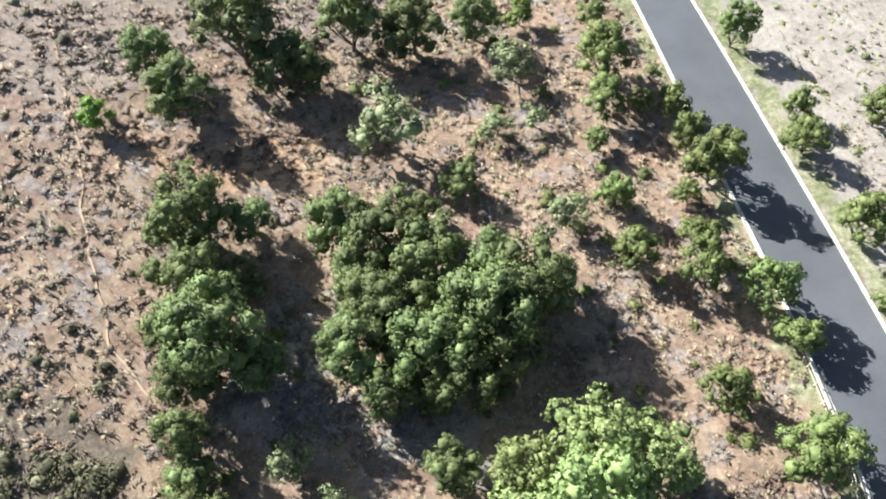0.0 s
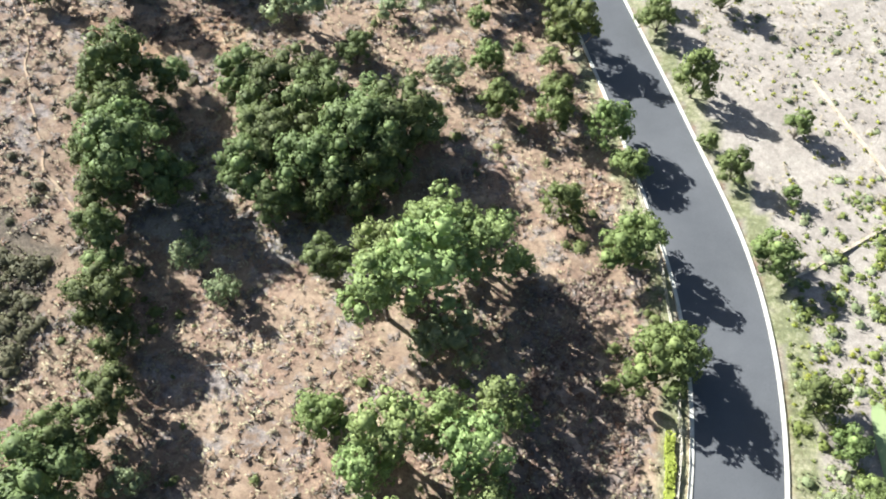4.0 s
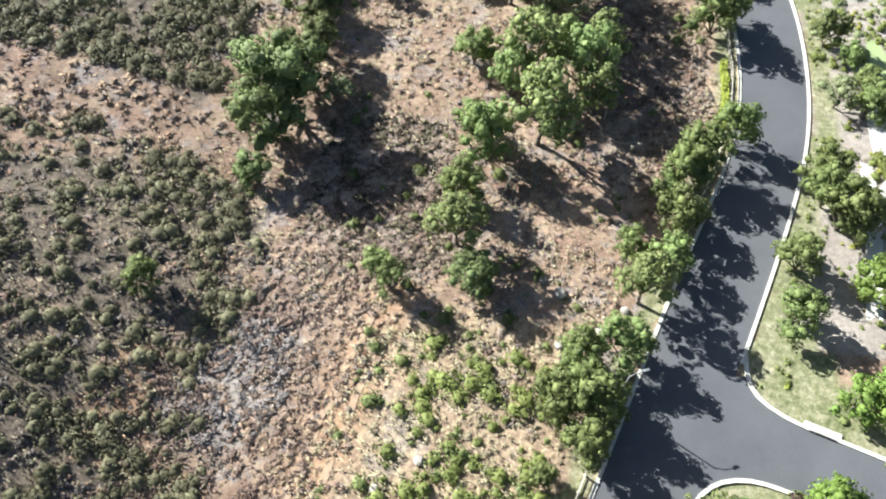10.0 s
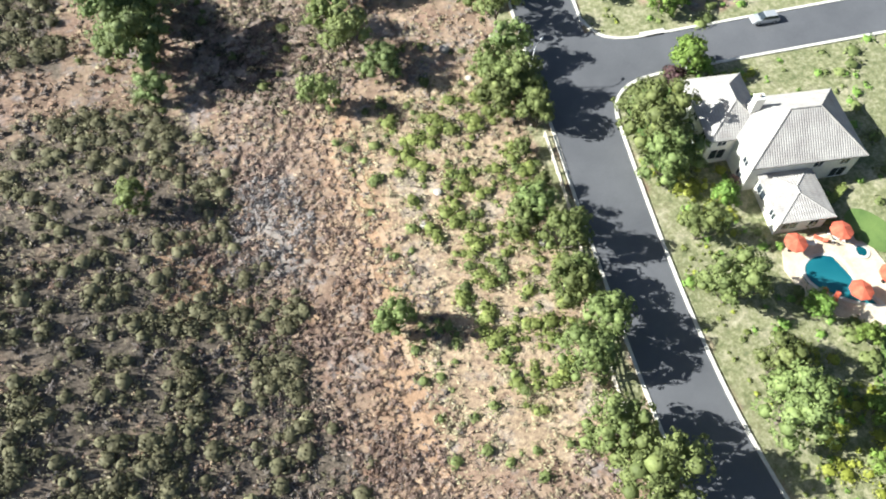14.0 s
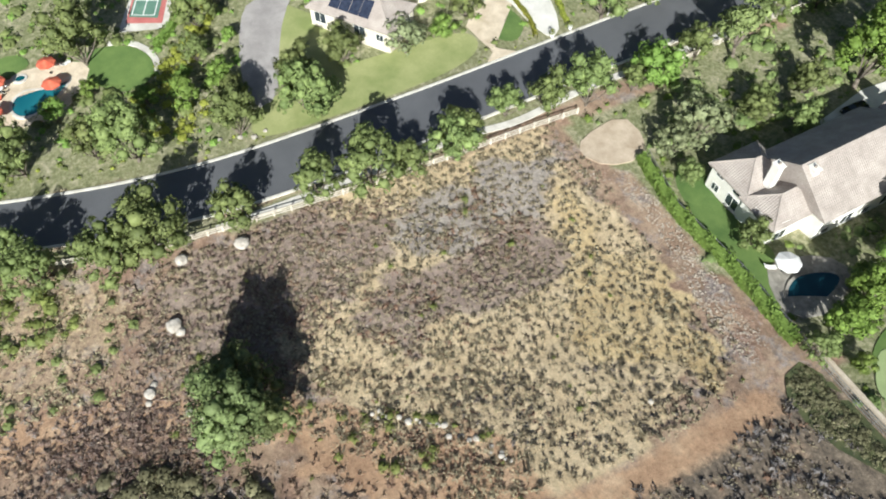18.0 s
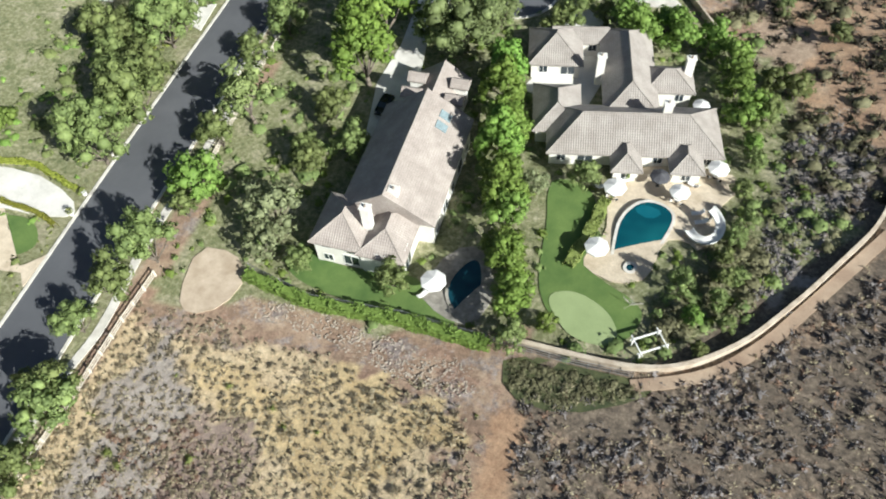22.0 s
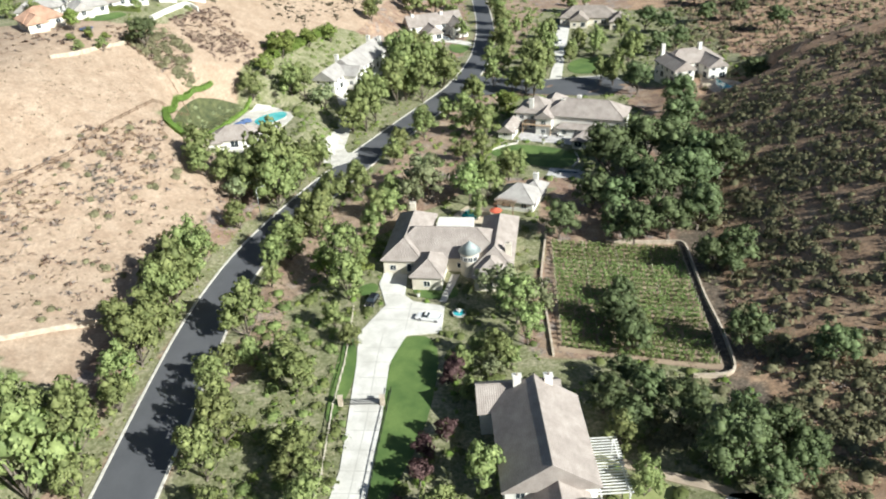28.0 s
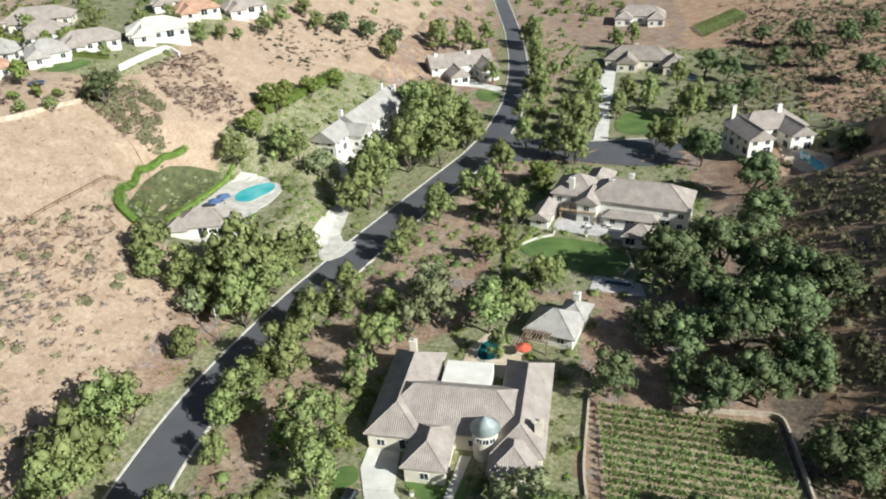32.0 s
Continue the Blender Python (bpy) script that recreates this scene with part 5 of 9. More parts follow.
PAVED = [
    ("driveway", [(-17.4, -262.5), (-16.2, -272.8), (-16.4, -286), (-14.2, -301), (-12.6, -312), (-10.6, -321.7), (-14.0, -332), (-10.8, -340), (-10.8, -345), (-16.2, -345.8), (-17.4, -336), (-19.6, -333.8), (-26.6, -332.4), (-27.2, -323.2), (-20.4, -321.8), (-18.8, -312.7), (-20.6, -298), (-22.0, -281), (-22.4, -270), (-26.4, -264.4), (-22.3, -260.6)], PALE_DRIVE, 0, "long pale concrete driveway widening before the garage"),
    ("driveway", [(-17.4, -250), (-18.4, -232), (-17.4, -222), (-19.6, -210), (-24.6, -210), (-24.6, -222), (-22.4, -236), (-23.8, -249.6)], PALE_DRIVE, 0, "pale concrete drive beside the villa"),
    ("driveway", [(-43.5, -248), (-47, -240.5), (-41.5, -226), (-52.6, -223.6), (-55.5, -236.5), (-52.4, -246), (-46.8, -251)], PALE_DRIVE, 0, "pale paved motor court between villa wings"),
    ("driveway", [(17.6, -183.4), (20.2, -186.9), (30, -190), (42.8, -187.9), (43.5, -182), (38.9, -177.8), (33, -179), (31.0, -182.2), (23.4, -182.2)], PALE_DRIVE, 1, "pale concrete driveway flaring to the road"),
    ("driveway", [(19.6, -235.5), (28.5, -231.6), (32.5, -238), (28.5, -242.5), (25.3, -243.6), (24.2, -236.4), (19.0, -227.6)], PALE_DRIVE, 0, "pale concrete driveway by the white house"),
    ("driveway", [(14.8, -404.2), (20.5, -404.4), (24.0, -410.2), (24.0, -430), (26.5, -447), (31.5, -458), (31.5, -466), (23.8, -464), (21.6, -452), (19.6, -430), (17.4, -414), (10.9, -414.5)], CONCRETE, 1, "pale concrete driveway climbing from the road"),
    ("driveway", [(-45.2, -488.8), (-46.7, -516.3), (-45.2, -572), (-53.2, -572), (-50.7, -516.2), (-49.9, -489.2)], PALE_DRIVE, 0, "long pale driveway to the far house"),
    ("driveway", [(-8.4, -545), (4, -553), (14, -552), (14, -547), (2, -545), (-9.4, -538)], PALE_DRIVE, 0, "pale driveway by the road"),
    ("driveway", [(46.9, -136.0), (51.6, -139.4), (53, -150), (45, -143.5), (36.1, -139.2), (26.4, -135.4), (25.8, -131.0), (35.6, -131.9)], YARD, 1, "pale curving paved yard"),
    ("yard", [(81, -141.0), (74.8, -148.2), (65.0, -149.9), (57.2, -144.4), (58.4, -141.4), (65.1, -137.0), (76, -138)], STONE_PAVE, 1, "flat grey-green ground beside the court"),
    ("gravel_pad", [(-4.4, -174.6), (-3.2, -183.2), (-9.0, -183.6), (-12.6, -180.2), (-11.4, -174.6), (-7.1, -172.2)], GRAVEL, 1, "pale decomposed granite pad at the path's end"),
    ("pool_terrace", [(-58.0, -208.3), (-61.0, -211.3), (-64.5, -214.1), (-75.8, -215.3), (-77.3, -211.8), (-74.1, -206.7), (-75.8, -204.0), (-72.6, -198.1), (-70.3, -200.3), (-67.4, -199.5), (-66.5, -192.5), (-62.8, -190.2), (-57.7, -192.0), (-57.3, -194.4), (-59.7, -198.7), (-59.2, -203.9)], PAVING, 1, "sandy stone pool terrace behind the villa"),
    ("pool_terrace", [(-36.5, -183.4), (-39.2, -191.4), (-43.6, -192.9), (-47.3, -185.5), (-45.4, -179.4), (-40.6, -180.2)], STONE_PAVE, 1, "rough stone deck round a dark pool"),
    ("pool_terrace", [(56.7, -419.2), (55.2, -437.0), (46.7, -437.9), (37.8, -432.0), (37.6, -422.5), (40.0, -416.5), (37.8, -409.4), (39.0, -399.4), (49, -398.6), (57.3, -404.3), (59.2, -411.8)], CONCRETE, 1, "white terrace round a bright pool"),
    ("terrace", [(-36.0, -425.4), (-37.6, -434), (-53.4, -434.0), (-56.4, -421.0), (-47.8, -423.0)], TERRACE, 0, "pale grey terrace before the house"),
    ("terrace", [(-47, -404), (-57, -402.5), (-58, -396.5), (-46, -398)], TERRACE, 0, "lower terrace beside the lawn"),
    ("pool_terrace", [(39.2, -93.6), (45.5, -93.0), (52, -96.6), (50.4, -108.6), (46, -110), (38.4, -103)], PAVING, 1, "stone terrace with loungers round a pool"),
    ("pool_terrace", [(60.6, -1.0), (68.1, 2.0), (80, 4.8), (82, -8.1), (66.0, -8.9), (61.0, -9.4)], TERRACE, 0, "grey terrace beside a lagoon pool"),
    ("patio", [(60.6, -15.8), (64.6, -9.6), (68, -9.8), (68.6, -19.0), (62.8, -18.4)], TERRACE, 0, "white paved patio by the pool house"),
    ("path", [(58.9, -11.0), (60.5, -11.4), (60.8, -20), (58.9, -36), (56.9, -36), (58.2, -24)], CONCRETE, 0, "straight concrete path beside a hedge"),
    ("pool_terrace", [(58.6, -288.4), (49.6, -289.0), (45.6, -272.6), (54.4, -272.4)], PAVING, 0, "paved deck round a rectangular pool"),
    ("clay_court", [(77.6, -283.9), (70.6, -291.7), (64.3, -284.8), (63.0, -274.3), (55.0, -263.9), (60.0, -259.0), (66.7, -264.2)], PINK, 1, "pink gravel garden yard"),
    ("pool_terrace", [(-74.0, -286.2), (-80.4, -287.2), (-83.4, -282.4), (-76.4, -276.4), (-73.0, -278.6)], TERRACE, 1, "small terrace round a hillside pool"),
    ("path", [(-60.2, -292.6), (-69.0, -290.0), (-75.9, -287.4), (-84.5, -286.0), (-84.5, -284.6), (-75.9, -285.6), (-68.4, -288.2), (-60.6, -290.6)], GRAVEL, 0, "pale garden path along a planted bank"),
    ("yard", [(-24.5, -364), (-33.0, -366), (-34.5, -379), (-27, -381), (-22, -372)], PAVING, 1, "paved pool yard behind the house"),
    ("yard", [(-52.6, -258.2), (-61.7, -258.0), (-66.0, -252.8), (-57, -252.4)], CONCRETE, 0, "pale paved strip by the garden wall"),
    ("path", [(-28.2, -345), (-26.6, -334), (-25.2, -334), (-26.4, -345)], CONCRETE, 0, "curved concrete garden path"),
    ("pool_terrace", [(66, -158.6), (60.0, -165.3), (52.3, -157.1), (57.2, -150.8)], PAVING, 0, "paved pool deck beside the house"),
    ("pool_terrace", [(-99, -480), (-111.5, -470), (-110, -454), (-103.6, -452), (-98, -466)], PAVING, 0, "paved deck along a narrow pool"),
    ("garden_path", [(33.7, -177.6), (30.5, -182.6), (29.5, -182.4), (32.3, -177.2), (28.4, -172.6), (19.6, -172.4), (18, -170.5), (17.6, -176.4), (20.2, -173.6), (27.8, -171.6)], PAVING, 0, "pale winding garden path"),
    ("pool_terrace", [(28.8, -543.5), (20.5, -542), (20.6, -532.8), (28.8, -533.4)], TERRACE, 0, "paved pool deck"),
]
ribbon("path", dense([(51.8, -114.0), (51.0, -117.6), (46.2, -120.4), (41.5, -120.1), (37.8, -118.3)]), 1.1, CONCRETE, 0.15, 0.2, "pale curving path round the lawn", "path")
for nm, pts, mt, rd, lab in PAVED:
    patch(nm, pts, mt, 0.16, rd, lab, nm.replace("_", " "), thick=0.25)

JOINT = mottled("driveway_joint", (0.44, 0.42, 0.385), (0.54, 0.52, 0.48), 1.0, 9, 0.9, 0)
drive = bpy.data.objects["driveway"]
for y0 in np.arange(-268, -322, -4.5):
    mid = float(np.interp(-y0, [262, 281, 298, 313, 322], [-19.6, -19.2, -18.0, -16.2, -15.4]))
    half_w = float(np.interp(-y0, [262, 281, 298, 313, 322], [2.3, 2.6, 2.6, 2.6, 4.0]))
    ribbon("joint", [(mid - half_w, y0 - 0.2), (mid, y0), (mid + half_w, y0 + 0.2)], 0.14, JOINT, 0.175, 0.03, parent=drive)
ribbon("joint", dense([(-19.4, -268), (-19.2, -281), (-18.0, -298), (-16.2, -313), (-15.6, -322)]), 0.14, JOINT, 0.172, 0.03, parent=drive)
for x0, x1, y0 in ((-26.0, -12.0, -327), (-25.6, -13.0, -331), (-16.6, -11.6, -336)):
    ribbon("joint", dense([(x0, y0), (x1, y0 + 0.4)]), 0.14, JOINT, 0.175, 0.03, parent=drive)
ribbon("joint", dense([(-19.8, -323), (-19.4, -333)]), 0.14, JOINT, 0.172, 0.03, parent=drive)

patch("putting_green", [(-53.3, -186.6), (-56.9, -188.3), (-61.5, -186.2), (-63.7, -182.8), (-62.9, -180.2), (-58.8, -180.5), (-56.5, -181.9)], TURF, 0.20, 2, "pale green artificial putting green", "putting green")
patch("putting_green", [(62.0, 14.0), (64.4, 13.6), (65.9, 6.8), (69.6, 1.8), (64.6, -0.6), (63.0, 3.8)], TURF, 0.20, 2, "pale green artificial putting green", "putting green")
patch("putting_green", [(66, 130), (84, 126), (84, 104), (62, 104)], TURF, 0.2, 1, "bright green lawn square", "lawn")


def pool(pts, mat, lab, coping=CONCRETE, rounds=2):
    """Water held in a low coping; the whole pool lies level."""
    line = rounded(pts, rounds) if rounds else pts
    c = np.mean(pts, axis=0)
    lev = hz(*c)
    p = new("swimming_pool")
    tagged(p, lab, "swimming pool")
    p.matrix_world = Matrix.Translation((0, 0, lev))
    patch("water", pts, mat, 0.24, rounds, parent=p, level=0)
    ribbon("coping", dense(line, 0.8, True), 0.42, coping, 0.30, 0.4, parent=p, closed=True, level=0)
    return p


pool_b = pool([(-60.9, -202.0), (-63.8, -206.8), (-68.4, -205.3), (-68.7, -202.7), (-67.0, -198.4), (-66.0, -192.6), (-62.4, -191.0), (-60.9, -194.8), (-61.0, -198.1)], WATER_TEAL, "kidney-shaped teal pool on a sandy terrace")
patch("shallow_steps", [(-62.7, -203.7), (-64.0, -205.3), (-67.1, -204.4), (-65.3, -202.5)], WATER_BLUE, 0.244, 1, parent=pool_b, level=0)
pool([(-62.6, -193.1), (-63.3, -194.6), (-64.7, -194.0), (-64.0, -192.4)], WATER_DEEP, "round spa beside the teal pool")
pool([(-39.8, -184.9), (-41.9, -190.1), (-44.1, -190.7), (-45.5, -184.7), (-44.7, -180.2), (-41.8, -181.3)], WATER_DEEP, "dark lagoon pool with stone edge", STONE_PAVE)
pool([(41.4, -96.0), (45.5, -96.3), (47.3, -99.4), (45.5, -101.5), (46.3, -105.1), (47.1, -107.2), (43.7, -104.7), (39.4, -99.3)], WATER_BLUE, "teal free-form pool below the house")
pool([(49.8, -97.4), (51.2, -99.0), (49.8, -100.4), (48.4, -99.0)], WATER_TEAL, "small round spa on the terrace")
pool([(65.2, -4.6), (68.5, -1.2), (75, 0.4), (77, -6), (71.4, -9.2), (68, -6.6)], WATER_TEAL, "lagoon-shaped teal pool on a grey terrace")
pool([(55.8, -285.4), (50.4, -286.6), (47.9, -275.1), (52.6, -274.2)], WATER_GREEN, "rectangular teal pool behind the house", rounds=0)
pool([(50.3, -425.4), (49.4, -429.5), (45.0, -434.6), (40.8, -434.2), (39.4, -428.4), (42.4, -424.6), (43.1, -421.1), (47.8, -420.8)], WATER_AQUA, "bright turquoise pool on a hillside terrace")
pool([(-104.0, -474.5), (-108.4, -463.1), (-106.4, -455.6), (-102.4, -467.0)], WATER_AQUA, "narrow turquoise lap pool beside the house", rounds=0)
pool([(27.5, -541.6), (22.2, -540.6), (22.3, -534.7), (27.2, -535.3)], WATER_AQUA, "small turquoise pool on a terrace", rounds=1)
pool([(-75.2, -284.5), (-78.4, -285.2), (-79.4, -281.2), (-76.3, -278.9)], WATER_DEEP, "small dark pool on the hillside terrace", rounds=1)
pool([(-79.2, -281.8), (-80.6, -283.4), (-81.6, -281.8), (-80.2, -280.2)], WATER_TEAL, "small white-rimmed round spa", CONCRETE)
pool([(-25.6, -369.4), (-29.6, -370.6), (-30, -376), (-26, -377.8), (-24.4, -373)], WATER_TEAL, "small pool behind the turreted house")
pool([(63.4, -158.6), (60.0, -161.9), (55.6, -157.1), (58.6, -154.2)], WATER_AQUA, "turquoise pool beside the solar-roofed house", rounds=0)
pool([(-48.5, -400.4), (-55.5, -399.4), (-55.8, -401.6), (-48.8, -402.6)], WATER_DEEP, "narrow pool on the lower terrace", rounds=0)
pool([(-79, -556), (-84, -554), (-86, -559), (-80, -561)], WATER_TEAL, "small pool beside the brown-roofed house", rounds=1)

# sport court
court = tagged(patch("sport_court", [(53.6, -116.2), (73.6, -127.0), (70.2, -133.5), (50.9, -124.4)], CONCRETE, 0.16, label="fenced green sport court with red border and white lines", category="sport court"), kind="structure")
patch("court_border", [(55.3, -118.0), (70.9, -125.6), (68.3, -131.0), (52.6, -123.8)], COURT_RED, 0.20, parent=court)
patch("court_surface", [(56.6, -119.0), (69.9, -125.8), (67.8, -129.9), (54.2, -123.5)], COURT_GREEN, 0.23, parent=court)
ca, cb_, cc = Vector((56.9, -119.6)), Vector((69.3, -125.9)), Vector((67.5, -129.4))
cd = ca + (cc - cb_)
for p0, p1 in ((ca, cb_), (cb_, cc), (cc, cd), (cd, ca), ((ca + cd) / 2, (cb_ + cc) / 2), (ca.lerp(cb_, 0.28), cd.lerp(cc, 0.28)), (ca.lerp(cb_, 0.72), cd.lerp(cc, 0.72))):
    n_ = (p1 - p0).normalized().orthogonal() * 0.09
    patch("court_line", [(q.x, q.y) for q in (p0 - n_, p1 - n_, p1 + n_, p0 + n_)], COURT_LINE, 0.27, parent=court, blocks=False)


def wall_run(name, line, width, tall, mat, lab, cat="wall"):
    return ribbon(name, dense(line), width, mat, tall, tall + 0.5, lab, cat)


wall_run("garden_wall", [(-49.4, -178.6), (-57.4, -178.1), (-64.6, -177.7), (-69.4, -178.4), (-73.5, -180.4), (-79.0, -185.0), (-85.7, -193.8), (-94.2, -206.3), (-98, -216)], 0.5, 1.1, WALL_STONE, "curving tan block retaining wall below the villa")
ribbon("wall_path", dense([(-66, -175.6), (-71.5, -177.4), (-76, -179.8), (-81.5, -185.6), (-87.6, -194.2), (-96.2, -206.3)]), 1.6, SOIL, 0.14, 0.3, "bare soil strip along the retaining wall", "path")
wall_run("field_wall", [(78.7, -298.1), (55.9, -306.4), (42.0, -317.7)], 0.35, 1.2, WALL_STONE, "pale block wall at the foot of the field")
wall_run("vineyard_wall", [(-60.9, -361.0), (-78.6, -361.0), (-79.6, -338.4), (-81.2, -324.5), (-81.6, -313.4), (-74, -313.0)], 0.4, 0.9, WALL_STONE, "low pale wall round the vineyard")
wall_run("vineyard_wall", [(-46.8, -364), (-46.2, -344.6), (-49.4, -317.4)], 0.4, 0.6, WALL_STONE, "low pale wall round the vineyard")
wall_run("lawn_edge", [(-27.0, -414.4), (-32.4, -420.6), (-36.7, -422.6)], 0.4, 0.5, CONCRETE, "white edging wall of the oval lawn")
wall_run("lawn_edge", [(-54.2, -415.8), (-55.8, -409.8), (-53.4, -404.6)], 0.4, 0.5, CONCRETE, "white edging wall of the oval lawn")
wall_run("yard_wall", [(-64.6, -263.0), (-65.6, -257.0), (-71.2, -247.7), (-76.8, -240.6), (-80, -226)], 0.3, 1.4, WALL_STONE, "tan garden wall against the dry slope")
wall_run("terrace_wall", [(53.6, 27.8), (61.6, 34.1), (71.2, 41.9), (78, 49)], 0.35, 0.3, WALL_STONE, "low tan wall across the garden slope")
wall_run("terrace_wall", [(60.0, 64), (71.2, 41.9), (75.5, 31)], 0.3, 0.25, WALL_STONE, "low tan wall across the garden slope")
wall_run("field_edge", [(97.0, -400.2), (94.9, -405.2), (91.0, -417.7), (87.7, -426.1)], 0.5, 1.0, WALL_STONE, "pale wall at the top of the field")
wall_run("field_edge", [(89.3, -446.1), (88.1, -457.6), (86.4, -468.7), (81.6, -466.3)], 0.5, 1.6, STUCCO, "pale retaining wall below the white house")


def fence(line, lab, post_gap=2.4, tall=1.25, rails=3, mat=TRIM, thick=0.07):
    """Posts and rails along a line on the ground."""
    f = new("fence")
    q = []
    for a, b2 in zip(line, line[1:]):
        k2 = max(1, round(math.hypot(b2[0] - a[0], b2[1] - a[1]) / post_gap))
        q += [(a[0] + (b2[0] - a[0]) * i / k2, a[1] + (b2[1] - a[1]) * i / k2) for i in range(k2)]
    q.append(line[-1])
    P = [Vector((x, y, hz(x, y))) for x, y in q]
    f.matrix_world = Matrix.Translation(P[0])
    tagged(f, lab, "fence")
    bm = bmesh.new()
    box(bm, -thick, -thick, -0.3, thick, thick, tall + 0.08, bevel=0.02)
    me = bpy.data.meshes.new("post")
    bm.to_mesh(me), bm.free()
    me.materials.append(mat)
    for p in P:
        o = new("post", me)
        o.parent = f
        o.matrix_basis = Matrix.Translation(p - P[0])
    D = [(P[min(i + 1, len(P) - 1)] - P[max(i - 1, 0)]).normalized() for i in range(len(P))]
    for r in range(rails):
        z = tall * (r + 0.7) / (rails - 0.1)
        V, F = [], []
        for p, d in zip(P, D):
            n_ = Vector((-d.y, d.x, 0)).normalized() * thick * 0.4
            for o, u in ((-1, -0.07), (1, -0.07), (1, 0.07), (-1, 0.07)):
                V.append(p - P[0] + n_ * o + Vector((0, 0, z + u)))
        for i in range(len(P) - 1):
            F += [(4 * i + j, 4 * i + (j + 1) % 4, 4 * i + 4 + (j + 1) % 4, 4 * i + 4 + j) for j in range(4)]
        F += [(3, 2, 1, 0), tuple(4 * (len(P) - 1) + j for j in range(4))]
        link_mesh("rail", V, F, mat, f)
    return f


CREAM_RAIL = mottled("weathered_cream_rail", (0.52, 0.46, 0.38), (0.70, 0.64, 0.54), 1.5, 12, 0.85, 0.005)
fence([(23.2, -60.6), (19.6, -71.6), (15, -84), (9.4, -97.5), (5.6, -110), (4.4, -121), (3.2, -131.5), (2.2, -142), (1.3, -156), (0.9, -169.1), (0.3, -177)], "cream three-rail fence between road and dry field", mat=CREAM_RAIL, thick=0.11)
fence([(2.0, -196), (2.6, -206), (3.4, -218), (3.6, -238)], "cream three-rail fence beside the footpath", mat=CREAM_RAIL, thick=0.11)
fence([(34, 44), (38.6, 29), (41, 15), (41.6, 4), (41, -5), (38.6, -14.5), (34.8, -26)], "cream rail fence above the road", mat=CREAM_RAIL, rails=2)
fence([(-12.4, -181.4), (-22.9, -178.9), (-35.9, -179.2), (-49.2, -177.9), (-58, -177.0), (-66, -176.8)], "thin metal fence along the garden hedge", tall=1.5, rails=3, mat=METAL, thick=0.04)
fence([(101.7, -366.2), (98.0, -353.6), (93.6, -331.3)], "dark wire field fence on thin posts", 4.0, 1.2, 2, BROWN_WOOD, 0.07)
fence([(93.6, -331.3), (79.4, -349.8), (72.9, -363.5), (70.0, -393.9), (67.9, -418.0)], "dark wire field fence on thin posts", 4.0, 1.2, 2, BROWN_WOOD, 0.07)
fence([(67.9, -418.0), (87.1, -425.2)], "dark wire field fence on thin posts", 4.0, 1.2, 2, BROWN_WOOD, 0.07)
fence([(79.1, -462.6), (71.4, -461.1), (62.6, -461.3)], "dark wire field fence on thin posts", 4.0, 1.2, 2, BROWN_WOOD, 0.07)
fence([(-20.8, -305), (-21.6, -290), (-22.6, -276)], "dark iron fence along the lawn", 2.4, 1.2, 2, BLACK_METAL, 0.05)
fence([(-7.6, -330), (-10.4, -312), (-11.4, -300), (-13.8, -285), (-15, -268)], "pale rail fence along the driveway", 2.6, 1.1, 2, CREAM_RAIL, 0.07)


def hedge(line, width, tall, kind, lab, leaf=0.19, per=42):
    """A clipped leafy bank along a line."""
    rng = np.random.default_rng(int(abs(line[0][0]) * 100))
    Q = dense(line, 0.6)
    z = height(Q[:, 0], Q[:, 1])
    n = int(len(Q) * per * (width + 2 * tall) / 3)
    i = rng.integers(0, len(Q), n)
    d = np.gradient(Q, axis=0)
    d /= np.linalg.norm(d, axis=1, keepdims=True)
    sd = np.stack([-d[:, 1], d[:, 0]], 1)
    u = rng.uniform(-1, 1, n) * (width / 2 + tall)
    out = np.clip(u, -width / 2, width / 2)
    up = tall - np.maximum(np.abs(u) - width / 2, 0)
    lump = 1 + 0.18 * np.sin(i * 0.9 + u * 2)
    P = np.c_[Q[i] + sd[i] * (out * lump)[:, None] + d[i] * rng.uniform(-0.4, 0.4, n)[:, None], z[i] + up * lump]
    N = np.c_[sd[i] * np.where(np.abs(u) > width / 2, np.sign(u), 0)[:, None], np.where(np.abs(u) > width / 2, 0.2, 1.0)]
    V, F = leaf_quads(rng, P, N, leaf, 0.5)
    k2 = len(Q)
    L, R = Q + sd * width * 0.42, Q - sd * width * 0.42
    CV = np.concatenate([np.c_[L, z - 0.2], np.c_[L, z + tall * 0.88], np.c_[R, z + tall * 0.88], np.c_[R, z - 0.2]])
    CF = [(a * k2 + j, a * k2 + j + 1, a * k2 + k2 + j + 1, a * k2 + k2 + j) for a in range(3) for j in range(k2 - 1)]
    ob = link_mesh("hedge", np.concatenate([V, CV]), np.concatenate([F, np.array(CF) + len(V)]), LEAF[kind])
    return tagged(ob, lab, "hedge")


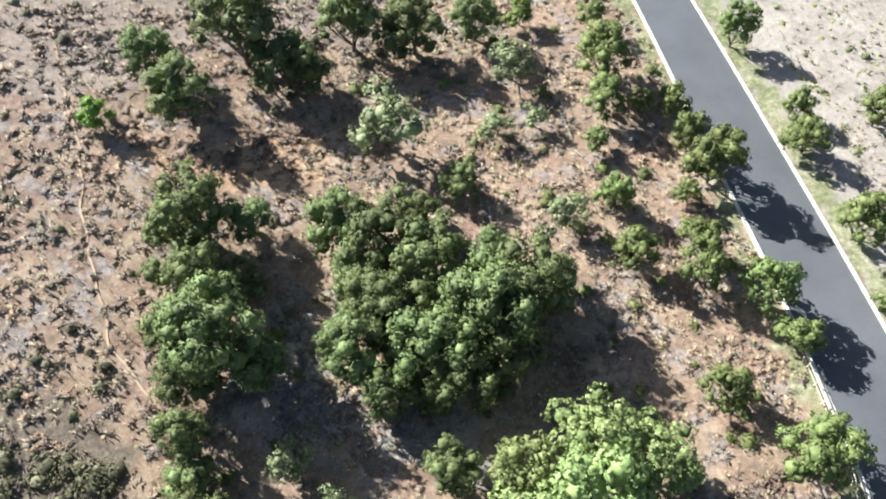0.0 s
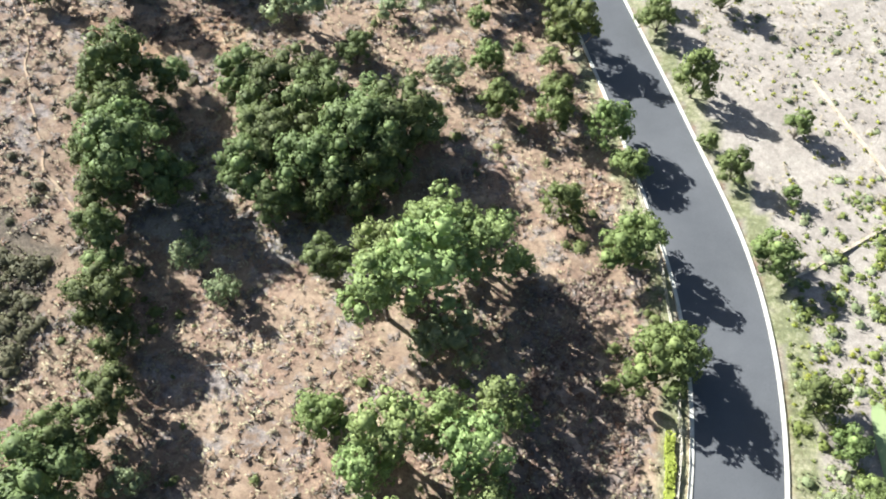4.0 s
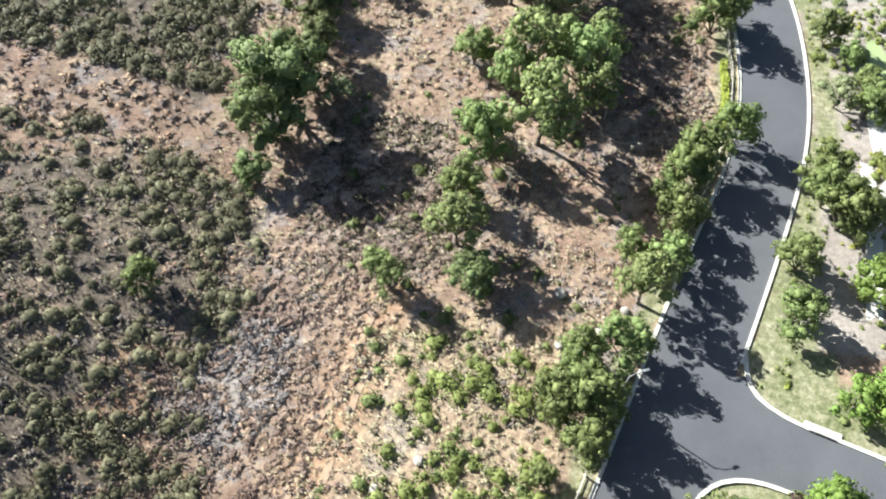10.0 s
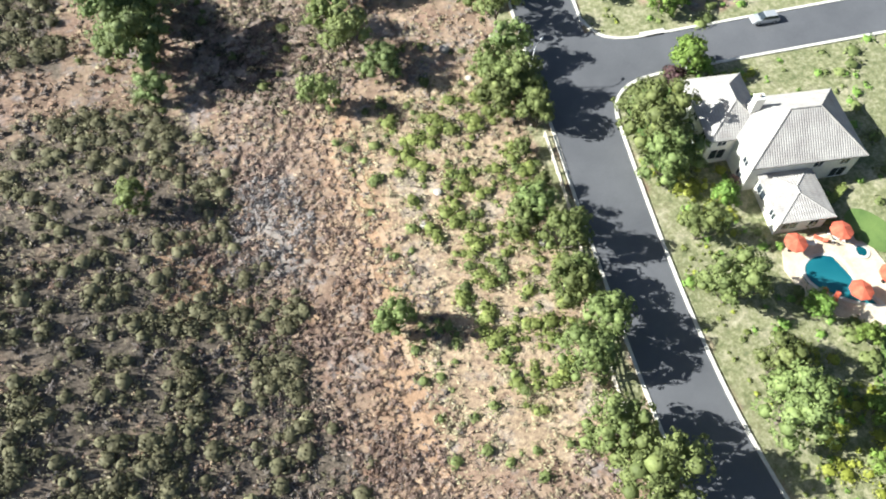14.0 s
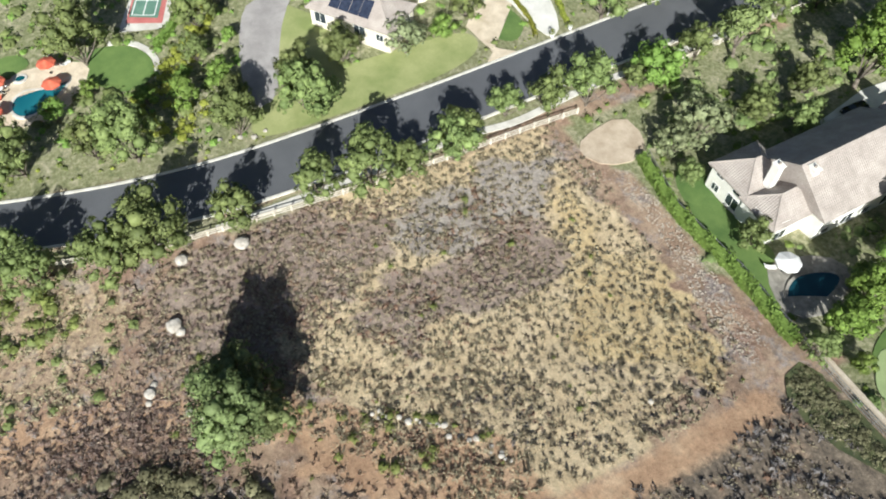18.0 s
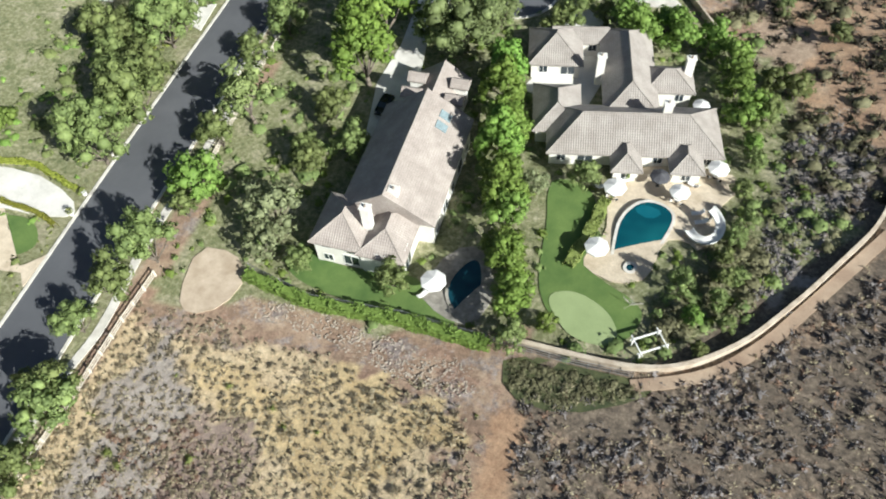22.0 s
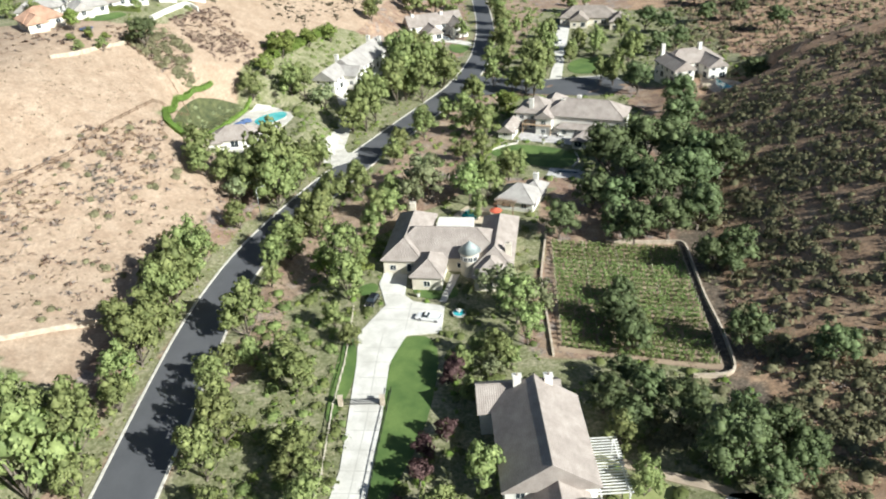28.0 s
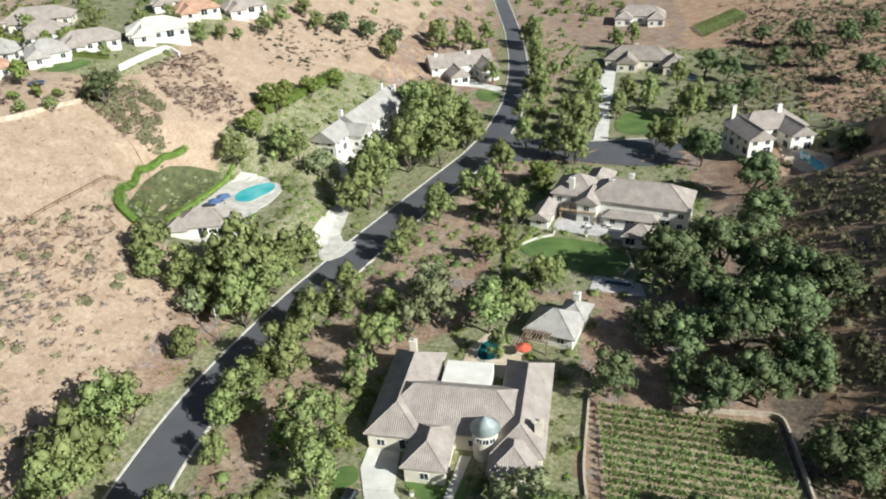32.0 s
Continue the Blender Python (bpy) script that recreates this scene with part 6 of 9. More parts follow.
hedge([(-12.6, -180.0), (-22.9, -178.0), (-35.9, -178.2), (-48.2, -177.0)], 1.5, 1.6, "lime", "clipped bright green hedge along the villa garden")
hedge([(30.6, -183.2), (23.4, -182.6), (19.6, -181.2)], 0.7, 0.7, "gold", "low yellow-green hedge by the driveway")
hedge([(41.5, -189.4), (30, -191.2), (20.4, -188.2)], 0.8, 0.7, "gold", "low yellow-green hedge by the driveway")
hedge([(56.5, -392.1), (62.2, -394.8), (67.1, -403.3), (70.4, -416.4), (69.0, -425.8), (65.7, -432.4)], 1.8, 1.5, "lime", "yellow-green hedge curving round the garden bank")
hedge([(60.6, -409), (58.4, -420), (56.8, -432), (55, -438)], 1.0, 1.0, "lime", "green hedge beside the pool terrace")
hedge([(54, -459), (50.5, -475), (49, -490), (47, -508)], 4.0, 2.4, "lime", "broad green hedge on the slope")
hedge([(61.2, -9.4), (62.6, -15.0), (61.0, -20)], 0.8, 1.0, "green", "trimmed hedge beside the path")
hedge([(39.6, -8), (40.6, 0), (40.4, 6)], 0.9, 0.9, "gold", "clipped yellow-green roadside hedge")
hedge([(47, -121), (50.2, -124.6), (57, -130), (66, -134)], 1.2, 1.3, "lime", "green hedge below the sport court")
hedge([(46.0, -92.2), (50.4, -91), (55, -90)], 1.0, 0.9, "green", "green hedge behind the pool")
hedge([(107, -450.4), (95.6, -451)], 1.2, 1.6, "green", "green hedge behind a tract house")
hedge([(-28, -400), (-26.4, -412), (-31, -421.4)], 1.2, 0.9, "green", "green hedge round the oval lawn")
hedge([(-58.6, -205), (-57.6, -198.4), (-55.6, -192)], 1.6, 1.0, "green", "planted bed between lawn and terrace")

# vineyard rows
vine_soil = patch("vineyard_soil", [(-47.6, -361.6), (-77.6, -359.4), (-79.8, -315.0), (-50.5, -319.0)], SOIL, 0.12, 0, "bare brown vineyard soil", "vineyard")


def vine_row(a, b2, seed):
    rng = np.random.default_rng(seed)
    L = math.hypot(b2[0] - a[0], b2[1] - a[1])
    n = int(L * 48)
    t = rng.uniform(0, 1, n)
    d = np.array([(b2[0] - a[0]) / L, (b2[1] - a[1]) / L])
    gap = np.sin(t * L * 2.1 + seed) + 0.6 * np.sin(t * L * 5.3)
    keep = gap > -1.1
    t, n = t[keep], int(keep.sum())
    off = rng.normal(0, 0.24, n)
    x, y = a[0] + d[0] * t * L - d[1] * off, a[1] + d[1] * t * L + d[0] * off
    z = height(x, y) + rng.uniform(0.35, 1.35, n) * (1 + 0.15 * np.sin(t * L * 3))
    row = new("vine_row")
    row.matrix_world = Matrix.Translation((0, 0, 0))
    V, F = leaf_quads(rng, np.c_[x, y, z], np.tile([0, 0, 1.0], (n, 1)), 0.20, 0.7)
    link_mesh("foliage", V, F, LEAF["vine"], row)
    bm = bmesh.new()
    tube(bm, (0, 0, -0.2), (0, 0, 1.6), 0.05, sides=5)
    me = bpy.data.meshes.new("post")
    bm.to_mesh(me), bm.free()
    me.materials.append(CREAM_RAIL)
    k2 = int(L / 6)
    for i in range(k2 + 1):
        px, py = a[0] + d[0] * L * i / k2, a[1] + d[1] * L * i / k2
        o = new("post", me)
        o.parent = row
        o.matrix_basis = Matrix.Translation((px, py, hz(px, py)))
    tagged(row, "trellised row of green vines in bare soil", "vine row", "vineyard rows")


for i in range(24):
    t = (i + 0.5) / 24
    vine_row((-48.2 - 2.8 * t, -360.6 + 41.0 * t), (-77.0 - 2.2 * t, -358.4 + 42.6 * t), i)
for i in range(9):
    t = i / 8
    vine_row((-90 - 3 * t, -641 + 6 * t + 14 * t), (-114 - 3 * t, -672 + 20 * t), 60 + i)
plant("oak", [(-11.4, 86.9, 4), (-20, 82.3, 5.2), (-29, 80.8, 5.3), (-43.2, 73.8, 6.9), (-36.3, 71.1, 5), (-32.9, 71, 3.8), (-55, 68.5, 3.9), (-47.8, 62.3, 4.6), (-8.6, 57.4, 3), (-13, 50.9, 3.6), (-16.4, 47.3, 5.6), (-22.2, 47, 4.3), (-33.7, 46, 3.3), (5.3, 45.1, 3.1), (-39.6, 44.2, 5.5), (-3.2, 43.9, 5), (-10.1, 43.7, 5.4), (-43, 41.9, 3), (1.7, 41.8, 6.5), (-17.9, 41.1, 4.8), (-31.8, 37.5, 3), (-2.2, 36.9, 6.3), (-15.5, 36.8, 4.6), (-37.1, 35.8, 4.9), (-12.5, 35.6, 5.2), (0.8, 34.4, 4.8), (-7.8, 31.9, 5.7), (-16.7, 30.9, 4.5), (-3.6, 29.4, 4.6), (-36.5, 29, 4.1)], " on the dry slope")
plant("oak", [(-30.7, 28.7, 6.6), (-26.6, 28, 3.6), (-6.5, 28, 2.6), (-11.4, 27.3, 3.8), (-33.6, 24.3, 4), (-3.3, 20.3, 3.4)], " on the dry slope")
plant("oak", [(-31.6, 17.8, 3.6), (-29.6, 14.2, 3.2), (-27.1, 9.4, 4.6), (-24.4, 5.3, 3.2), (-22.4, -1.6, 3.8), (-24.2, -7.3, 4.6), (-24.6, -13.5, 7.4), (-25.4, -18.8, 5.9), (-25.8, -26.6, 3.1), (7, -38, 3.8)], " between hillside and road")
plant("oak", [(-26.2, -110.5, 6), (-21.7, -113.1, 4.9), (-28.2, -113.3, 4.9)], " beside the dry field")
plant("oak", [(-29.9, -233.2, 7), (-23.6, -234.3, 3.7), (-33.3, -238.7, 5.3), (-90.4, -247.2, 2.2), (-82.1, -254.8, 2)], " among the villas")
plant("oak", [(-87.6, -266.5, 2.6), (-80.1, -286.1, 4.2), (-85.4, -288.9, 3.6), (-76.6, -290.2, 6.2), (-87.1, -292.1, 3.7), (-77.1, -294.4, 3.6), (-83.8, -295.5, 4.1), (-62.2, -297.9, 4), (-70.2, -300.7, 5), (-80.3, -300.9, 3.6), (-58, -302.7, 4.1), (-65.4, -304.5, 4.2), (-61.2, -309.6, 3.4), (-96.5, -313, 4.2), (-64.2, -319.5, 3.7), (-83.7, -320.6, 4.3), (-63.8, -324.6, 3.7), (-61.7, -327.1, 4.7), (-63, -335.2, 3.4), (-86, -343.8, 3)], " by the driveway houses")
plant("oak", [(-82.8, -347.2, 4.7), (-87.3, -347.7, 4.4), (-67.3, -361, 5.4), (-50, -362.8, 5), (-75.3, -363.2, 5.6), (-62.1, -364.1, 4.6), (-82.1, -366, 5.7), (-83.3, -372.5, 5), (-65.2, -376.2, 5.9), (-73.5, -376.8, 7.1), (-58.1, -379, 5.4), (-82.1, -379.8, 7.2), (-73, -387.1, 5.4), (-90.5, -387.8, 6.3), (-69, -391.5, 6.4), (-79, -391.8, 4.9), (-85.1, -392.8, 6.2), (-82.6, -397.8, 6.6), (-63, -400.2, 8), (-74.3, -405.8, 8.3), (-84.5, -419.6, 7.3), (82.9, -427.8, 5.9), (-86.6, -444.4, 6.7)], " in the wooded valley")
plant("oak", [(-114.7, -464.8, 4.9), (-76.4, -468.4, 5.8), (-88.3, -517.9, 5.5), (-96.4, -523.5, 5.2), (-139.2, -538, 5.6), (57, -545.6, 5.3), (-94.5, -551.8, 5.2), (48.6, -555.5, 4.4), (-87.2, -559.8, 5.8), (-128.1, -560.8, 4.5), (-114.5, -563, 5), (39.1, -564.2, 4.5), (-143.6, -584.9, 5.9), (-128, -590.5, 5.9), (-114.9, -601.7, 4.4), (-157, -603.3, 5.1)], " near far houses")
plant("pale", [(-4.8, 79.4, 4.1), (-0.4, 71.1, 2.3), (-5.2, 68.3, 2.8), (-20, 63.8, 6.1), (6, 55.1, 3.3)], " on the dry slope")
plant("pale", [(-20.3, 18.1, 3.1), (-14.7, 14, 2.7), (15, 11.3, 5.4), (56.2, -0.8, 3.3), (-17.9, -9.5, 3)], " between hillside and road")
plant("pale", [(26.6, -158.9, 4.4)], " beside the dry field")
plant("pale", [(-14.3, -184.6, 4), (-13.5, -189, 5.3), (-48.5, -204.3, 2.5), (-68.7, -259.6, 5.2)], " among the villas")
plant("pale", [(-9.1, -267, 3.4), (2.7, -268.2, 3.5), (-70.1, -272.6, 5.3), (-45.2, -329.3, 5.1), (-38.2, -333, 5.5), (-38.2, -310, 2.8)], " by the driveway houses")
plant("pale", [(35.2, -374.8, 4.5), (-10.7, -376, 4.9), (-15.2, -382.1, 6.4), (-24.2, -386.4, 5), (-13, -388.6, 5.6), (30.7, -443.1, 5.5)], " in the wooded valley")
plant("lime", [(-4.9, 91.2, 2.8), (-58.1, 57.2, 2.7)], " on the dry slope")
plant("lime", [(57.3, -32.6, 4.4), (58.4, -46.6, 3.5), (54.2, -47.9, 3.6)], " between hillside and road")
plant("lime", [(49.2, -60.7, 4), (50.3, -62.7, 2.5), (38.3, -83.2, 2.6), (37.8, -102.4, 2.6), (41, -108.7, 1.9), (34.7, -116.3, 2.1), (31.2, -122.1, 3), (36.9, -123.3, 1.9), (34.1, -128.6, 3), (43, -133, 1.7), (27.4, -167, 2.8)], " beside the dry field")
plant("tall", [(-49.6, -182.0, 2.8), (-47.9, -188.6, 3.6), (-44.6, -200.2, 4.3), (-42.6, -207.2, 4.4), (-42.0, -211.0, 4.4), (-40.2, -219.2, 4.4), (-39.4, -223.4, 4.2)], " in the row between the villas")
plant("lime", [(-54.7, -181.6, 1.7), (-49.2, -185.7, 3.2), (-71.9, -186.4, 1.9), (-46.8, -191.6, 3.6), (0.2, -191.8, 4.7), (-46, -197, 4), (38.8, -197.2, 2.7), (-43.2, -203, 4.2), (-41.6, -214.6, 4.5), (-78.2, -219.9, 2.0), (-76.8, -225.5, 4), (-38.1, -226.9, 4.2), (-75.3, -232, 3.4), (-74.1, -238.8, 3.7), (-65.2, -241.8, 4.1), (-58.9, -242.1, 4.1), (-70.5, -242.1, 3.7), (-56.2, -244.1, 3.9), (-62.6, -245, 4), (4.6, -247.4, 2.8)], " among the villas")
plant("lime", [(-6.5, -262.1, 3.4), (-1, -263.8, 2.9), (52.4, -269, 4.6), (43, -276.6, 3.2), (61.9, -279.7, 3), (-100, -290, 3.9), (52.7, -292.5, 3.5), (1.5, -341.5, 4.1), (-6.3, -343, 3)], " by the driveway houses")
plant("lime", [(51.5, -445.8, 4.5), (-31.8, -449.1, 4.5), (103.8, -424.6, 3.6), (96, -420, 2), (92.5, -423, 1.8), (99, -415, 1.8)], " in the wooded valley")
plant("lime", [(-30.8, -453.8, 4.4), (51, -462.5, 4.8), (54.2, -463.2, 4), (51, -470.7, 4.5), (46.8, -481.9, 4.2), (43.3, -497.9, 4.4), (128, -456, 3.4), (122, -460, 3), (118, -464, 3.2), (136, -458, 3.2)], " near far houses")
plant("road", [(5.8, 92.7, 2.8), (27.5, 91.9, 3.8), (8.2, 82, 5.2), (36.3, 78.8, 2.7), (46.8, 78.3, 3.6), (18.8, 76.9, 3), (14.3, 76.3, 2.4), (9, 74.8, 3.7), (36.8, 72.2, 3.8), (20.8, 71.3, 3.1), (8.8, 68.4, 2.4), (24, 65.1, 4.7), (21.4, 61.4, 2.3), (12, 59.2, 2.7), (11, 59.2, 2.4), (42.1, 58.6, 4), (22.3, 54.4, 3.4), (56.5, 52.5, 2.5), (15, 50.4, 3.6), (22.5, 49.6, 3.6), (44.4, 48.6, 1.9), (30.5, 48, 4), (47.6, 43.9, 2.8), (33.6, 42.5, 3.3), (55.2, 41.1, 1.7), (25.4, 34.7, 3.5), (51.5, 30.2, 3.8), (34.6, 28.1, 5.1), (20.9, 24.4, 2.4)], " on the dry slope")
plant("road", [(41, 15.5, 3.8), (38.3, 12.5, 5.4), (55.6, 11.7, 3.5), (58.8, 7.7, 2.7), (60.1, 2.2, 2.6), (1.7, 0.6, 4), (60.3, -2.6, 3.7), (40.6, -9.8, 4.4), (3.1, -13.1, 3.3), (52.6, -15, 3.8), (35.6, -15.3, 4.7), (5.6, -16.7, 4.9), (34.1, -17.8, 4), (52.9, -19.3, 4), (31.7, -20.5, 2.8), (54.5, -22.7, 4.8), (3.7, -24.5, 3.9), (33.1, -24.7, 4.4), (48.6, -29.7, 3.8), (27.1, -30, 3), (32, -31.8, 3.8), (47.4, -38, 4.2), (26.1, -45.1, 4.4), (21.7, -45.9, 3.2), (-34.4, -45.9, 3), (21.1, -50.1, 4), (19.2, -52.6, 4.3), (23.5, -52.7, 4.7), (23, -58.3, 3.8)], " between hillside and road")
plant("road", [(18.3, -61.6, 1.9), (36.8, -64.5, 4.1), (17.2, -68.9, 2), (35.8, -70.2, 6.2), (13.7, -72.3, 4.1), (11.3, -73.3, 3.3), (37, -74.4, 4.4), (33.4, -75.3, 4.6), (14.5, -78.3, 4.3), (-11.2, -78.6, 3.3), (12.4, -84.2, 3.8), (10.6, -85.1, 3.7), (31.7, -86, 3.6), (12.2, -91.4, 4.6), (7.4, -93.7, 4.7), (28.6, -95.5, 5.2), (4.8, -103, 5), (27.2, -106.1, 4.2), (6.1, -109.5, 6.3), (48.3, -109.5, 5.7), (23.6, -111.5, 5.7), (4.8, -121.4, 4.6), (41.2, -126.3, 2.9), (21.4, -127.3, 4.4), (26.9, -128.8, 3.6), (48.3, -129.2, 4.7), (4.2, -133.4, 4.3), (52.5, -133.4, 3.8), (22.3, -138.5, 4.9), (27.2, -139.6, 4.1)], " beside the dry field")
plant("road", [(19.4, -140.6, 4.8), (2.2, -141.1, 5.9), (1.8, -147.4, 3.6), (28.9, -148.5, 4.1), (1, -154.8, 4.9), (2.8, -156.8, 4.6), (5.4, -166.4, 3.4)], " beside the dry field")
plant("road", [(29.9, -172.5, 3.8), (3.4, -173, 3.8), (-50.6, -177.9, 2.7), (1.3, -179.3, 4.8), (-73.1, -181.9, 1.4), (54.4, -182.2, 3.5), (-19.4, -183.4, 2.5), (-33.3, -183.4, 2.9), (-25.7, -185.8, 2.7), (-76, -186.1, 1.5), (0.5, -187.9, 2.7), (-74.7, -189.6, 1.8), (41.8, -189.8, 5.3), (-70.1, -191.3, 2.4), (-75.2, -193.5, 1.9), (-77.2, -194.1, 1.7), (18.5, -194.2, 6.1), (-75.3, -197.1, 1.7), (-14, -200.4, 3.5), (-76.5, -200.6, 1.9), (1.9, -202.2, 3.9), (20.5, -202.3, 4.2), (-13, -202.7, 3.1), (-78.1, -204.4, 2.1), (-19.4, -205.3, 3.5), (18.6, -205.6, 6.3), (21.6, -207.3, 5.2), (-55, -207.5, 2.9), (-77.2, -210.4, 1.9), (20, -211.8, 5.3)], " among the villas")
plant("road", [(-13.8, -212.4, 3.7), (27.4, -215.4, 4.6), (-78.5, -216.5, 2.1), (32, -219, 4.8), (28, -219.6, 5.2), (4.8, -222.1, 3.7), (21.4, -222.3, 6.4), (-79.3, -225.6, 3.4), (25.3, -225.8, 4.3), (21.6, -227.4, 5.5), (2.3, -230.7, 4.2), (-84.1, -232.5, 3.1), (-80.9, -234.2, 3.1), (3.9, -236.3, 2.8), (30.7, -237.8, 4.8), (20.5, -240.1, 6.5), (36.3, -241.7, 3.8), (-44.1, -242.2, 3.2), (-46.8, -243.1, 3.2), (4.7, -244.1, 4.1), (-52.2, -245.3, 2.5), (22.6, -245.9, 6.8), (-47.8, -248.3, 3.2), (23.5, -254.2, 4.8), (-61.3, -256, 3.8), (25.6, -257.7, 6.4), (-53.3, -258.2, 3.4), (-43.5, -261.6, 3.6), (-17.6, -261.8, 4.5)], " among the villas")
plant("road", [(23, -262.9, 6.2), (-5.3, -264.4, 2.7), (-42.1, -266.2, 4.5), (-27, -266.9, 3.8), (-81.4, -272.7, 3.8), (29.5, -274.3, 8.9), (0.2, -274.3, 3.3), (-34.2, -276.5, 3.5), (-14.5, -277, 4.1), (22.6, -277, 4.6), (38.9, -277.8, 5.6), (4.3, -282, 4.9), (-12, -283.2, 2.6), (-39.7, -283.4, 4.1), (33.1, -283.7, 6), (-9.1, -283.9, 3.4), (27.2, -284.2, 5.7), (-63.1, -285.4, 3.1), (38.9, -286.1, 5.1), (-7.3, -286.6, 3.6), (-10.4, -287.7, 3.3), (4.7, -289.9, 5.1), (31.9, -290.5, 4.6), (-40.2, -290.8, 3.5), (-60.1, -294.7, 3.3), (26.3, -295.5, 3.9), (7.9, -295.6, 3.9), (-38.1, -298.9, 3.3), (27.9, -300.7, 4.3), (-3.9, -302.7, 4.8)], " by the driveway houses")
plant("road", [(12.4, -303.2, 3.7), (0.5, -306.5, 4.1), (10.8, -307, 3.1), (29, -308, 5.8), (-0.1, -309.1, 3.6), (6.3, -309.3, 3.4), (-32.1, -312.1, 2.9), (-39.2, -313.5, 3.5), (29.3, -314.8, 6), (-35.8, -315.8, 2.8), (38.1, -316.5, 3.7), (-10.2, -317.9, 2.7), (11.3, -319, 5.6), (-5.6, -322.5, 3.2), (30.4, -323.6, 5.8), (31.7, -328.7, 7), (-5.5, -334, 4.8), (35.3, -335.3, 4.4), (13, -337.4, 3.2), (30.9, -337.8, 6), (32, -343, 5.1), (-35.9, -303.7, 2.8), (-41.8, -312.9, 2.4)], " by the driveway houses")
plant("road", [(-38.8, -345.5, 3.6), (15.1, -346.7, 4), (12.7, -349.6, 5.3), (-3.2, -350.3, 2.8), (12.7, -357.7, 4.1), (8.8, -359.4, 6.3), (-5.3, -359.5, 3.9), (30.4, -362.1, 3.8), (-4.2, -370.1, 4.2), (-29.6, -371.2, 2.9), (-7.1, -371.2, 4.1), (9.2, -373.1, 5), (24.7, -374.8, 6.3), (12.6, -375.5, 3.3), (28, -377.1, 4.7), (33.2, -378.8, 6), (45.8, -378.8, 4.3), (39.8, -379.7, 4.5), (3.1, -381.9, 3.7), (-5.3, -382.4, 3.3), (8.8, -382.5, 3.4), (39.4, -382.6, 3.7), (-31.1, -383, 4.4), (47.6, -383.1, 5.6), (27.8, -383.2, 8.5), (34.2, -387.1, 3), (23.4, -388.2, 5.5), (6.9, -391.2, 3.7), (37, -391.3, 3), (25, -391.5, 5.5)], " in the wooded valley")
plant("road", [(-35.9, -395.1, 4.1), (37.4, -395.7, 3), (24.5, -396.8, 5.1), (-38.2, -398.2, 3.4), (21.5, -401.7, 4.8), (-0.6, -404.7, 3.8), (62.6, -405.1, 1.8), (-21.8, -407.2, 3.7), (-2, -410.5, 3.9), (-26.7, -411.1, 3.2), (-26.6, -425.3, 5), (-21.7, -428.9, 4.8), (-6.2, -429, 4.4), (18.3, -430.2, 5.9), (14.2, -432.3, 6.9), (54.3, -437.8, 4.7), (-17.4, -442.2, 4.6), (13.1, -442.3, 7.5), (-11.5, -442.6, 3.9), (41.9, -442.7, 5.5), (19.3, -444.5, 6.2), (37.8, -444.7, 4.7), (124, -436, 3), (138, -440, 3.2), (90, -416, 2.2), (94, -410, 2)], " in the wooded valley")
plant("road", [(9.2, -458.4, 7.8), (-19.4, -459.5, 4.7), (0, -462.4, 6.5), (6.7, -463.7, 7.3), (-17.8, -464.7, 4.2), (-40, -469, 5.4), (-36.8, -471.1, 5.1), (6.9, -471.8, 8.2), (-31.7, -472.6, 3.5), (-5.1, -478.6, 7.3), (-24.1, -479.3, 4.4), (-68.8, -479.9, 5.1), (-38.2, -480.2, 4.4), (9, -481.5, 8.5), (0.1, -482, 8.2), (-64.1, -482.6, 4.1), (-39.3, -490.9, 6.2), (-42.3, -494.1, 4.6), (17.7, -496.5, 6.5), (-44, -496.7, 4.3), (-26.5, -498.9, 3.9), (7.9, -500, 7.8), (-21.6, -502.8, 4.7), (-71.6, -505.7, 3.4), (-76.2, -507.2, 4.9), (-52.6, -509.3, 3.0), (-35.1, -508.2, 4)], " near far houses")
plant("road", [(72.4, -509.7, 3.9), (-53.4, -515.3, 3.8), (-78.4, -512.1, 5.6), (-62.9, -517.9, 4.2), (-26.5, -518.9, 4.6), (-44.5, -519.6, 4.6), (71.8, -524.4, 3.6), (-56.4, -525.7, 4.7), (-24.6, -526.2, 4.7), (-64.3, -526.3, 4.7), (-21, -534.6, 4), (63.1, -536.7, 4.2), (-41, -537.1, 4.7), (-23.5, -538.8, 4.7), (70.4, -544.9, 3.9), (37.7, -546.1, 5.1), (-44, -547.8, 4.6), (-75.7, -547.8, 4.6), (-23.1, -548.9, 4.2), (-3.8, -548.9, 4.2), (-22.1, -559.8, 5.2), (-27.9, -560, 3.4), (-33.4, -564.4, 3.4), (-19.7, -575.9, 5.1), (5.7, -582.2, 4.7), (25.3, -583.9, 7), (16.2, -594.5, 7.2), (28.5, -594.7, 4.3), (-53, -600, 4.9), (-16.1, -604.2, 5.3)], " near far houses")
plant("road", [(-15.4, -611.2, 5), (7.4, -611.7, 5.1), (-60.7, -612, 4.5), (-11.2, -614.1, 4.5), (-13.1, -638.6, 4.2), (96.5, -451.5, 2.2), (112, -466, 3), (100, -496, 3), (106, -488, 3), (84, -486, 2.6), (81, -480, 2.4), (79, -490, 2.8), (76, -496, 2.4), (140, -476, 3.5), (120, -482, 3.2)], " near far houses")
plant("syc", [(10.8, 25, 5.2), (17.1, 23.7, 5.2), (4.4, 20, 4.5)], " on the dry slope")
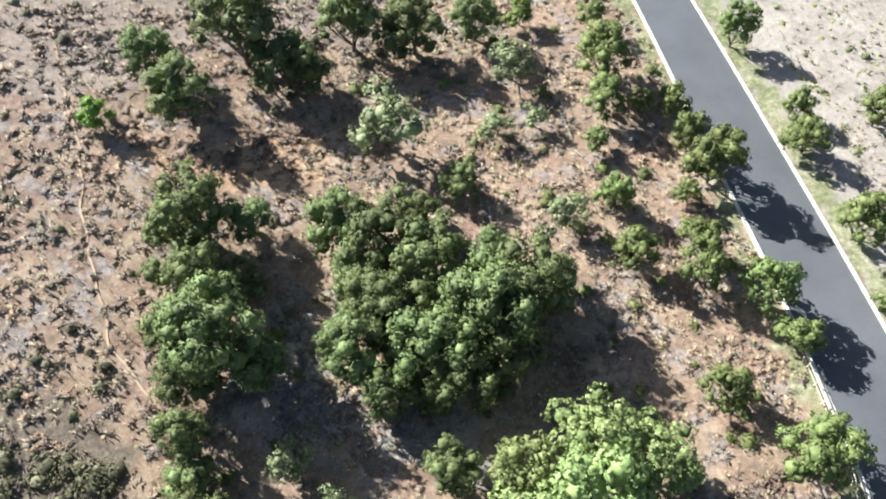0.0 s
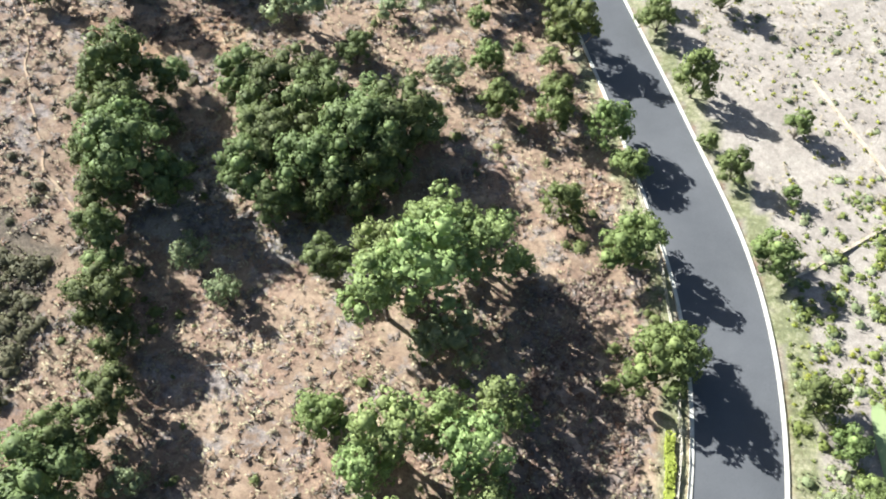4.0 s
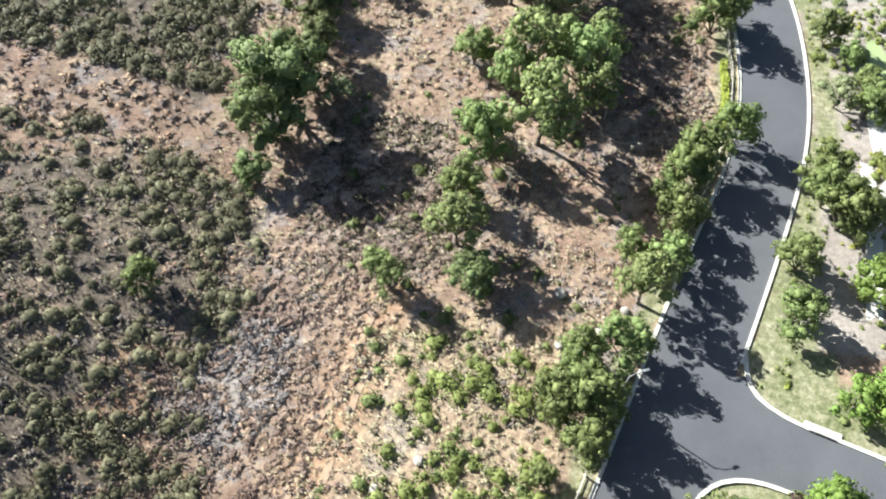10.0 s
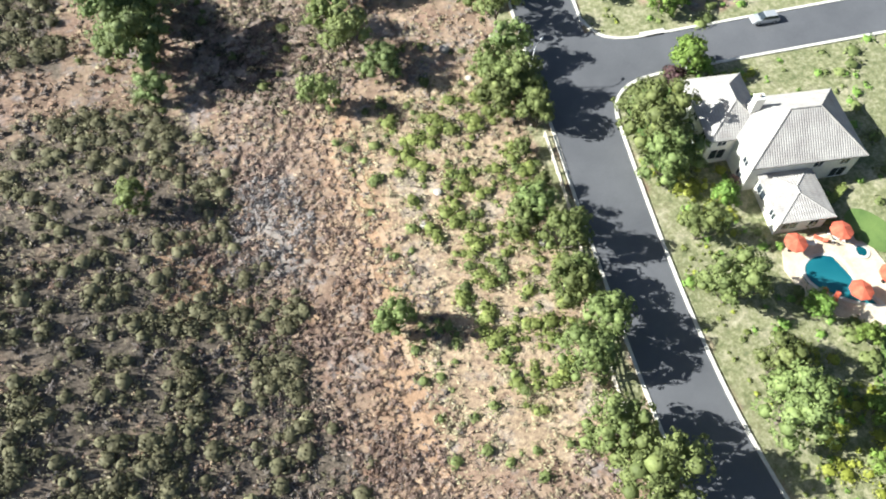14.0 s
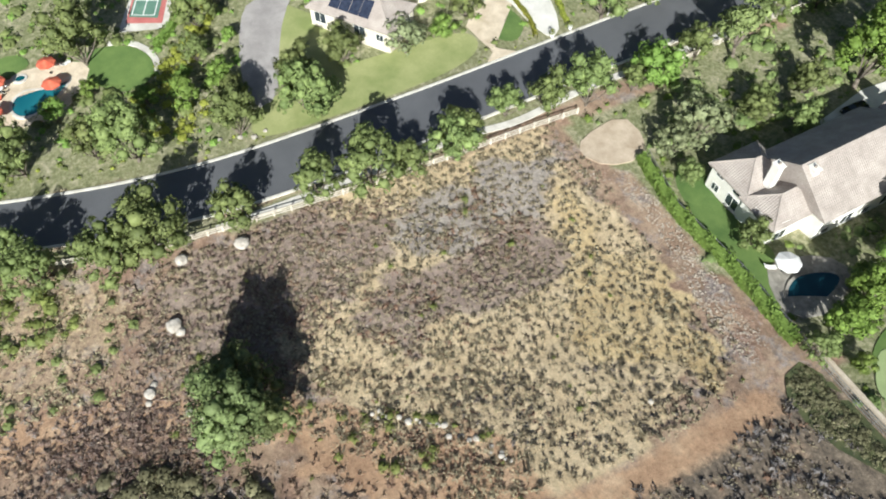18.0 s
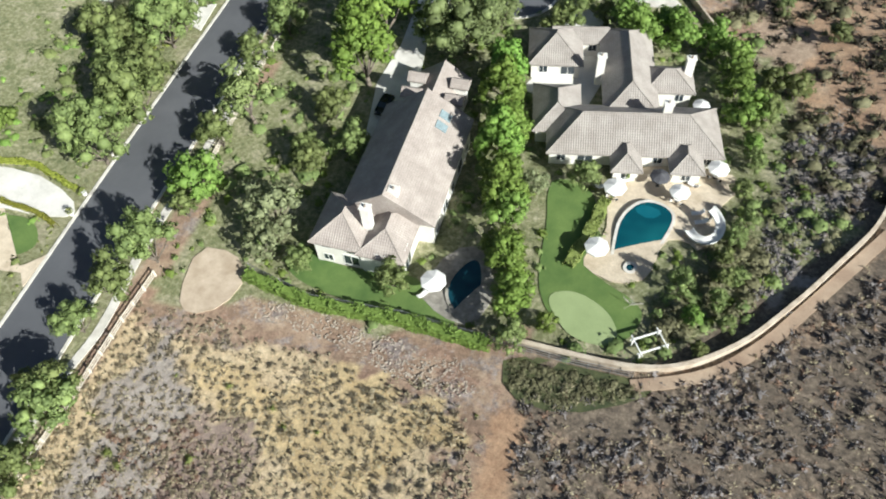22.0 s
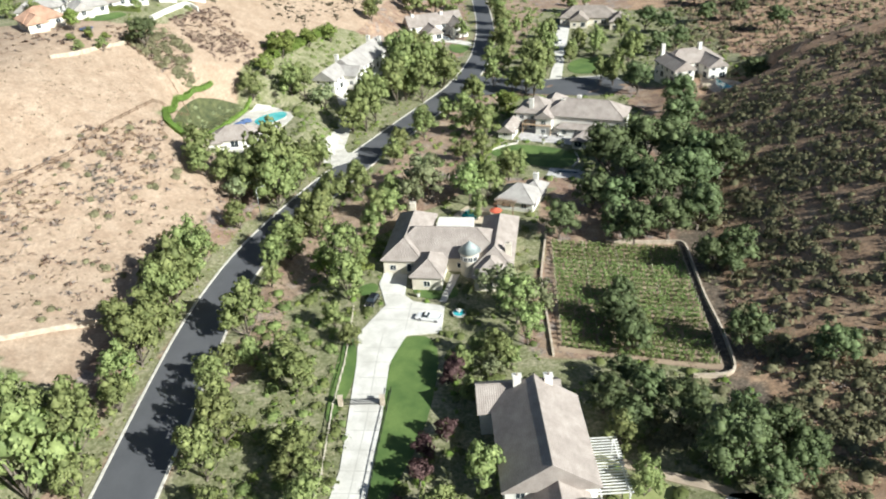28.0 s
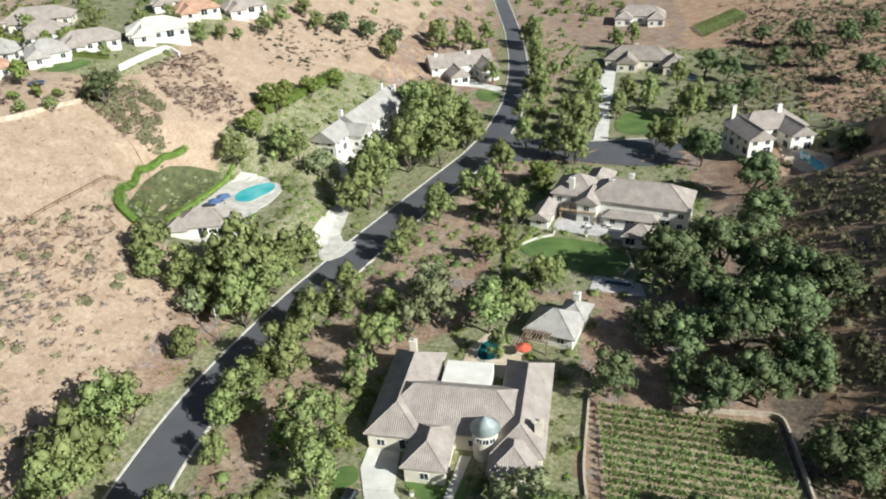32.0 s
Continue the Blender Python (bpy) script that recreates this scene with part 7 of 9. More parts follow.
plant("syc", [(10, 17.9, 7), (6, 14.9, 6), (21.3, 4.2, 3.9), (14.5, 1.9, 4.3), (19.3, -0.9, 5), (10.3, -1.6, 5.1), (8, -4.5, 3.8), (20.8, -6, 4), (13, -13.5, 6.3), (3.9, -32.4, 4.8), (28.6, -37.4, 4.6), (-5.5, -39.3, 2.6), (-3.6, -40.7, 2.8)], " between hillside and road")
plant("syc", [(-1.3, -207.9, 5.5)], " among the villas")
plant("syc", [(-2.5, -341, 5.7), (-42, -327.4, 5.2), (-44.5, -320.6, 3.6)], " by the driveway houses")
plant("syc", [(-26.3, -379.5, 5.5), (-6.7, -425.4, 4.6)], " in the wooded valley")
plant("plum", [(45.8, -62.1, 2.4), (41.5, -81.6, 1.3)], " beside the dry field")
plant("plum", [(-28.6, -277.2, 2.6), (-29.7, -284.1, 3.1), (-29.4, -289.9, 2.6), (-32.5, -293.7, 2.6), (-31.6, -307.8, 2.7), (-31.9, -309.7, 3)], " by the driveway houses")
plant("plum", [(97.5, -466.5, 2)], " near far houses")
plant("tall", [(-16.4, -221.1, 6.6), (-15.7, -232.5, 8.1)], " among the villas")
plant("cypress", [(119.7, -448.5, 1.2), (117.6, -447.2, 1.1)], " in the wooded valley")
plant("cypress", [(-72, -505, 1.1), (-76, -512, 1)], " near far houses")


# ---- wild growth ----
def blocked(x, y):
    out = np.zeros(len(x), bool)
    for q in KEEP_OUT:
        lo, hi = q.min(0), q.max(0)
        near = (x > lo[0]) & (x < hi[0]) & (y > lo[1]) & (y < hi[1]) & ~out
        if near.any():
            i = np.nonzero(near)[0]
            out[i] |= inside(q, x[i], y[i])
    return out


def spots(rng, region, n, clump=0.0, k=0.16, seed=0.0):
    """n places within an outline, free of roads, yards and houses, gathered in patches."""
    region = np.array(region, float)
    lo, hi = region.min(0), region.max(0)
    got = np.zeros((0, 2))
    for _ in range(12):
        p = rng.uniform(lo, hi, (n * 3, 2))
        edge = 3.5 * (np.ptp(region[:, 0]) * np.ptp(region[:, 1]) > 2500)
        ok = inside(region, p[:, 0] + edge * wobble(p[:, 0], p[:, 1], 0.21, 4) + 0.5 * edge * wobble(p[:, 0], p[:, 1], 0.7, 2), p[:, 1] + edge * wobble(p[:, 0], p[:, 1], 0.26, 9) + 0.5 * edge * wobble(p[:, 0], p[:, 1], 0.8, 5))
        if clump:
            w = 0.5 + 0.5 * wobble(p[:, 0], p[:, 1], k, seed)
            w = w + 0.3 * wobble(p[:, 0], p[:, 1], k * 3.1, seed + 5)
            ok &= rng.uniform(size=len(p)) < (1 - clump) * 0.6 + clump * np.clip(w, 0, 1) ** 3 * 3.6
        p = p[ok]
        p = p[~blocked(p[:, 0], p[:, 1])]
        got = np.concatenate([got, p])
        if len(got) >= n:
            break
    return got[:n]


def slope_up(p):
    """The way out of the ground at each place."""
    gx_ = height(p[:, 0] + 1.5, p[:, 1]) - height(p[:, 0] - 1.5, p[:, 1])
    gy_ = height(p[:, 0], p[:, 1] + 1.5) - height(p[:, 0], p[:, 1] - 1.5)
    return unit(np.stack([-gx_ / 3, -gy_ / 3, np.ones(len(p))], 1))


def brush(name, label, kind, places, small, large, leaves=40, leaf=0.17, flat=0.75, seed=1, core=(6, 4)):
    """Low rounded bushes, joined: blades over a lumpy twiggy heart."""
    rng = np.random.default_rng(seed)
    if not len(places):
        return
    r = small + (large - small) * rng.uniform(0, 1, len(places)) ** 1.8
    i = np.repeat(np.arange(len(places)), np.maximum(min(12, leaves * 0.6), (leaves * (r / large) ** 1.2)).astype(int))
    D = fan(rng, len(i))
    D[:, 2] = np.abs(D[:, 2])
    lump = 1 + 0.25 * np.sin(D[:, 0] * 4.3 + i * 1.7) * np.sin(D[:, 1] * 4.1 + i * 2.3)
    z0 = height(places[:, 0], places[:, 1])
    P = D * (r[i] * lump * rng.uniform(0.8, 1.05, len(i)))[:, None] * np.array([1, 1, flat])
    P += np.c_[places, z0 + 0.02][i]
    V, F = leaf_quads(rng, P, D, leaf, 0.5)
    V = V.reshape(-1, 4, 3)
    c = P[:, None, :]
    V = (c + (V - c) * (0.65 + 0.35 * (r[i] / large))[:, None, None]).reshape(-1, 3)
    lean = slope_up(places)
    Vs, Fs, Ns = [V], [F], [np.repeat(unit(D + 0.7 * lean[i] + 0.4 * fan(rng, len(D))), 4, 0)]
    if core:
        n = len(V)
        for k in range(6):
            v0, f0 = ball(rng, np.zeros(3), 1.0, 1.0, core[0], core[1], 0.25)
            sel = np.nonzero(np.arange(len(places)) % 6 == k)[0]
            a = rng.uniform(0, 2 * np.pi, len(sel))
            ca, sa = np.cos(a)[:, None], np.sin(a)[:, None]
            wide = rng.uniform(0.8, 1.25, len(sel))[:, None]
            X = v0[None, :, 0] * wide
            CV = np.stack([X * ca - v0[None, :, 1] * sa, X * sa + v0[None, :, 1] * ca, np.broadcast_to(v0[None, :, 2], X.shape) * flat], -1)
            Ns.append(unit((CV + 0.7 * lean[sel][:, None, :]).reshape(-1, 3)))
            CV = CV * (r[sel] * 0.62)[:, None, None] + np.c_[places[sel], z0[sel] + r[sel] * 0.08][:, None, :]
            Vs.append(CV.reshape(-1, 3))
            Fs.append((f0[None] + (np.arange(len(sel)) * len(v0))[:, None, None]).reshape(-1, 4) + n)
            n += CV.shape[0] * CV.shape[1]
    ob = link_mesh(name, np.concatenate(Vs), np.concatenate(Fs), LEAF[kind], smooth=True, normals=np.concatenate(Ns))
    return tagged(ob, label, "shrubs", kind="stuff")


def heath_material(name, *stops):
    """Low brush: every bush of its own tint, mottled with twigs and dead growth."""
    m, nt, b = material(name, 0.9)
    at = place(nt)
    tint = nt.nodes.new("ShaderNodeAttribute")
    tint.attribute_name = "tint"
    vary = nt.nodes.new("ShaderNodeMath")
    vary.operation = "MULTIPLY_ADD"
    nt.links.new(noise_of(nt, at, 1.1, 6, 0.8), vary.inputs[0])
    vary.inputs[1].default_value = 1.5
    half = nt.nodes.new("ShaderNodeMath")
    half.operation = "SUBTRACT"
    nt.links.new(tint.outputs["Fac"], half.inputs[0])
    half.inputs[1].default_value = 0.75
    nt.links.new(half.outputs[0], vary.inputs[2])
    col = ramp(nt, vary.outputs[0], *stops)
    col = mix(nt, 0.8, col, ramp(nt, noise_of(nt, at, 3.0, 5, 0.8), (0.34, (0.55, 0.55, 0.55)), (0.52, (1.0, 1.0, 1.0)), (0.68, (1.35, 1.33, 1.28))), "MULTIPLY")
    col = mix(nt, 0.5, col, ramp(nt, noise_of(nt, at, 9.0, 3, 0.7), (0.3, (0.55, 0.55, 0.55)), (0.7, (1.4, 1.4, 1.4))), "MULTIPLY")
    nt.links.new(col, b.inputs["Base Color"])
    b.inputs["Specular IOR Level"].default_value = 0.15
    bump(nt, b, noise_of(nt, at, 4.0, 4, 0.7), 0.9, 0.25)
    return m


HEATH_DARK = heath_material("chaparral_heath", (0.0, (0.06, 0.058, 0.036)), (0.4, (0.105, 0.096, 0.058)), (0.62, (0.14, 0.122, 0.085)), (0.8, (0.20, 0.172, 0.142)), (1.0, (0.21, 0.145, 0.095)))
HEATH_GREY = heath_material("grey_heath", (0.0, (0.115, 0.098, 0.080)), (0.3, (0.175, 0.150, 0.134)), (0.6, (0.245, 0.216, 0.202)), (0.8, (0.20, 0.142, 0.108)), (1.0, (0.32, 0.255, 0.185)))
HEATH_LILAC = heath_material("lilac_grey_heath", (0.0, (0.17, 0.15, 0.14)), (0.35, (0.26, 0.236, 0.232)), (0.7, (0.345, 0.32, 0.315)), (1.0, (0.27, 0.20, 0.17)))
HEATH_DRY = heath_material("dry_heath", (0.0, (0.20, 0.172, 0.128)), (0.2, (0.27, 0.228, 0.198)), (0.4, (0.345, 0.302, 0.282)), (0.54, (0.27, 0.170, 0.128)), (0.72, (0.41, 0.285, 0.20)), (1.0, (0.56, 0.435, 0.30)))
HEATH_RUST = heath_material("rust_heath", (0.0, (0.20, 0.118, 0.084)), (0.45, (0.30, 0.19, 0.134)), (0.75, (0.37, 0.265, 0.192)), (1.0, (0.47, 0.36, 0.25)))
HEATH_STRAW = heath_material("straw_heath", (0.0, (0.25, 0.215, 0.15)), (0.35, (0.36, 0.31, 0.21)), (0.7, (0.46, 0.40, 0.27)), (1.0, (0.53, 0.475, 0.34)))
HEATH_MAROON = heath_material("maroon_heath", (0.0, (0.165, 0.113, 0.093)), (0.35, (0.26, 0.180, 0.148)), (0.65, (0.355, 0.268, 0.22)), (1.0, (0.48, 0.38, 0.28)))


def heath(name, label, mat, places, small, large, twigs=22, flat=0.5, seed=1, power=1.8):
    """Low twiggy bushes that grow into one another: sprays of fine blades standing out of every root."""
    rng = np.random.default_rng(seed)
    r = small + (large - small) * rng.uniform(0, 1, len(places)) ** power
    tint = np.clip(0.5 * rng.uniform(0, 1, len(places)) + 0.5 * (0.5 + 0.5 * wobble(places[:, 0], places[:, 1], 0.16, seed)), 0, 1)
    i = np.repeat(np.arange(len(places)), np.maximum(5, twigs * (r / large) ** 1.4).astype(int))
    n = len(i)
    D = fan(rng, n)
    D[:, 2] = np.abs(D[:, 2]) + 0.08
    D = unit(D)
    lobe = 1 + 0.3 * np.sin(np.arctan2(D[:, 1], D[:, 0]) * 3 + i * 2.4)
    low = np.c_[places, height(places[:, 0], places[:, 1])][i]
    tip = low + D * (r[i] * lobe * rng.uniform(0.55, 1.1, n))[:, None] * np.array([1, 1, flat * 0.95])
    root = low + (tip - low) * rng.uniform(0.1, 0.55, (n, 1)) + rng.normal(0, 0.07, (n, 3)) * r[i][:, None]
    root[:, 2] = np.maximum(root[:, 2], low[:, 2] + 0.01)
    wide = unit(np.cross(tip - root, fan(rng, n) + np.array([0, 0, 1.2]))) * (0.06 + 0.2 * r[i] * rng.uniform(0.5, 1.2, n))[:, None]
    V = np.stack([root - wide * 0.7, root + wide * 0.7, tip], 1).reshape(-1, 3)
    N = np.repeat(unit(D * 0.6 + 0.9 * slope_up(places)[i] + 0.4 * fan(rng, n)), 3, 0)
    T = np.repeat(np.clip(tint[i] + rng.normal(0, 0.13, n), 0, 1), 3)
    ob = link_mesh(name, V, np.arange(n * 3).reshape(-1, 3), mat, smooth=True, normals=N)
    lay = ob.data.attributes.new("tint", "FLOAT", "POINT")
    lay.data.foreach_set("value", T.astype(np.float32))
    return tagged(ob, label, "shrubs", kind="stuff")


def tufts(name, label, kind, places, tall, blades, seed=2, spread=0.5):
    """Bunches of dry blades leaning outwards."""
    rng = np.random.default_rng(seed)
    i = np.repeat(np.arange(len(places)), blades)
    n = len(i)
    s = rng.uniform(0.6, 1.3, len(places))[i]
    a = rng.uniform(0, 2 * np.pi, n)
    out = np.stack([np.cos(a), np.sin(a)], 1)
    b0 = places[i] + out * (rng.uniform(0, 0.16, n) * s)[:, None]
    lean = spread * rng.uniform(0.4, 1.2, n) * s * tall
    tip = b0 + out * lean[:, None]
    wv = np.stack([-out[:, 1], out[:, 0]], 1) * (0.075 * s)[:, None]
    z = height(places[i][:, 0], places[i][:, 1])
    h1 = tall * s * rng.uniform(0.6, 1.1, n)
    mid = (b0 + tip) / 2
    V = np.stack([np.c_[b0 - wv * 0.6, z - 0.03], np.c_[mid + wv, z + h1 * 0.75], np.c_[tip, z + h1 * 0.95], np.c_[mid - wv, z + h1 * 0.75]], 1).reshape(-1, 3)
    N = np.repeat(unit(slope_up(places)[i] + 0.35 * np.c_[out, np.zeros(n)] + 0.25 * fan(rng, n)), 4, 0)
    ob = link_mesh(name, V, np.arange(n * 4).reshape(n, 4), LEAF[kind], smooth=True, normals=N)
    return tagged(ob, label, "grass", kind="stuff")


RG = np.random.default_rng(11)
WEST_SLOPE = [(-128, -112), (-30, -112), (-25, -92), (-22, -62), (-20, -36), (-30, -26), (-60, -22), (-128, -26)]
SHADE_SCRUB = [(-120, 16), (-38, 14), (-34, 2), (-36, -12), (-120, -12)]
NORTH = [(-120, 130), (-20, 130), (-20, 60), (-32, 20), (-38, 14), (-120, 18)]
brush("dark_shrubs", "scattered dark shrubs on the dry slope", "scrub", spots(RG, NORTH, 230, 0.75, 0.12, 1), 0.5, 1.5, 22, 0.22, 0.7, 26, (5, 3))
MIDDLE = [(-32, 130), (0, 128), (12, 100), (30, 56), (40, 20), (38, -14), (28, -40), (22, -60), (-20, -40), (-36, -20), (-34, 20), (-24, 60)]
brush("green_shrubs", "olive green shrubs between oaks and road", "road", spots(RG, MIDDLE, 330, 0.8, 0.12, 3), 0.4, 1.6, 60, 0.2, 0.8, 30)
BANK = [(-6, -46), (22, -44), (20, -66), (10, -96), (0, -106), (-14, -100), (-10, -74)]
brush("laurel_shrubs", "bright green laurel shrubs on the roadside bank", "green", spots(RG, [(2, -46), (22, -48), (18, -66), (9, -94), (-2, -98), (-2, -74)], 250, 0.6, 0.3, 2), 0.5, 1.8, 80, 0.2, 0.75, 31)
brush("green_shrubs", "olive shrubs on the roadside bank", "road", spots(RG, BANK, 130, 0.5, 0.3, 5), 0.5, 1.4, 56, 0.2, 0.75, 34)
# the dry field
FIELD = [(-14, -102), (4, -108), (3, -130), (0, -172), (-12, -173), (-48, -168), (-51, -150), (-48, -132), (-28, -116)]
g_ = np.stack(np.meshgrid(np.arange(-60, 6, 1.3), np.arange(-180, -100, 1.3)), -1).reshape(-1, 2)
g_ = g_ + RG.uniform(-0.45, 0.45, g_.shape)
g_ = g_[inside(np.array(FIELD), g_[:, 0], g_[:, 1])]
g_ = g_[~blocked(g_[:, 0], g_[:, 1])]
tufts("bunch_grass", "evenly spaced tufts of straw-coloured bunch grass", "straw", g_, 0.36, 16, 43, 1.5)
brush("field_shrubs", "small green shrubs dotted over the field", "green", spots(RG, FIELD, 40), 0.3, 0.8, 46, 0.15, seed=44)
brush("green_shrubs", "green shrubs by the stone line", "green", spots(RG, [(-36, -116), (-14, -104), (-12, -112), (-32, -130), (-44, -140)], 45), 0.4, 1.2, 60, 0.17, seed=45)
BURNT = [(-120, -120), (-54, -134), (-54, -168), (-66, -174), (-74, -179), (-92, -196), (-104, -216), (-140, -216), (-140, -120)]
brush("ivy_leaves", "matted ivy and weeds on the bank", "scrub", spots(RG, [(-51, -176), (-64, -175.6), (-67.5, -175.6), (-66.6, -174), (-58.8, -170.8), (-52, -172)], 300), 0.3, 0.9, 24, 0.17, 0.5, 55)
IVY_BED = [(61.7, -395.4), (69.3, -411.9), (69.1, -423.8), (65.4, -430.1), (61.1, -433.6), (56.2, -435.5), (59.9, -426.3), (61.7, -414.8), (56.7, -394.0)]
brush("garden_shrubs", "grey-green shrubs on the planted bank", "pale", spots(RG, IVY_BED, 70), 0.5, 1.7, 40, 0.22, 0.8, 244)
brush("thicket", "dark garden thicket inside the curving wall", "scrub", np.concatenate([spots(RG, [(-66, -180), (-72, -182), (-80, -192), (-82, -206), (-78, -210), (-77, -204), (-70, -192)], 70), spots(RG, ASH_ZONE, 26)]), 0.7, 2.0, 70, 0.22, 0.85, 54)
DEEP_WEST = [(-88, -292), (-84, -316), (-82, -364), (-74, -372), (-84, -400), (-90, -440), (-100, -448), (-180, -440), (-180, -200), (-150, -216), (-128, -290)]
OPEN_WEST = [(-82, -216), (-78, -240), (-68, -262), (-84, -290), (-128, -290), (-150, -216), (-98, -204)]
BAND = [(-120, -8), (-34, -8), (-30, -28), (-60, -26), (-128, -28)]
EAST_BAND = [(118, -322), (92, -324), (70, -328), (60, -357), (52, -376), (66, -398), (74, -378), (79, -353), (90, -338), (118, -340)]
EAST_LOW = [(82, -302), (56, -310), (44, -322), (38, -350), (40, -376), (52, -376), (60, -357), (70, -328)]
EAST_TOP = [(118, -350), (128, -350), (128, -420), (96, -432), (92, -440), (70, -440), (70, -420), (84, -425), (104, -412), (112, -380)]
EAST_HILL = [(40, -320), (76, -300), (120, -300), (110, -400), (72, -430), (60, -400), (36, -372)]
THICKET = [(88, -425), (76, -422), (68, -424), (74, -440), (84, -444)]
MAUVE = [(86, -452), (80, -446), (66, -440), (56, -446), (62, -468), (80, -478)]
ys_ = np.arange(-262, -640, -8.0)
CORRIDOR = [(float(kerb_x(WEST, y)) - 2.0, y) for y in ys_] + [(float(kerb_x(WEST, y)) - 26.0, y) for y in ys_[::-1]]
brush("roadside_shrubs", "olive green shrubs between road and houses", "road", spots(RG, CORRIDOR, 430, 0.5, 0.14), 0.6, 2.1, 72, 0.22, 0.85, 61)
brush("roadside_shrubs", "yellow-green shrubs between road and houses", "green", spots(RG, CORRIDOR, 240, 0.5, 0.14, 4), 0.4, 1.5, 56, 0.2, 0.8, 62)
VERGE = [(float(kerb_x(EAST, y)) + 1.5, y) for y in np.arange(40, -640, -8.0)] + [(float(kerb_x(EAST, y)) + 6.5, y) for y in np.arange(40, -640, -8.0)[::-1]]
brush("verge_shrubs", "small clipped shrubs along the kerb", "green", spots(RG, VERGE, 520, 0.6, 0.2), 0.2, 0.6, 26, 0.16, seed=64)
brush("verge_shrubs", "small golden shrubs along the kerb", "gold", spots(RG, VERGE, 130, 0.8, 0.2, 3), 0.2, 0.55, 24, 0.15, seed=65)
GARDEN_EAST = [(54, 40), (90, 60), (90, -40), (54, -36)]
brush("garden_shrubs", "rounded green garden shrubs on the slope", "green", spots(RG, GARDEN_EAST, 760, 0.6, 0.25), 0.3, 1.2, 40, 0.18, seed=66)
brush("garden_shrubs", "grey-green garden shrubs on the slope", "pale", spots(RG, GARDEN_EAST, 260, 0.4, 0.25, 8), 0.4, 1.3, 40, 0.18, seed=63)
brush("garden_shrubs", "small golden garden shrubs on the slope", "gold", spots(RG, GARDEN_EAST, 330, 0.5, 0.25, 5), 0.25, 0.8, 28, 0.15, seed=67)
SANDY = [(56, 40), (50, 60), (36, 90), (22, 126), (92, 126), (92, 36)]
brush("weeds", "yellow weeds on bare sandy ground", "gold", spots(RG, SANDY, 900, 0.7, 0.2), 0.15, 0.6, 10, 0.16, 0.4, 68, (5, 3))
brush("sand_shrubs", "small grey-green shrubs on bare sandy ground", "pale", spots(RG, SANDY, 260, 0.4, 0.2, 4), 0.3, 1.1, 24, 0.2, 0.6, 69, (5, 3))
tufts("dry_grass", "thin dry straw-coloured grass on sandy ground", "straw", spots(RG, SANDY, 1500, 0.4, 0.22, 3), 0.35, 5, 140, 1.1)
for q, (region, n_g, n_o) in enumerate((([(50, -44), (90, -64), (90, -190), (60, -200), (24, -240), (20, -190), (24, -110), (36, -70)], 560, 360), (GARDENS[0], 300, 340), (GARDENS[1], 160, 300), (GARDENS[2], 80, 190), (GARDENS[4], 160, 330), (GARDENS[5], 140, 330), (GARDENS[6], 110, 260), ([(24, -200), (70, -240), (76, -300), (30, -300)], 80, 190))):
    brush("garden_shrubs", "mixed bright green garden shrubs", "lime", spots(RG, region, n_g, 0.4, 0.2, q), 0.4, 1.4, 22, 0.25, seed=70 + q)
    brush("garden_shrubs", "mixed olive green garden shrubs", "road", spots(RG, region, n_o, 0.4, 0.2, q + 3), 0.6, 2.2, 30, 0.29, seed=90 + q)
brush("garden_shrubs", "yellow-green planting along the garden beds", "gold", np.concatenate([spots(RG, [(36, -113), (43, -121.5), (52, -129), (68, -141), (66, -143), (48, -131), (34, -120)], 110), spots(RG, [(24, -118), (34, -104), (38, -112), (30, -128)], 60), spots(RG, [(33, -70), (46, -62), (60, -66), (44, -76), (36, -92)], 70)]), 0.5, 1.5, 60, 0.18, 0.85, seed=68)
brush("far_trees", "distant treetops beyond the tract houses", "road", spots(RG, [(100, -540), (20, -640), (-60, -640), (-60, -760), (260, -760), (260, -430), (140, -430)], 600, 0.4, 0.04), 1.5, 3.6, 60, 0.6, 1.1, seed=112)
# carpets of low brush
brush("chaparral", "dense dark olive chaparral covering the western slope", "scrub", spots(RG, WEST_SLOPE, 3000, 0.68, 0.15), 0.6, 2.2, 66, 0.19, 0.7, 201, (5, 3))
heath("low_brush", "grey-brown twiggy brush under the chaparral", HEATH_GREY, spots(RG, WEST_SLOPE, 3600, 0.2, 0.17, 3), 0.4, 1.3, 32, 0.4, 251)
heath("low_brush", "grey and rusty low brush along the track", HEATH_DRY, spots(RG, [(-44, -112), (-8, -112), (-3, -44), (-16, -30), (-34, -40)], 4140, 0.6, 0.14, 2), 0.3, 0.9, 26, 0.5, 202)
brush("chaparral", "dark scrub thicket below the ridge", "scrub", spots(RG, SHADE_SCRUB, 950, 0.65, 0.15), 0.6, 2.3, 70, 0.2, 0.7, 203, (5, 3))
heath("low_brush", "maroon and rusty brush above the track", HEATH_MAROON, spots(RG, [(-30, -108), (-14, -100), (-8, -62), (-14, -44), (-30, -50)], 1980, 0.5, 0.25, 8), 0.35, 1.1, 29, 0.5, 254)
heath("low_brush", "grey-brown twiggy brush in the thicket", HEATH_GREY, spots(RG, SHADE_SCRUB, 1080, 0.2, 0.17, 3), 0.4, 1.2, 30, 0.4, 252)
heath("low_brush", "sagebrush and dry brush on the open slope", HEATH_DRY, spots(RG, NORTH, 7920, 0.5, 0.2), 0.35, 1.25, 31, 0.42, 204, 1.9)
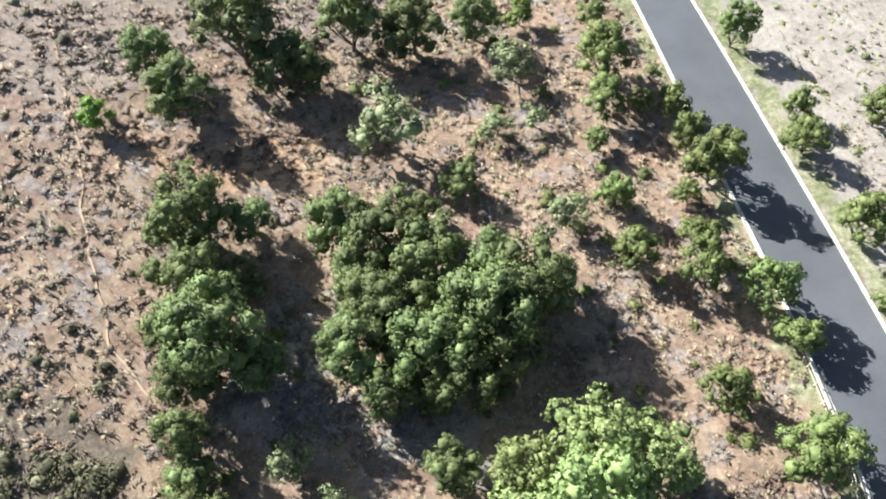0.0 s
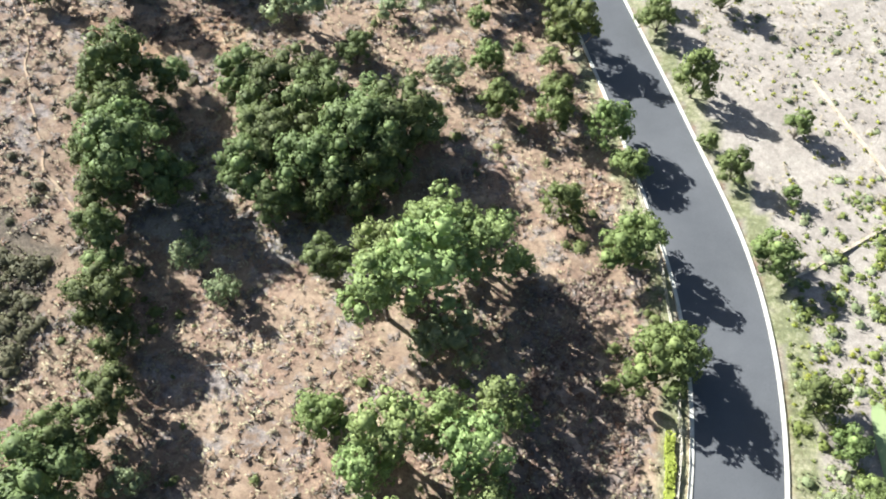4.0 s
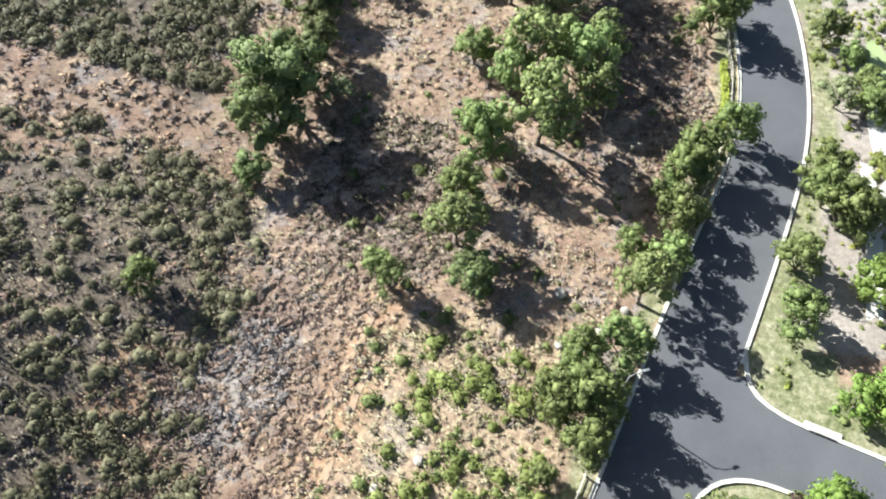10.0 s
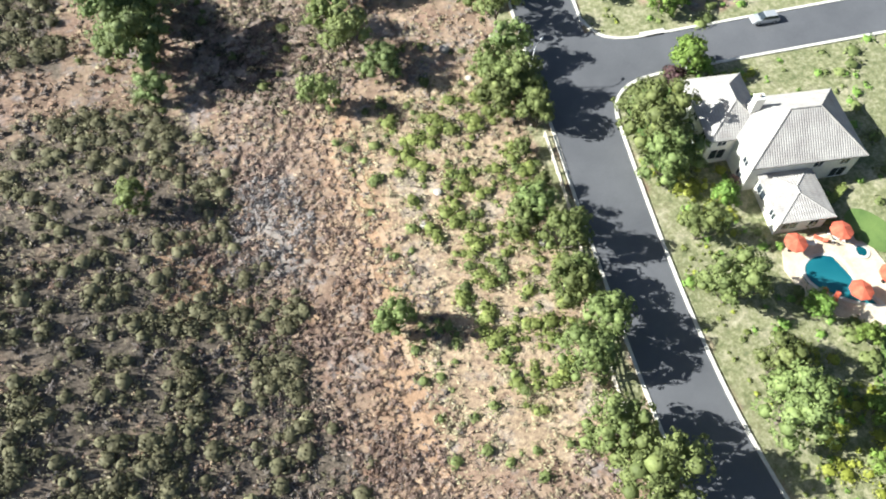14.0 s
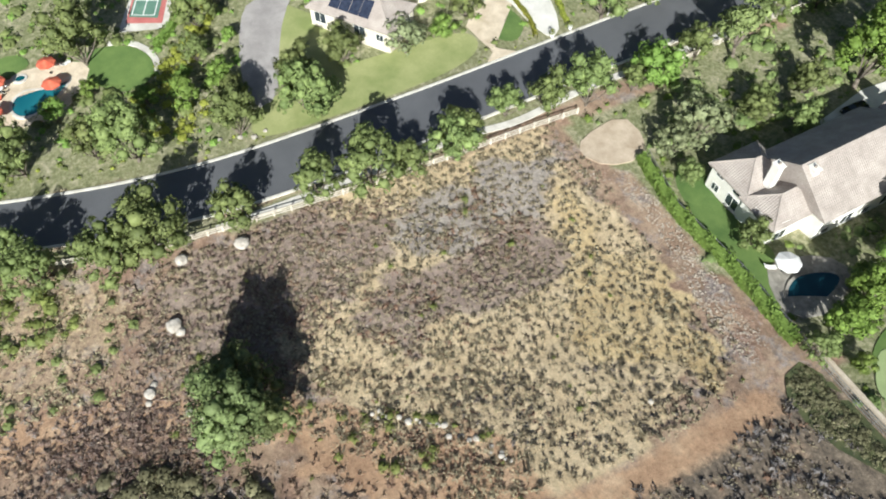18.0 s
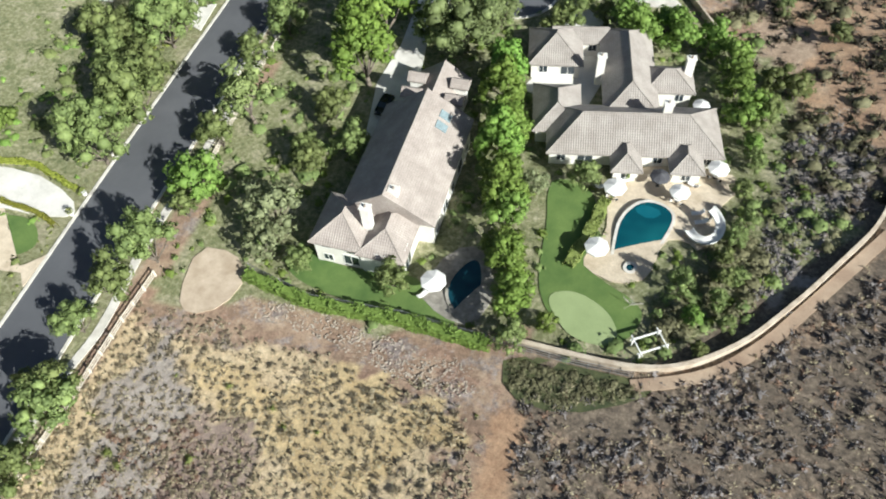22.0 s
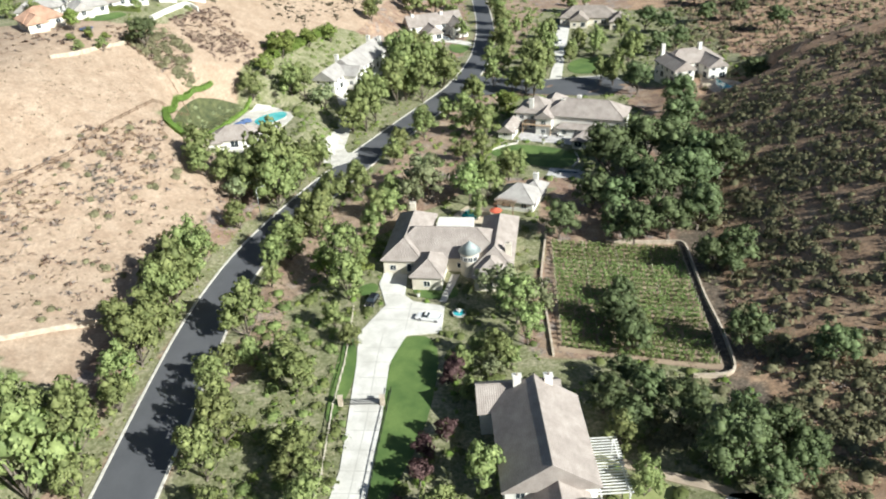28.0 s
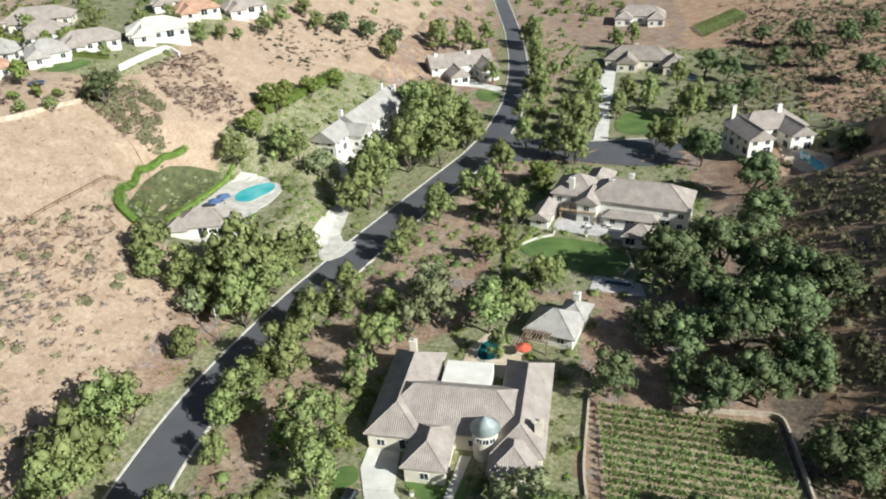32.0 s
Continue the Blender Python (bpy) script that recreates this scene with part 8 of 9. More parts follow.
heath("low_brush", "rusty and grey brush between the oaks", HEATH_DRY, spots(RG, MIDDLE, 8280, 0.6, 0.2, 7), 0.3, 1.05, 28, 0.4, 205, 1.8)
heath("low_brush", "straw-coloured low brush on the roadside bank", HEATH_STRAW, spots(RG, BANK, 800, 0.5, 0.2, 6), 0.25, 0.9, 26, 0.5, 206, 2.2)
heath("upper_field_brush", "reddish brown brush covering the upper field", HEATH_MAROON, spots(RG, [(-22, -98), (3, -104), (3, -134), (-4, -146), (-14, -130), (-28, -112)], 4140, 0.45, 0.14), 0.22, 0.6, 22, 0.5, 207)
heath("field_brush", "straw and grey clumps over the dry field", HEATH_STRAW, spots(RG, FIELD, 3060, 0.6, 0.14, 3), 0.22, 0.55, 21, 0.55, 208)
heath("field_brush", "grey brown brush patches in the dry field", HEATH_RUST, spots(RG, [(-14, -104), (0, -140), (-8, -160), (-24, -150), (-44, -152), (-48, -138), (-30, -120)], 1000, 0.85, 0.2, 5), 0.3, 0.8, 25, 0.4, 209)
heath("low_brush", "grey and brown low brush below the garden wall", HEATH_GREY, spots(RG, BURNT, 5000, 0.35, 0.18, 3), 0.35, 1.15, 30, 0.6, 210)
heath("low_brush", "silver-grey dead brush below the garden wall", HEATH_LILAC, spots(RG, BURNT, 2600, 0.35, 0.18, 6), 0.35, 1.15, 30, 0.6, 216)
heath("low_brush", "rusty low brush below the garden wall", HEATH_RUST, spots(RG, BURNT, 2000, 0.4, 0.2, 9), 0.3, 0.9, 22, 0.4, 217)
brush("chaparral", "dark chaparral on the shaded western hill", "scrub", spots(RG, DEEP_WEST, 4000, 0.45, 0.14), 0.8, 2.3, 22, 0.36, 0.8, 211, (5, 3))
heath("low_brush", "brown twiggy brush on the western hill", HEATH_DRY, spots(RG, DEEP_WEST, 2880, 0.3, 0.14, 3), 0.5, 1.6, 32, 0.45, 253)
heath("low_brush", "dead maroon brush in the shade of the oaks", HEATH_MAROON, np.concatenate([spots(RG, [(-20, -12), (-11.9, -9.0), (-0.5, -12.2), (7.0, -24.8), (5.1, -37.2), (-10.2, -40.0), (-22, -31)], 1300, 0.2), spots(RG, [(24, 22), (32, 27), (38, 10), (37, -8), (31, -17), (25, -10)], 1116, 0.3), spots(RG, [(-19, -34), (-7, -34), (-2, -41), (-8, -49), (-22, -47)], 468, 0.4)]), 0.35, 1.05, 28, 0.5, 223)
heath("low_brush", "scattered dark scrub on the orange-tan slope", HEATH_DARK, spots(RG, OPEN_WEST, 1620, 0.85, 0.13, 2), 0.4, 1.8, 32, 0.6, 221, 1.6)
heath("low_brush", "sparse rusty brush on the shaded slope", HEATH_DRY, spots(RG, BAND, 1620, 0.5, 0.2, 4), 0.3, 1.2, 30, 0.5, 222, 2.0)
heath("low_brush", "shrub patches on the pale eastern hill", HEATH_DRY, np.concatenate([spots(RG, EAST_BAND, 1620, 0.5, 0.2, 2), spots(RG, EAST_LOW, 306, 0.7, 0.2), spots(RG, EAST_TOP, 468, 0.3, 0.1)]), 0.4, 1.8, 32, 0.5, 212, 2.0)
brush("tall_bushes", "olive bushes dotted over the eastern hill", "scrub", np.concatenate([spots(RG, EAST_BAND, 60), spots(RG, EAST_LOW, 26)]), 0.7, 2.2, 50, 0.24, 0.75, 241)
brush("tall_bushes", "dark olive bushes on the orange-tan slope", "scrub", np.concatenate([spots(RG, OPEN_WEST, 190, 0.6, 0.13, 2), spots(RG, [(-62, -298), (-78, -282), (-112, -276), (-116, -310), (-90, -325), (-86, -304), (-66, -312)], 230)]), 0.9, 2.6, 60, 0.26, 0.8, 242)
heath("low_brush", "mauve and grey brush below the tract houses", HEATH_MAROON, np.concatenate([spots(RG, MAUVE, 900, 0.6, 0.15), spots(RG, THICKET, 288)]), 0.5, 1.6, 32, 0.5, 213)
brush("thicket", "grey-olive thicket along the field fence", "scrub", spots(RG, THICKET, 130), 0.8, 2.4, 50, 0.3, 0.85, 243)
heath("low_brush", "dark brush on the slope behind the hedge", HEATH_DARK, spots(RG, [(60, -490), (76, -500), (70, -560), (44, -600), (40, -560)], 540, 0.6, 0.1), 0.6, 1.8, 32, 0.5, 224)
FAR_HILL = [(-95, -450), (-84, -505), (-120, -510), (-100, -620), (-120, -740), (-330, -740), (-330, -440)]
FAR_SLOPE = [(-92, -508), (-125, -508), (-200, -480), (-230, -600), (-190, -660), (-120, -650), (-100, -600)]
heath("chaparral", "rusty brush on the far slope", HEATH_MAROON, spots(RG, FAR_SLOPE, 3200, 0.4, 0.1), 0.6, 2.0, 24, 0.55, 218)
brush("chaparral", "dark scrub on the far slope", "scrub", spots(RG, FAR_SLOPE, 1100, 0.5, 0.08), 0.8, 2.6, 26, 0.34, 0.8, 219, (5, 3))
brush("chaparral", "dark scrub on the far hills", "scrub", spots(RG, FAR_HILL, 1500, 0.5, 0.08), 0.8, 2.6, 22, 0.36, 0.8, 215, (5, 3))
heath("chaparral", "brown scrub on the far hills", HEATH_MAROON, spots(RG, FAR_HILL, 4200, 0.5, 0.05), 0.9, 3.2, 16, 0.55, 214)
for q, (region, n_, kd, lab) in enumerate(((WEST_SLOPE, 420, "scrub", "taller chaparral bushes on the western slope"), (DEEP_WEST, 800, "scrub", "taller chaparral bushes on the western hill"), (NORTH, 90, "scrub", "taller dark bushes on the open slope"), (SHADE_SCRUB, 160, "scrub", "taller bushes in the thicket"))):
    brush("tall_bushes", lab, kd, spots(RG, region, n_, 0.5, 0.15, q), 0.7, 1.9, 40, 0.24, 0.75, 230 + q, (6, 4))
heath("low_brush", "grey leafless brush under the oaks", HEATH_LILAC, spots(RG, OAK_FLOOR, 900), 0.3, 0.8, 20, 0.35, 261)
heath("low_brush", "silver-grey dead brush beside the track", HEATH_LILAC, spots(RG, LILAC_ZONE, 420, 0.3, 0.3), 0.4, 1.2, 28, 0.5, 262)
heath("low_brush", "rust-red dry brush along the track", HEATH_RUST, np.concatenate([spots(RG, [(-2, -44), (-10, -44), (-17, -62), (-20, -80), (-30, -110), (-22, -110), (-12, -80), (-8, -62)], 1100, 0.4, 0.3), spots(RG, STRAW_ZONE, 260), spots(RG, RUSSET_ZONE, 500, 0.4, 0.3)]), 0.25, 0.8, 22, 0.5, 263)
heath("field_brush", "mauve-grey brush patches in the dry field", HEATH_MAROON, spots(RG, MAUVE_ZONE, 700, 0.2, 0.3), 0.25, 0.6, 20, 0.5, 264)
heath("field_brush", "pale grey brush at the field's upper corner", HEATH_LILAC, spots(RG, PALE_ZONE, 450, 0.3, 0.3), 0.2, 0.5, 18, 0.5, 265)
heath("field_brush", "olive-grey brush by the stone line", HEATH_GREY, spots(RG, OLIVE_ZONE, 450, 0.4, 0.3), 0.2, 0.55, 18, 0.5, 266)
heath("low_brush", "ash-grey dead brush inside the garden wall", HEATH_LILAC, spots(RG, ASH_ZONE, 600, 0.3, 0.2), 0.4, 1.2, 26, 0.5, 267)
heath("low_brush", "dark dead brush in the hollow below the oak", HEATH_DARK, spots(RG, HOLLOW, 650, 0.5, 0.3), 0.4, 1.2, 26, 0.5, 268)
heath("low_brush", "mauve-grey brush on the upper slope", HEATH_GREY, spots(RG, NORTH_TOP, 1900, 0.4, 0.2), 0.4, 1.3, 26, 0.5, 269)
heath("low_brush", "rust-red brush behind the oaks", HEATH_RUST, np.concatenate([spots(RG, RUST_PATCH, 300), spots(RG, RUST_BANK, 350, 0.4, 0.3)]), 0.3, 1.0, 24, 0.5, 270)
heath("low_brush", "rusty dry brush between the chaparral", HEATH_DRY, spots(RG, WEST_SLOPE, 2400, 0.3, 0.2, 6), 0.4, 1.2, 24, 0.4, 271)
# dry grass over all open ground
for q, (region, n_t) in enumerate(((NORTH, 5500), (MIDDLE, 7000), (WEST_SLOPE, 3500), (BANK, 1500), (BURNT, 2000), (EAST_HILL, 1500), (CORRIDOR, 1800), (FIELD, 1500))):
    tufts("dry_grass", "thin dry straw-coloured grass on open ground", "straw", spots(RG, region, n_t, 0.3, 0.22, q), 0.4, 5, 120 + q, 1.1)


# ---- smaller things ----
def boulder(x, y, r, lab="pale rounded boulder on dry ground"):
    rng = np.random.default_rng(int(abs(x * 37 + y * 11)))
    bm = bmesh.new()
    bmesh.ops.create_icosphere(bm, subdivisions=2, radius=r)
    for v in bm.verts:
        d = v.co.normalized()
        v.co *= 1 + 0.22 * noise.noise(d * 1.7 + Vector((x, y, 0))) + 0.1 * noise.noise(d * 4 + Vector((y, x, 0)))
        v.co.z *= 0.7
    ob = part("boulder", bm, ROCK, smooth=False)
    ob.matrix_world = pose(x, y, hz(x, y) + r * 0.25, 0, 0, rng.uniform(0, 360))
    tagged(ob, lab, "rock", "boulders")


for x, y, r in ((1.2, -120.4, 1.15), (-7.4, -108.1, 1.1), (-8.6, -108.6, 0.7), (2.4, -112.0, 0.95), (12.6, -76.4, 0.7), (-15.4, -102.7, 0.8), (-14.4, -103.4, 0.5), (-16.6, -102.2, 0.45), (18.5, -37.6, 0.9), (24, -42.4, 0.7), (19.0, -45, 0.6), (27, -38.8, 0.6), (16, -36, 0.6), (-20.2, -106.4, 0.6), (-21.6, -107.6, 0.5), (-0.5, -66, 0.6), (4, -62, 0.7), (20, -129, 0.5), (21, -127, 0.45), (22, -124, 0.4), (20.5, -131, 0.4), (-46, -156, 0.4)):
    boulder(x, y, r)
line_rng = np.random.default_rng(8)
for i in range(26):
    t = i / 25
    x, y = -30.4 - 14 * t + line_rng.normal(0, 0.35), -125.4 - 12.4 * t - 1.2 * math.sin(3 * t) + line_rng.normal(0, 0.35)
    boulder(x, y, line_rng.uniform(0.22, 0.5), "pale stone in a line of rocks")


def rubble(name, label, region, n, lo, hi, seed):
    rng = np.random.default_rng(seed)
    P = spots(rng, region, n)
    v0, f0 = ball(rng, np.zeros(3), 1.0, 0.8, 5, 3)
    V = v0[None] * rng.uniform(0.75, 1.25, (len(P), len(v0), 1)) * rng.uniform(lo, hi, (len(P), 1, 1)) * np.array([1, 1, 0.7])
    V += np.c_[P, height(P[:, 0], P[:, 1]) + 0.02][:, None, :]
    ob = link_mesh(name, V.reshape(-1, 3), (f0[None] + (np.arange(len(P)) * len(v0))[:, None, None]).reshape(-1, 4), RUBBLE_STONE)
    tagged(ob, label, "stones", kind="stuff")


rubble("rubble", "loose pale stones along the garden bank", [(-9.1, -169.0), (-15.4, -174.0), (-25.5, -173.6), (-35.8, -170.8), (-45.0, -169.2), (-49.2, -171), (-47.0, -174.4), (-38.4, -175.4), (-23.4, -177.4), (-13.7, -177.4)], 1000, 0.06, 0.2, 3)
rubble("rubble", "loose stones on the roadside bank", [(8, -30), (26, -34), (24, -52), (8, -52)], 200, 0.08, 0.3, 4)
rubble("gravel_stones", "pale stones in the brown brush", [(-30, -112), (2, -106), (2, -150), (-20, -150)], 300, 0.06, 0.2, 5)


def dead_limbs(x, y, size, turn, lab):
    """A bleached fallen limb with forking branches."""
    rng = np.random.default_rng(int(abs(x * 13 + y * 7)) + 1)
    bm = bmesh.new()
    def fork(p, d, L, r, depth):
        q = p + d * L
        q.z = max(q.z, 0.1)
        tube(bm, p, q, r, r * 0.6, 5)
        if depth:
            for _ in range(3):
                nd = (d + Vector(rng.normal(0, 0.6, 3))).normalized()
                nd.z = abs(nd.z) * 0.7
                fork(p.lerp(q, rng.uniform(0.4, 1)), nd, L * rng.uniform(0.5, 0.8), r * 0.55, depth - 1)
    fork(Vector((0, 0, 0.15)), Vector((1, 0, 0.25)).normalized(), size, size * 0.035, 3)
    ob = part("dead_branch", bm, DEADWOOD)
    ob.matrix_world = pose(x, y, hz(x, y), 0, 0, turn)
    tagged(ob, lab, "dead wood", "dead branches")


for x, y, s_, t_ in ((5.3, 69.8, 2.6, 120), (6.0, 67.5, 2.2, -50), (-4.5, 54.0, 2.4, 40), (0.9, 65.4, 1.8, 200), (12.9, 48.3, 2.4, 20), (13.8, 57.2, 2.0, 160), (22.6, -7.5, 2.8, 80), (23.8, -11.0, 2.6, -30), (20, -10, 2.2, 190), (7.3, -25.4, 2.2, 60), (-14.3, 5.0, 2.6, 10), (8.1, -23.4, 2.4, 140), (9.4, -22, 2.0, 70), (-4.4, 55.9, 2.2, -80), (16, 46, 1.8, 0), (-86, -236, 2.4, 40), (-90, -232, 2.0, 110), (-66, -188, 1.6, 30)):
    dead_limbs(x, y, s_, t_, "bleached fallen branch on dry ground")


def street_lamp(x, y, turn):
    z = hz(x, y)
    L = new("street_lamp")
    L.matrix_world = pose(x, y, z, 0, 0, turn)
    tagged(L, "grey steel street lamp with a single curved arm", "street lamp", "street lamps")
    bm = bmesh.new()
    tube(bm, (0, 0, -0.3), (0, 0, 8.6), 0.12, 0.07)
    part("pole", bm, METAL, L, smooth=True)
    bm = bmesh.new()
    tube(bm, (0, 0, 0), (0, 0, 0.5), 0.22, 0.16)
    part("base", bm, CONCRETE, L)
    bm = bmesh.new()
    tube(bm, (0, 0, 8.5), (0.7, 0, 9.0), 0.05, sides=6)
    tube(bm, (0.7, 0, 9.0), (1.7, 0, 9.12), 0.05, 0.04, sides=6)
    part("arm", bm, METAL, L, smooth=True)
    bm = bmesh.new()
    box(bm, 1.55, -0.16, 9.05, 2.25, 0.16, 9.22, bevel=0.05)
    hd = part("lamp_head", bm, METAL, L)
    bm = bmesh.new()
    box(bm, 1.65, -0.11, 9.02, 2.15, 0.11, 9.05)
    part("lens", bm, LIGHT_LENS, hd)


street_lamp(26.2, -51.2, 25)
street_lamp(27.2, -368.6, 200)
street_lamp(-8.6, -488, 170)
street_lamp(18.6, -196, 180)


def wheel(parent, x, y, r=0.34):
    bm = bmesh.new()
    tube(bm, (0, -0.11, 0), (0, 0.11, 0), r, r, 14)
    t = part("wheel", bm, RUBBER, parent, smooth=False)
    t.matrix_basis = pose(x, y, r)
    bm = bmesh.new()
    tube(bm, (0, -0.125, 0), (0, 0.125, 0), r * 0.6, r * 0.6, 10)
    part("rim", bm, METAL, t)


def loft(bm, sections):
    """Skin between rings of the same number of points."""
    rings = [[bm.verts.new(p) for p in s] for s in sections]
    n = len(rings[0])
    for a, b2 in zip(rings, rings[1:]):
        for i in range(n):
            bm.faces.new((a[i], a[(i + 1) % n], b2[(i + 1) % n], b2[i]))
    bm.faces.new(rings[0][::-1]), bm.faces.new(rings[-1])
    bmesh.ops.recalc_face_normals(bm, faces=bm.faces[:])


def car(x, y, turn, paint, lab, pickup=False, long=4.7):
    z = hz(x, y) + 0.17
    c = new("pickup_truck" if pickup else "car")
    c.matrix_world = pose(x, y, z, 0, 0, turn)
    tagged(c, lab, "pickup" if pickup else "car", "parked cars")
    h2, w = long / 2, 0.93
    def ring(px, top, wid):
        return [(px, -wid, 0.28), (px, wid, 0.28), (px, wid * 1.02, 0.62), (px, wid * 0.94, top), (px, -wid * 0.94, top), (px, -wid * 1.02, 0.62)]
    bm = bmesh.new()
    loft(bm, [ring(-h2, 0.75, w * 0.86), ring(-h2 + 0.25, 0.98, w), ring(-0.9, 1.0, w), ring(1.0, 0.98, w), ring(h2 - 0.4, 0.84, w * 0.97), ring(h2, 0.62, w * 0.82)])
    part("body", bm, paint, c, smooth=False)
    def cab(px, wid, zz):
        return [(px, -wid, zz), (px, wid, zz), (px, wid * 0.9, zz + 0.02), (px, -wid * 0.9, zz + 0.02)]
    x0, x1 = (-0.1, 1.35) if pickup else (-2.0, 1.1)
    bm = bmesh.new()
    v = [bm.verts.new(p) for p in ((x0, -0.86, 0.98), (x1, -0.86, 0.96), (x1, 0.86, 0.96), (x0, 0.86, 0.98), (x0 + 0.35, -0.68, 1.48), (x1 - 0.75, -0.68, 1.48), (x1 - 0.75, 0.68, 1.48), (x0 + 0.35, 0.68, 1.48))]
    corners = [tuple(q.co) for q in v]
    bm.free()
    for nm, f in (("side_window", (0, 1, 5, 4)), ("windscreen", (1, 2, 6, 5)), ("side_window", (2, 3, 7, 6)), ("rear_window", (3, 0, 4, 7))):
        link_mesh(nm, [corners[i] for i in f], [(0, 1, 2, 3)], PANE, c)
    bm = bmesh.new()
    box(bm, x0 + 0.3, -0.7, 1.47, x1 - 0.7, 0.7, 1.53, bevel=0.03)
    part("roof", bm, paint, c)
    if pickup:
        bm = bmesh.new()
        for a in ((-h2 + 0.1, -0.92, -0.15, -0.8), (-h2 + 0.1, 0.8, -0.15, 0.92), (-h2 + 0.05, -0.9, -h2 + 0.15, 0.9)):
            box(bm, a[0], a[1], 0.95, a[2], a[3], 1.18)
        part("cargo_bed", bm, paint, c)
    for sx in (-1, 1):
        for sy in (-1, 1):
            wheel(c, sx * h2 * 0.6, sy * 0.86)
    for sy in (-1, 1):
        bm = bmesh.new()
        box(bm, h2 - 0.22, sy * 0.6 - 0.18, 0.6, h2 - 0.04, sy * 0.6 + 0.18, 0.74, bevel=0.03)
        part("headlight", bm, LIGHT_LENS, c)
        bm = bmesh.new()
        box(bm, -h2 + 0.0, sy * 0.65 - 0.14, 0.66, -h2 + 0.12, sy * 0.65 + 0.14, 0.84, bevel=0.03)
        part("tail_light", bm, CLOTH_RED, c)


car(16.2, -249.6, 92, CAR_BLACK, "black car parked along the kerb")
car(16.0, -242.6, 91, CAR_BLACK, "black car parked along the kerb")
car(-20.6, -216.6, 84, CAR_BLACK, "black car on the shaded villa drive")
car(-10.9, -332.6, 80, CAR_BLACK, "black sport utility car on the pale driveway", long=4.9)
car(-24.0, -327.4, -8, CAR_WHITE, "white pickup truck on the pale driveway", True, 5.6)
car(67.5, -58.6, 162, CAR_SILVER, "silver car on the side street")
car(-48.6, -541, 95, CAR_WHITE, "white car on the far driveway")
car(-47.4, -566, 95, CAR_BLACK, "dark car on the far driveway")
car(4, -549.5, 165, CAR_SILVER, "silver car on a driveway")


def umbrella(x, y, r, cloth, lab):
    u = new("patio_umbrella")
    u.matrix_world = pose(x, y, hz(x, y) + 0.15)
    tagged(u, lab, "umbrella", "patio umbrellas")
    bm = bmesh.new()
    tube(bm, (0, 0, 0), (0, 0, 2.7), 0.035, sides=6)
    part("pole", bm, BROWN_WOOD, u)
    bm = bmesh.new()
    top = bm.verts.new((0, 0, 2.8))
    rim = [bm.verts.new((r * math.cos(i * math.pi / 4), r * math.sin(i * math.pi / 4), 2.15)) for i in range(8)]
    low = [bm.verts.new((v.co.x, v.co.y, 1.98)) for v in rim]
    for i in range(8):
        bm.faces.new((top, rim[i], rim[(i + 1) % 8]))
        bm.faces.new((rim[i], low[i], low[(i + 1) % 8], rim[(i + 1) % 8]))
    part("canopy", bm, cloth, u)
    bm = bmesh.new()
    tube(bm, (0, 0, 0), (0, 0, 0.12), 0.3, 0.26, 10)
    part("base", bm, BLACK_METAL, u)


for x, y, r, cl, lab in ((-59.6, -206.2, 1.7, CLOTH_WHITE, "open white patio umbrella by the pool"), (-68.6, -207.4, 1.5, CLOTH_WHITE, "open white patio umbrella by the pool"), (-58.8, -194.6, 1.7, CLOTH_WHITE, "open white patio umbrella on the terrace"), (-73.6, -213.4, 1.6, CLOTH_WHITE, "open white patio umbrella by the villa"), (-65.6, -209.8, 1.5, CLOTH_DARK, "dark patio umbrella on the terrace"),
                         (-70.2, -226.6, 1.4, CLOTH_WHITE, "open white patio umbrella by the villa"), (-38.8, -184.2, 1.8, CLOTH_WHITE, "large white umbrella beside the dark pool"), (41.6, -94.0, 1.6, CLOTH_RED, "open red umbrella by the pool"), (44.0, -103.6, 1.6, CLOTH_RED, "open red umbrella by the pool"), (48.2, -95.6, 1.6, CLOTH_RED, "open red umbrella by the pool"), (49, -103.8, 1.6, CLOTH_RED, "open red umbrella by the pool"),
                         (51.2, -417.4, 1.9, CLOTH_BLUE, "blue umbrella above the bright pool"), (50.2, -420.2, 1.9, CLOTH_BLUE, "blue umbrella above the bright pool"), (-34, -372.6, 1.6, CLOTH_RED, "red umbrella in the pool yard")):
    umbrella(x, y, r, cl, lab)


def lounger(x, y, turn, cloth, lab):
    s2 = new("sun_lounger")
    s2.matrix_world = pose(x, y, hz(x, y) + 0.17, 0, 0, turn)
    tagged(s2, lab, "sun lounger", "sun loungers")
    bm = bmesh.new()
    box(bm, -0.95, -0.33, 0.28, 0.35, 0.33, 0.42, bevel=0.04)
    part("mattress", bm, cloth, s2)
    bm = bmesh.new()
    box(bm, 0, -0.33, 0, 0.75, 0.33, 0.12, pose(0.34, 0, 0.3, 0, -40, 0), bevel=0.04)
    part("backrest", bm, cloth, s2)
    for lx in (-0.85, 0.4):
        for ly in (-0.28, 0.28):
            bm = bmesh.new()
            tube(bm, (lx, ly, 0), (lx, ly, 0.3), 0.03, sides=5)
            part("leg", bm, BROWN_WOOD, s2)


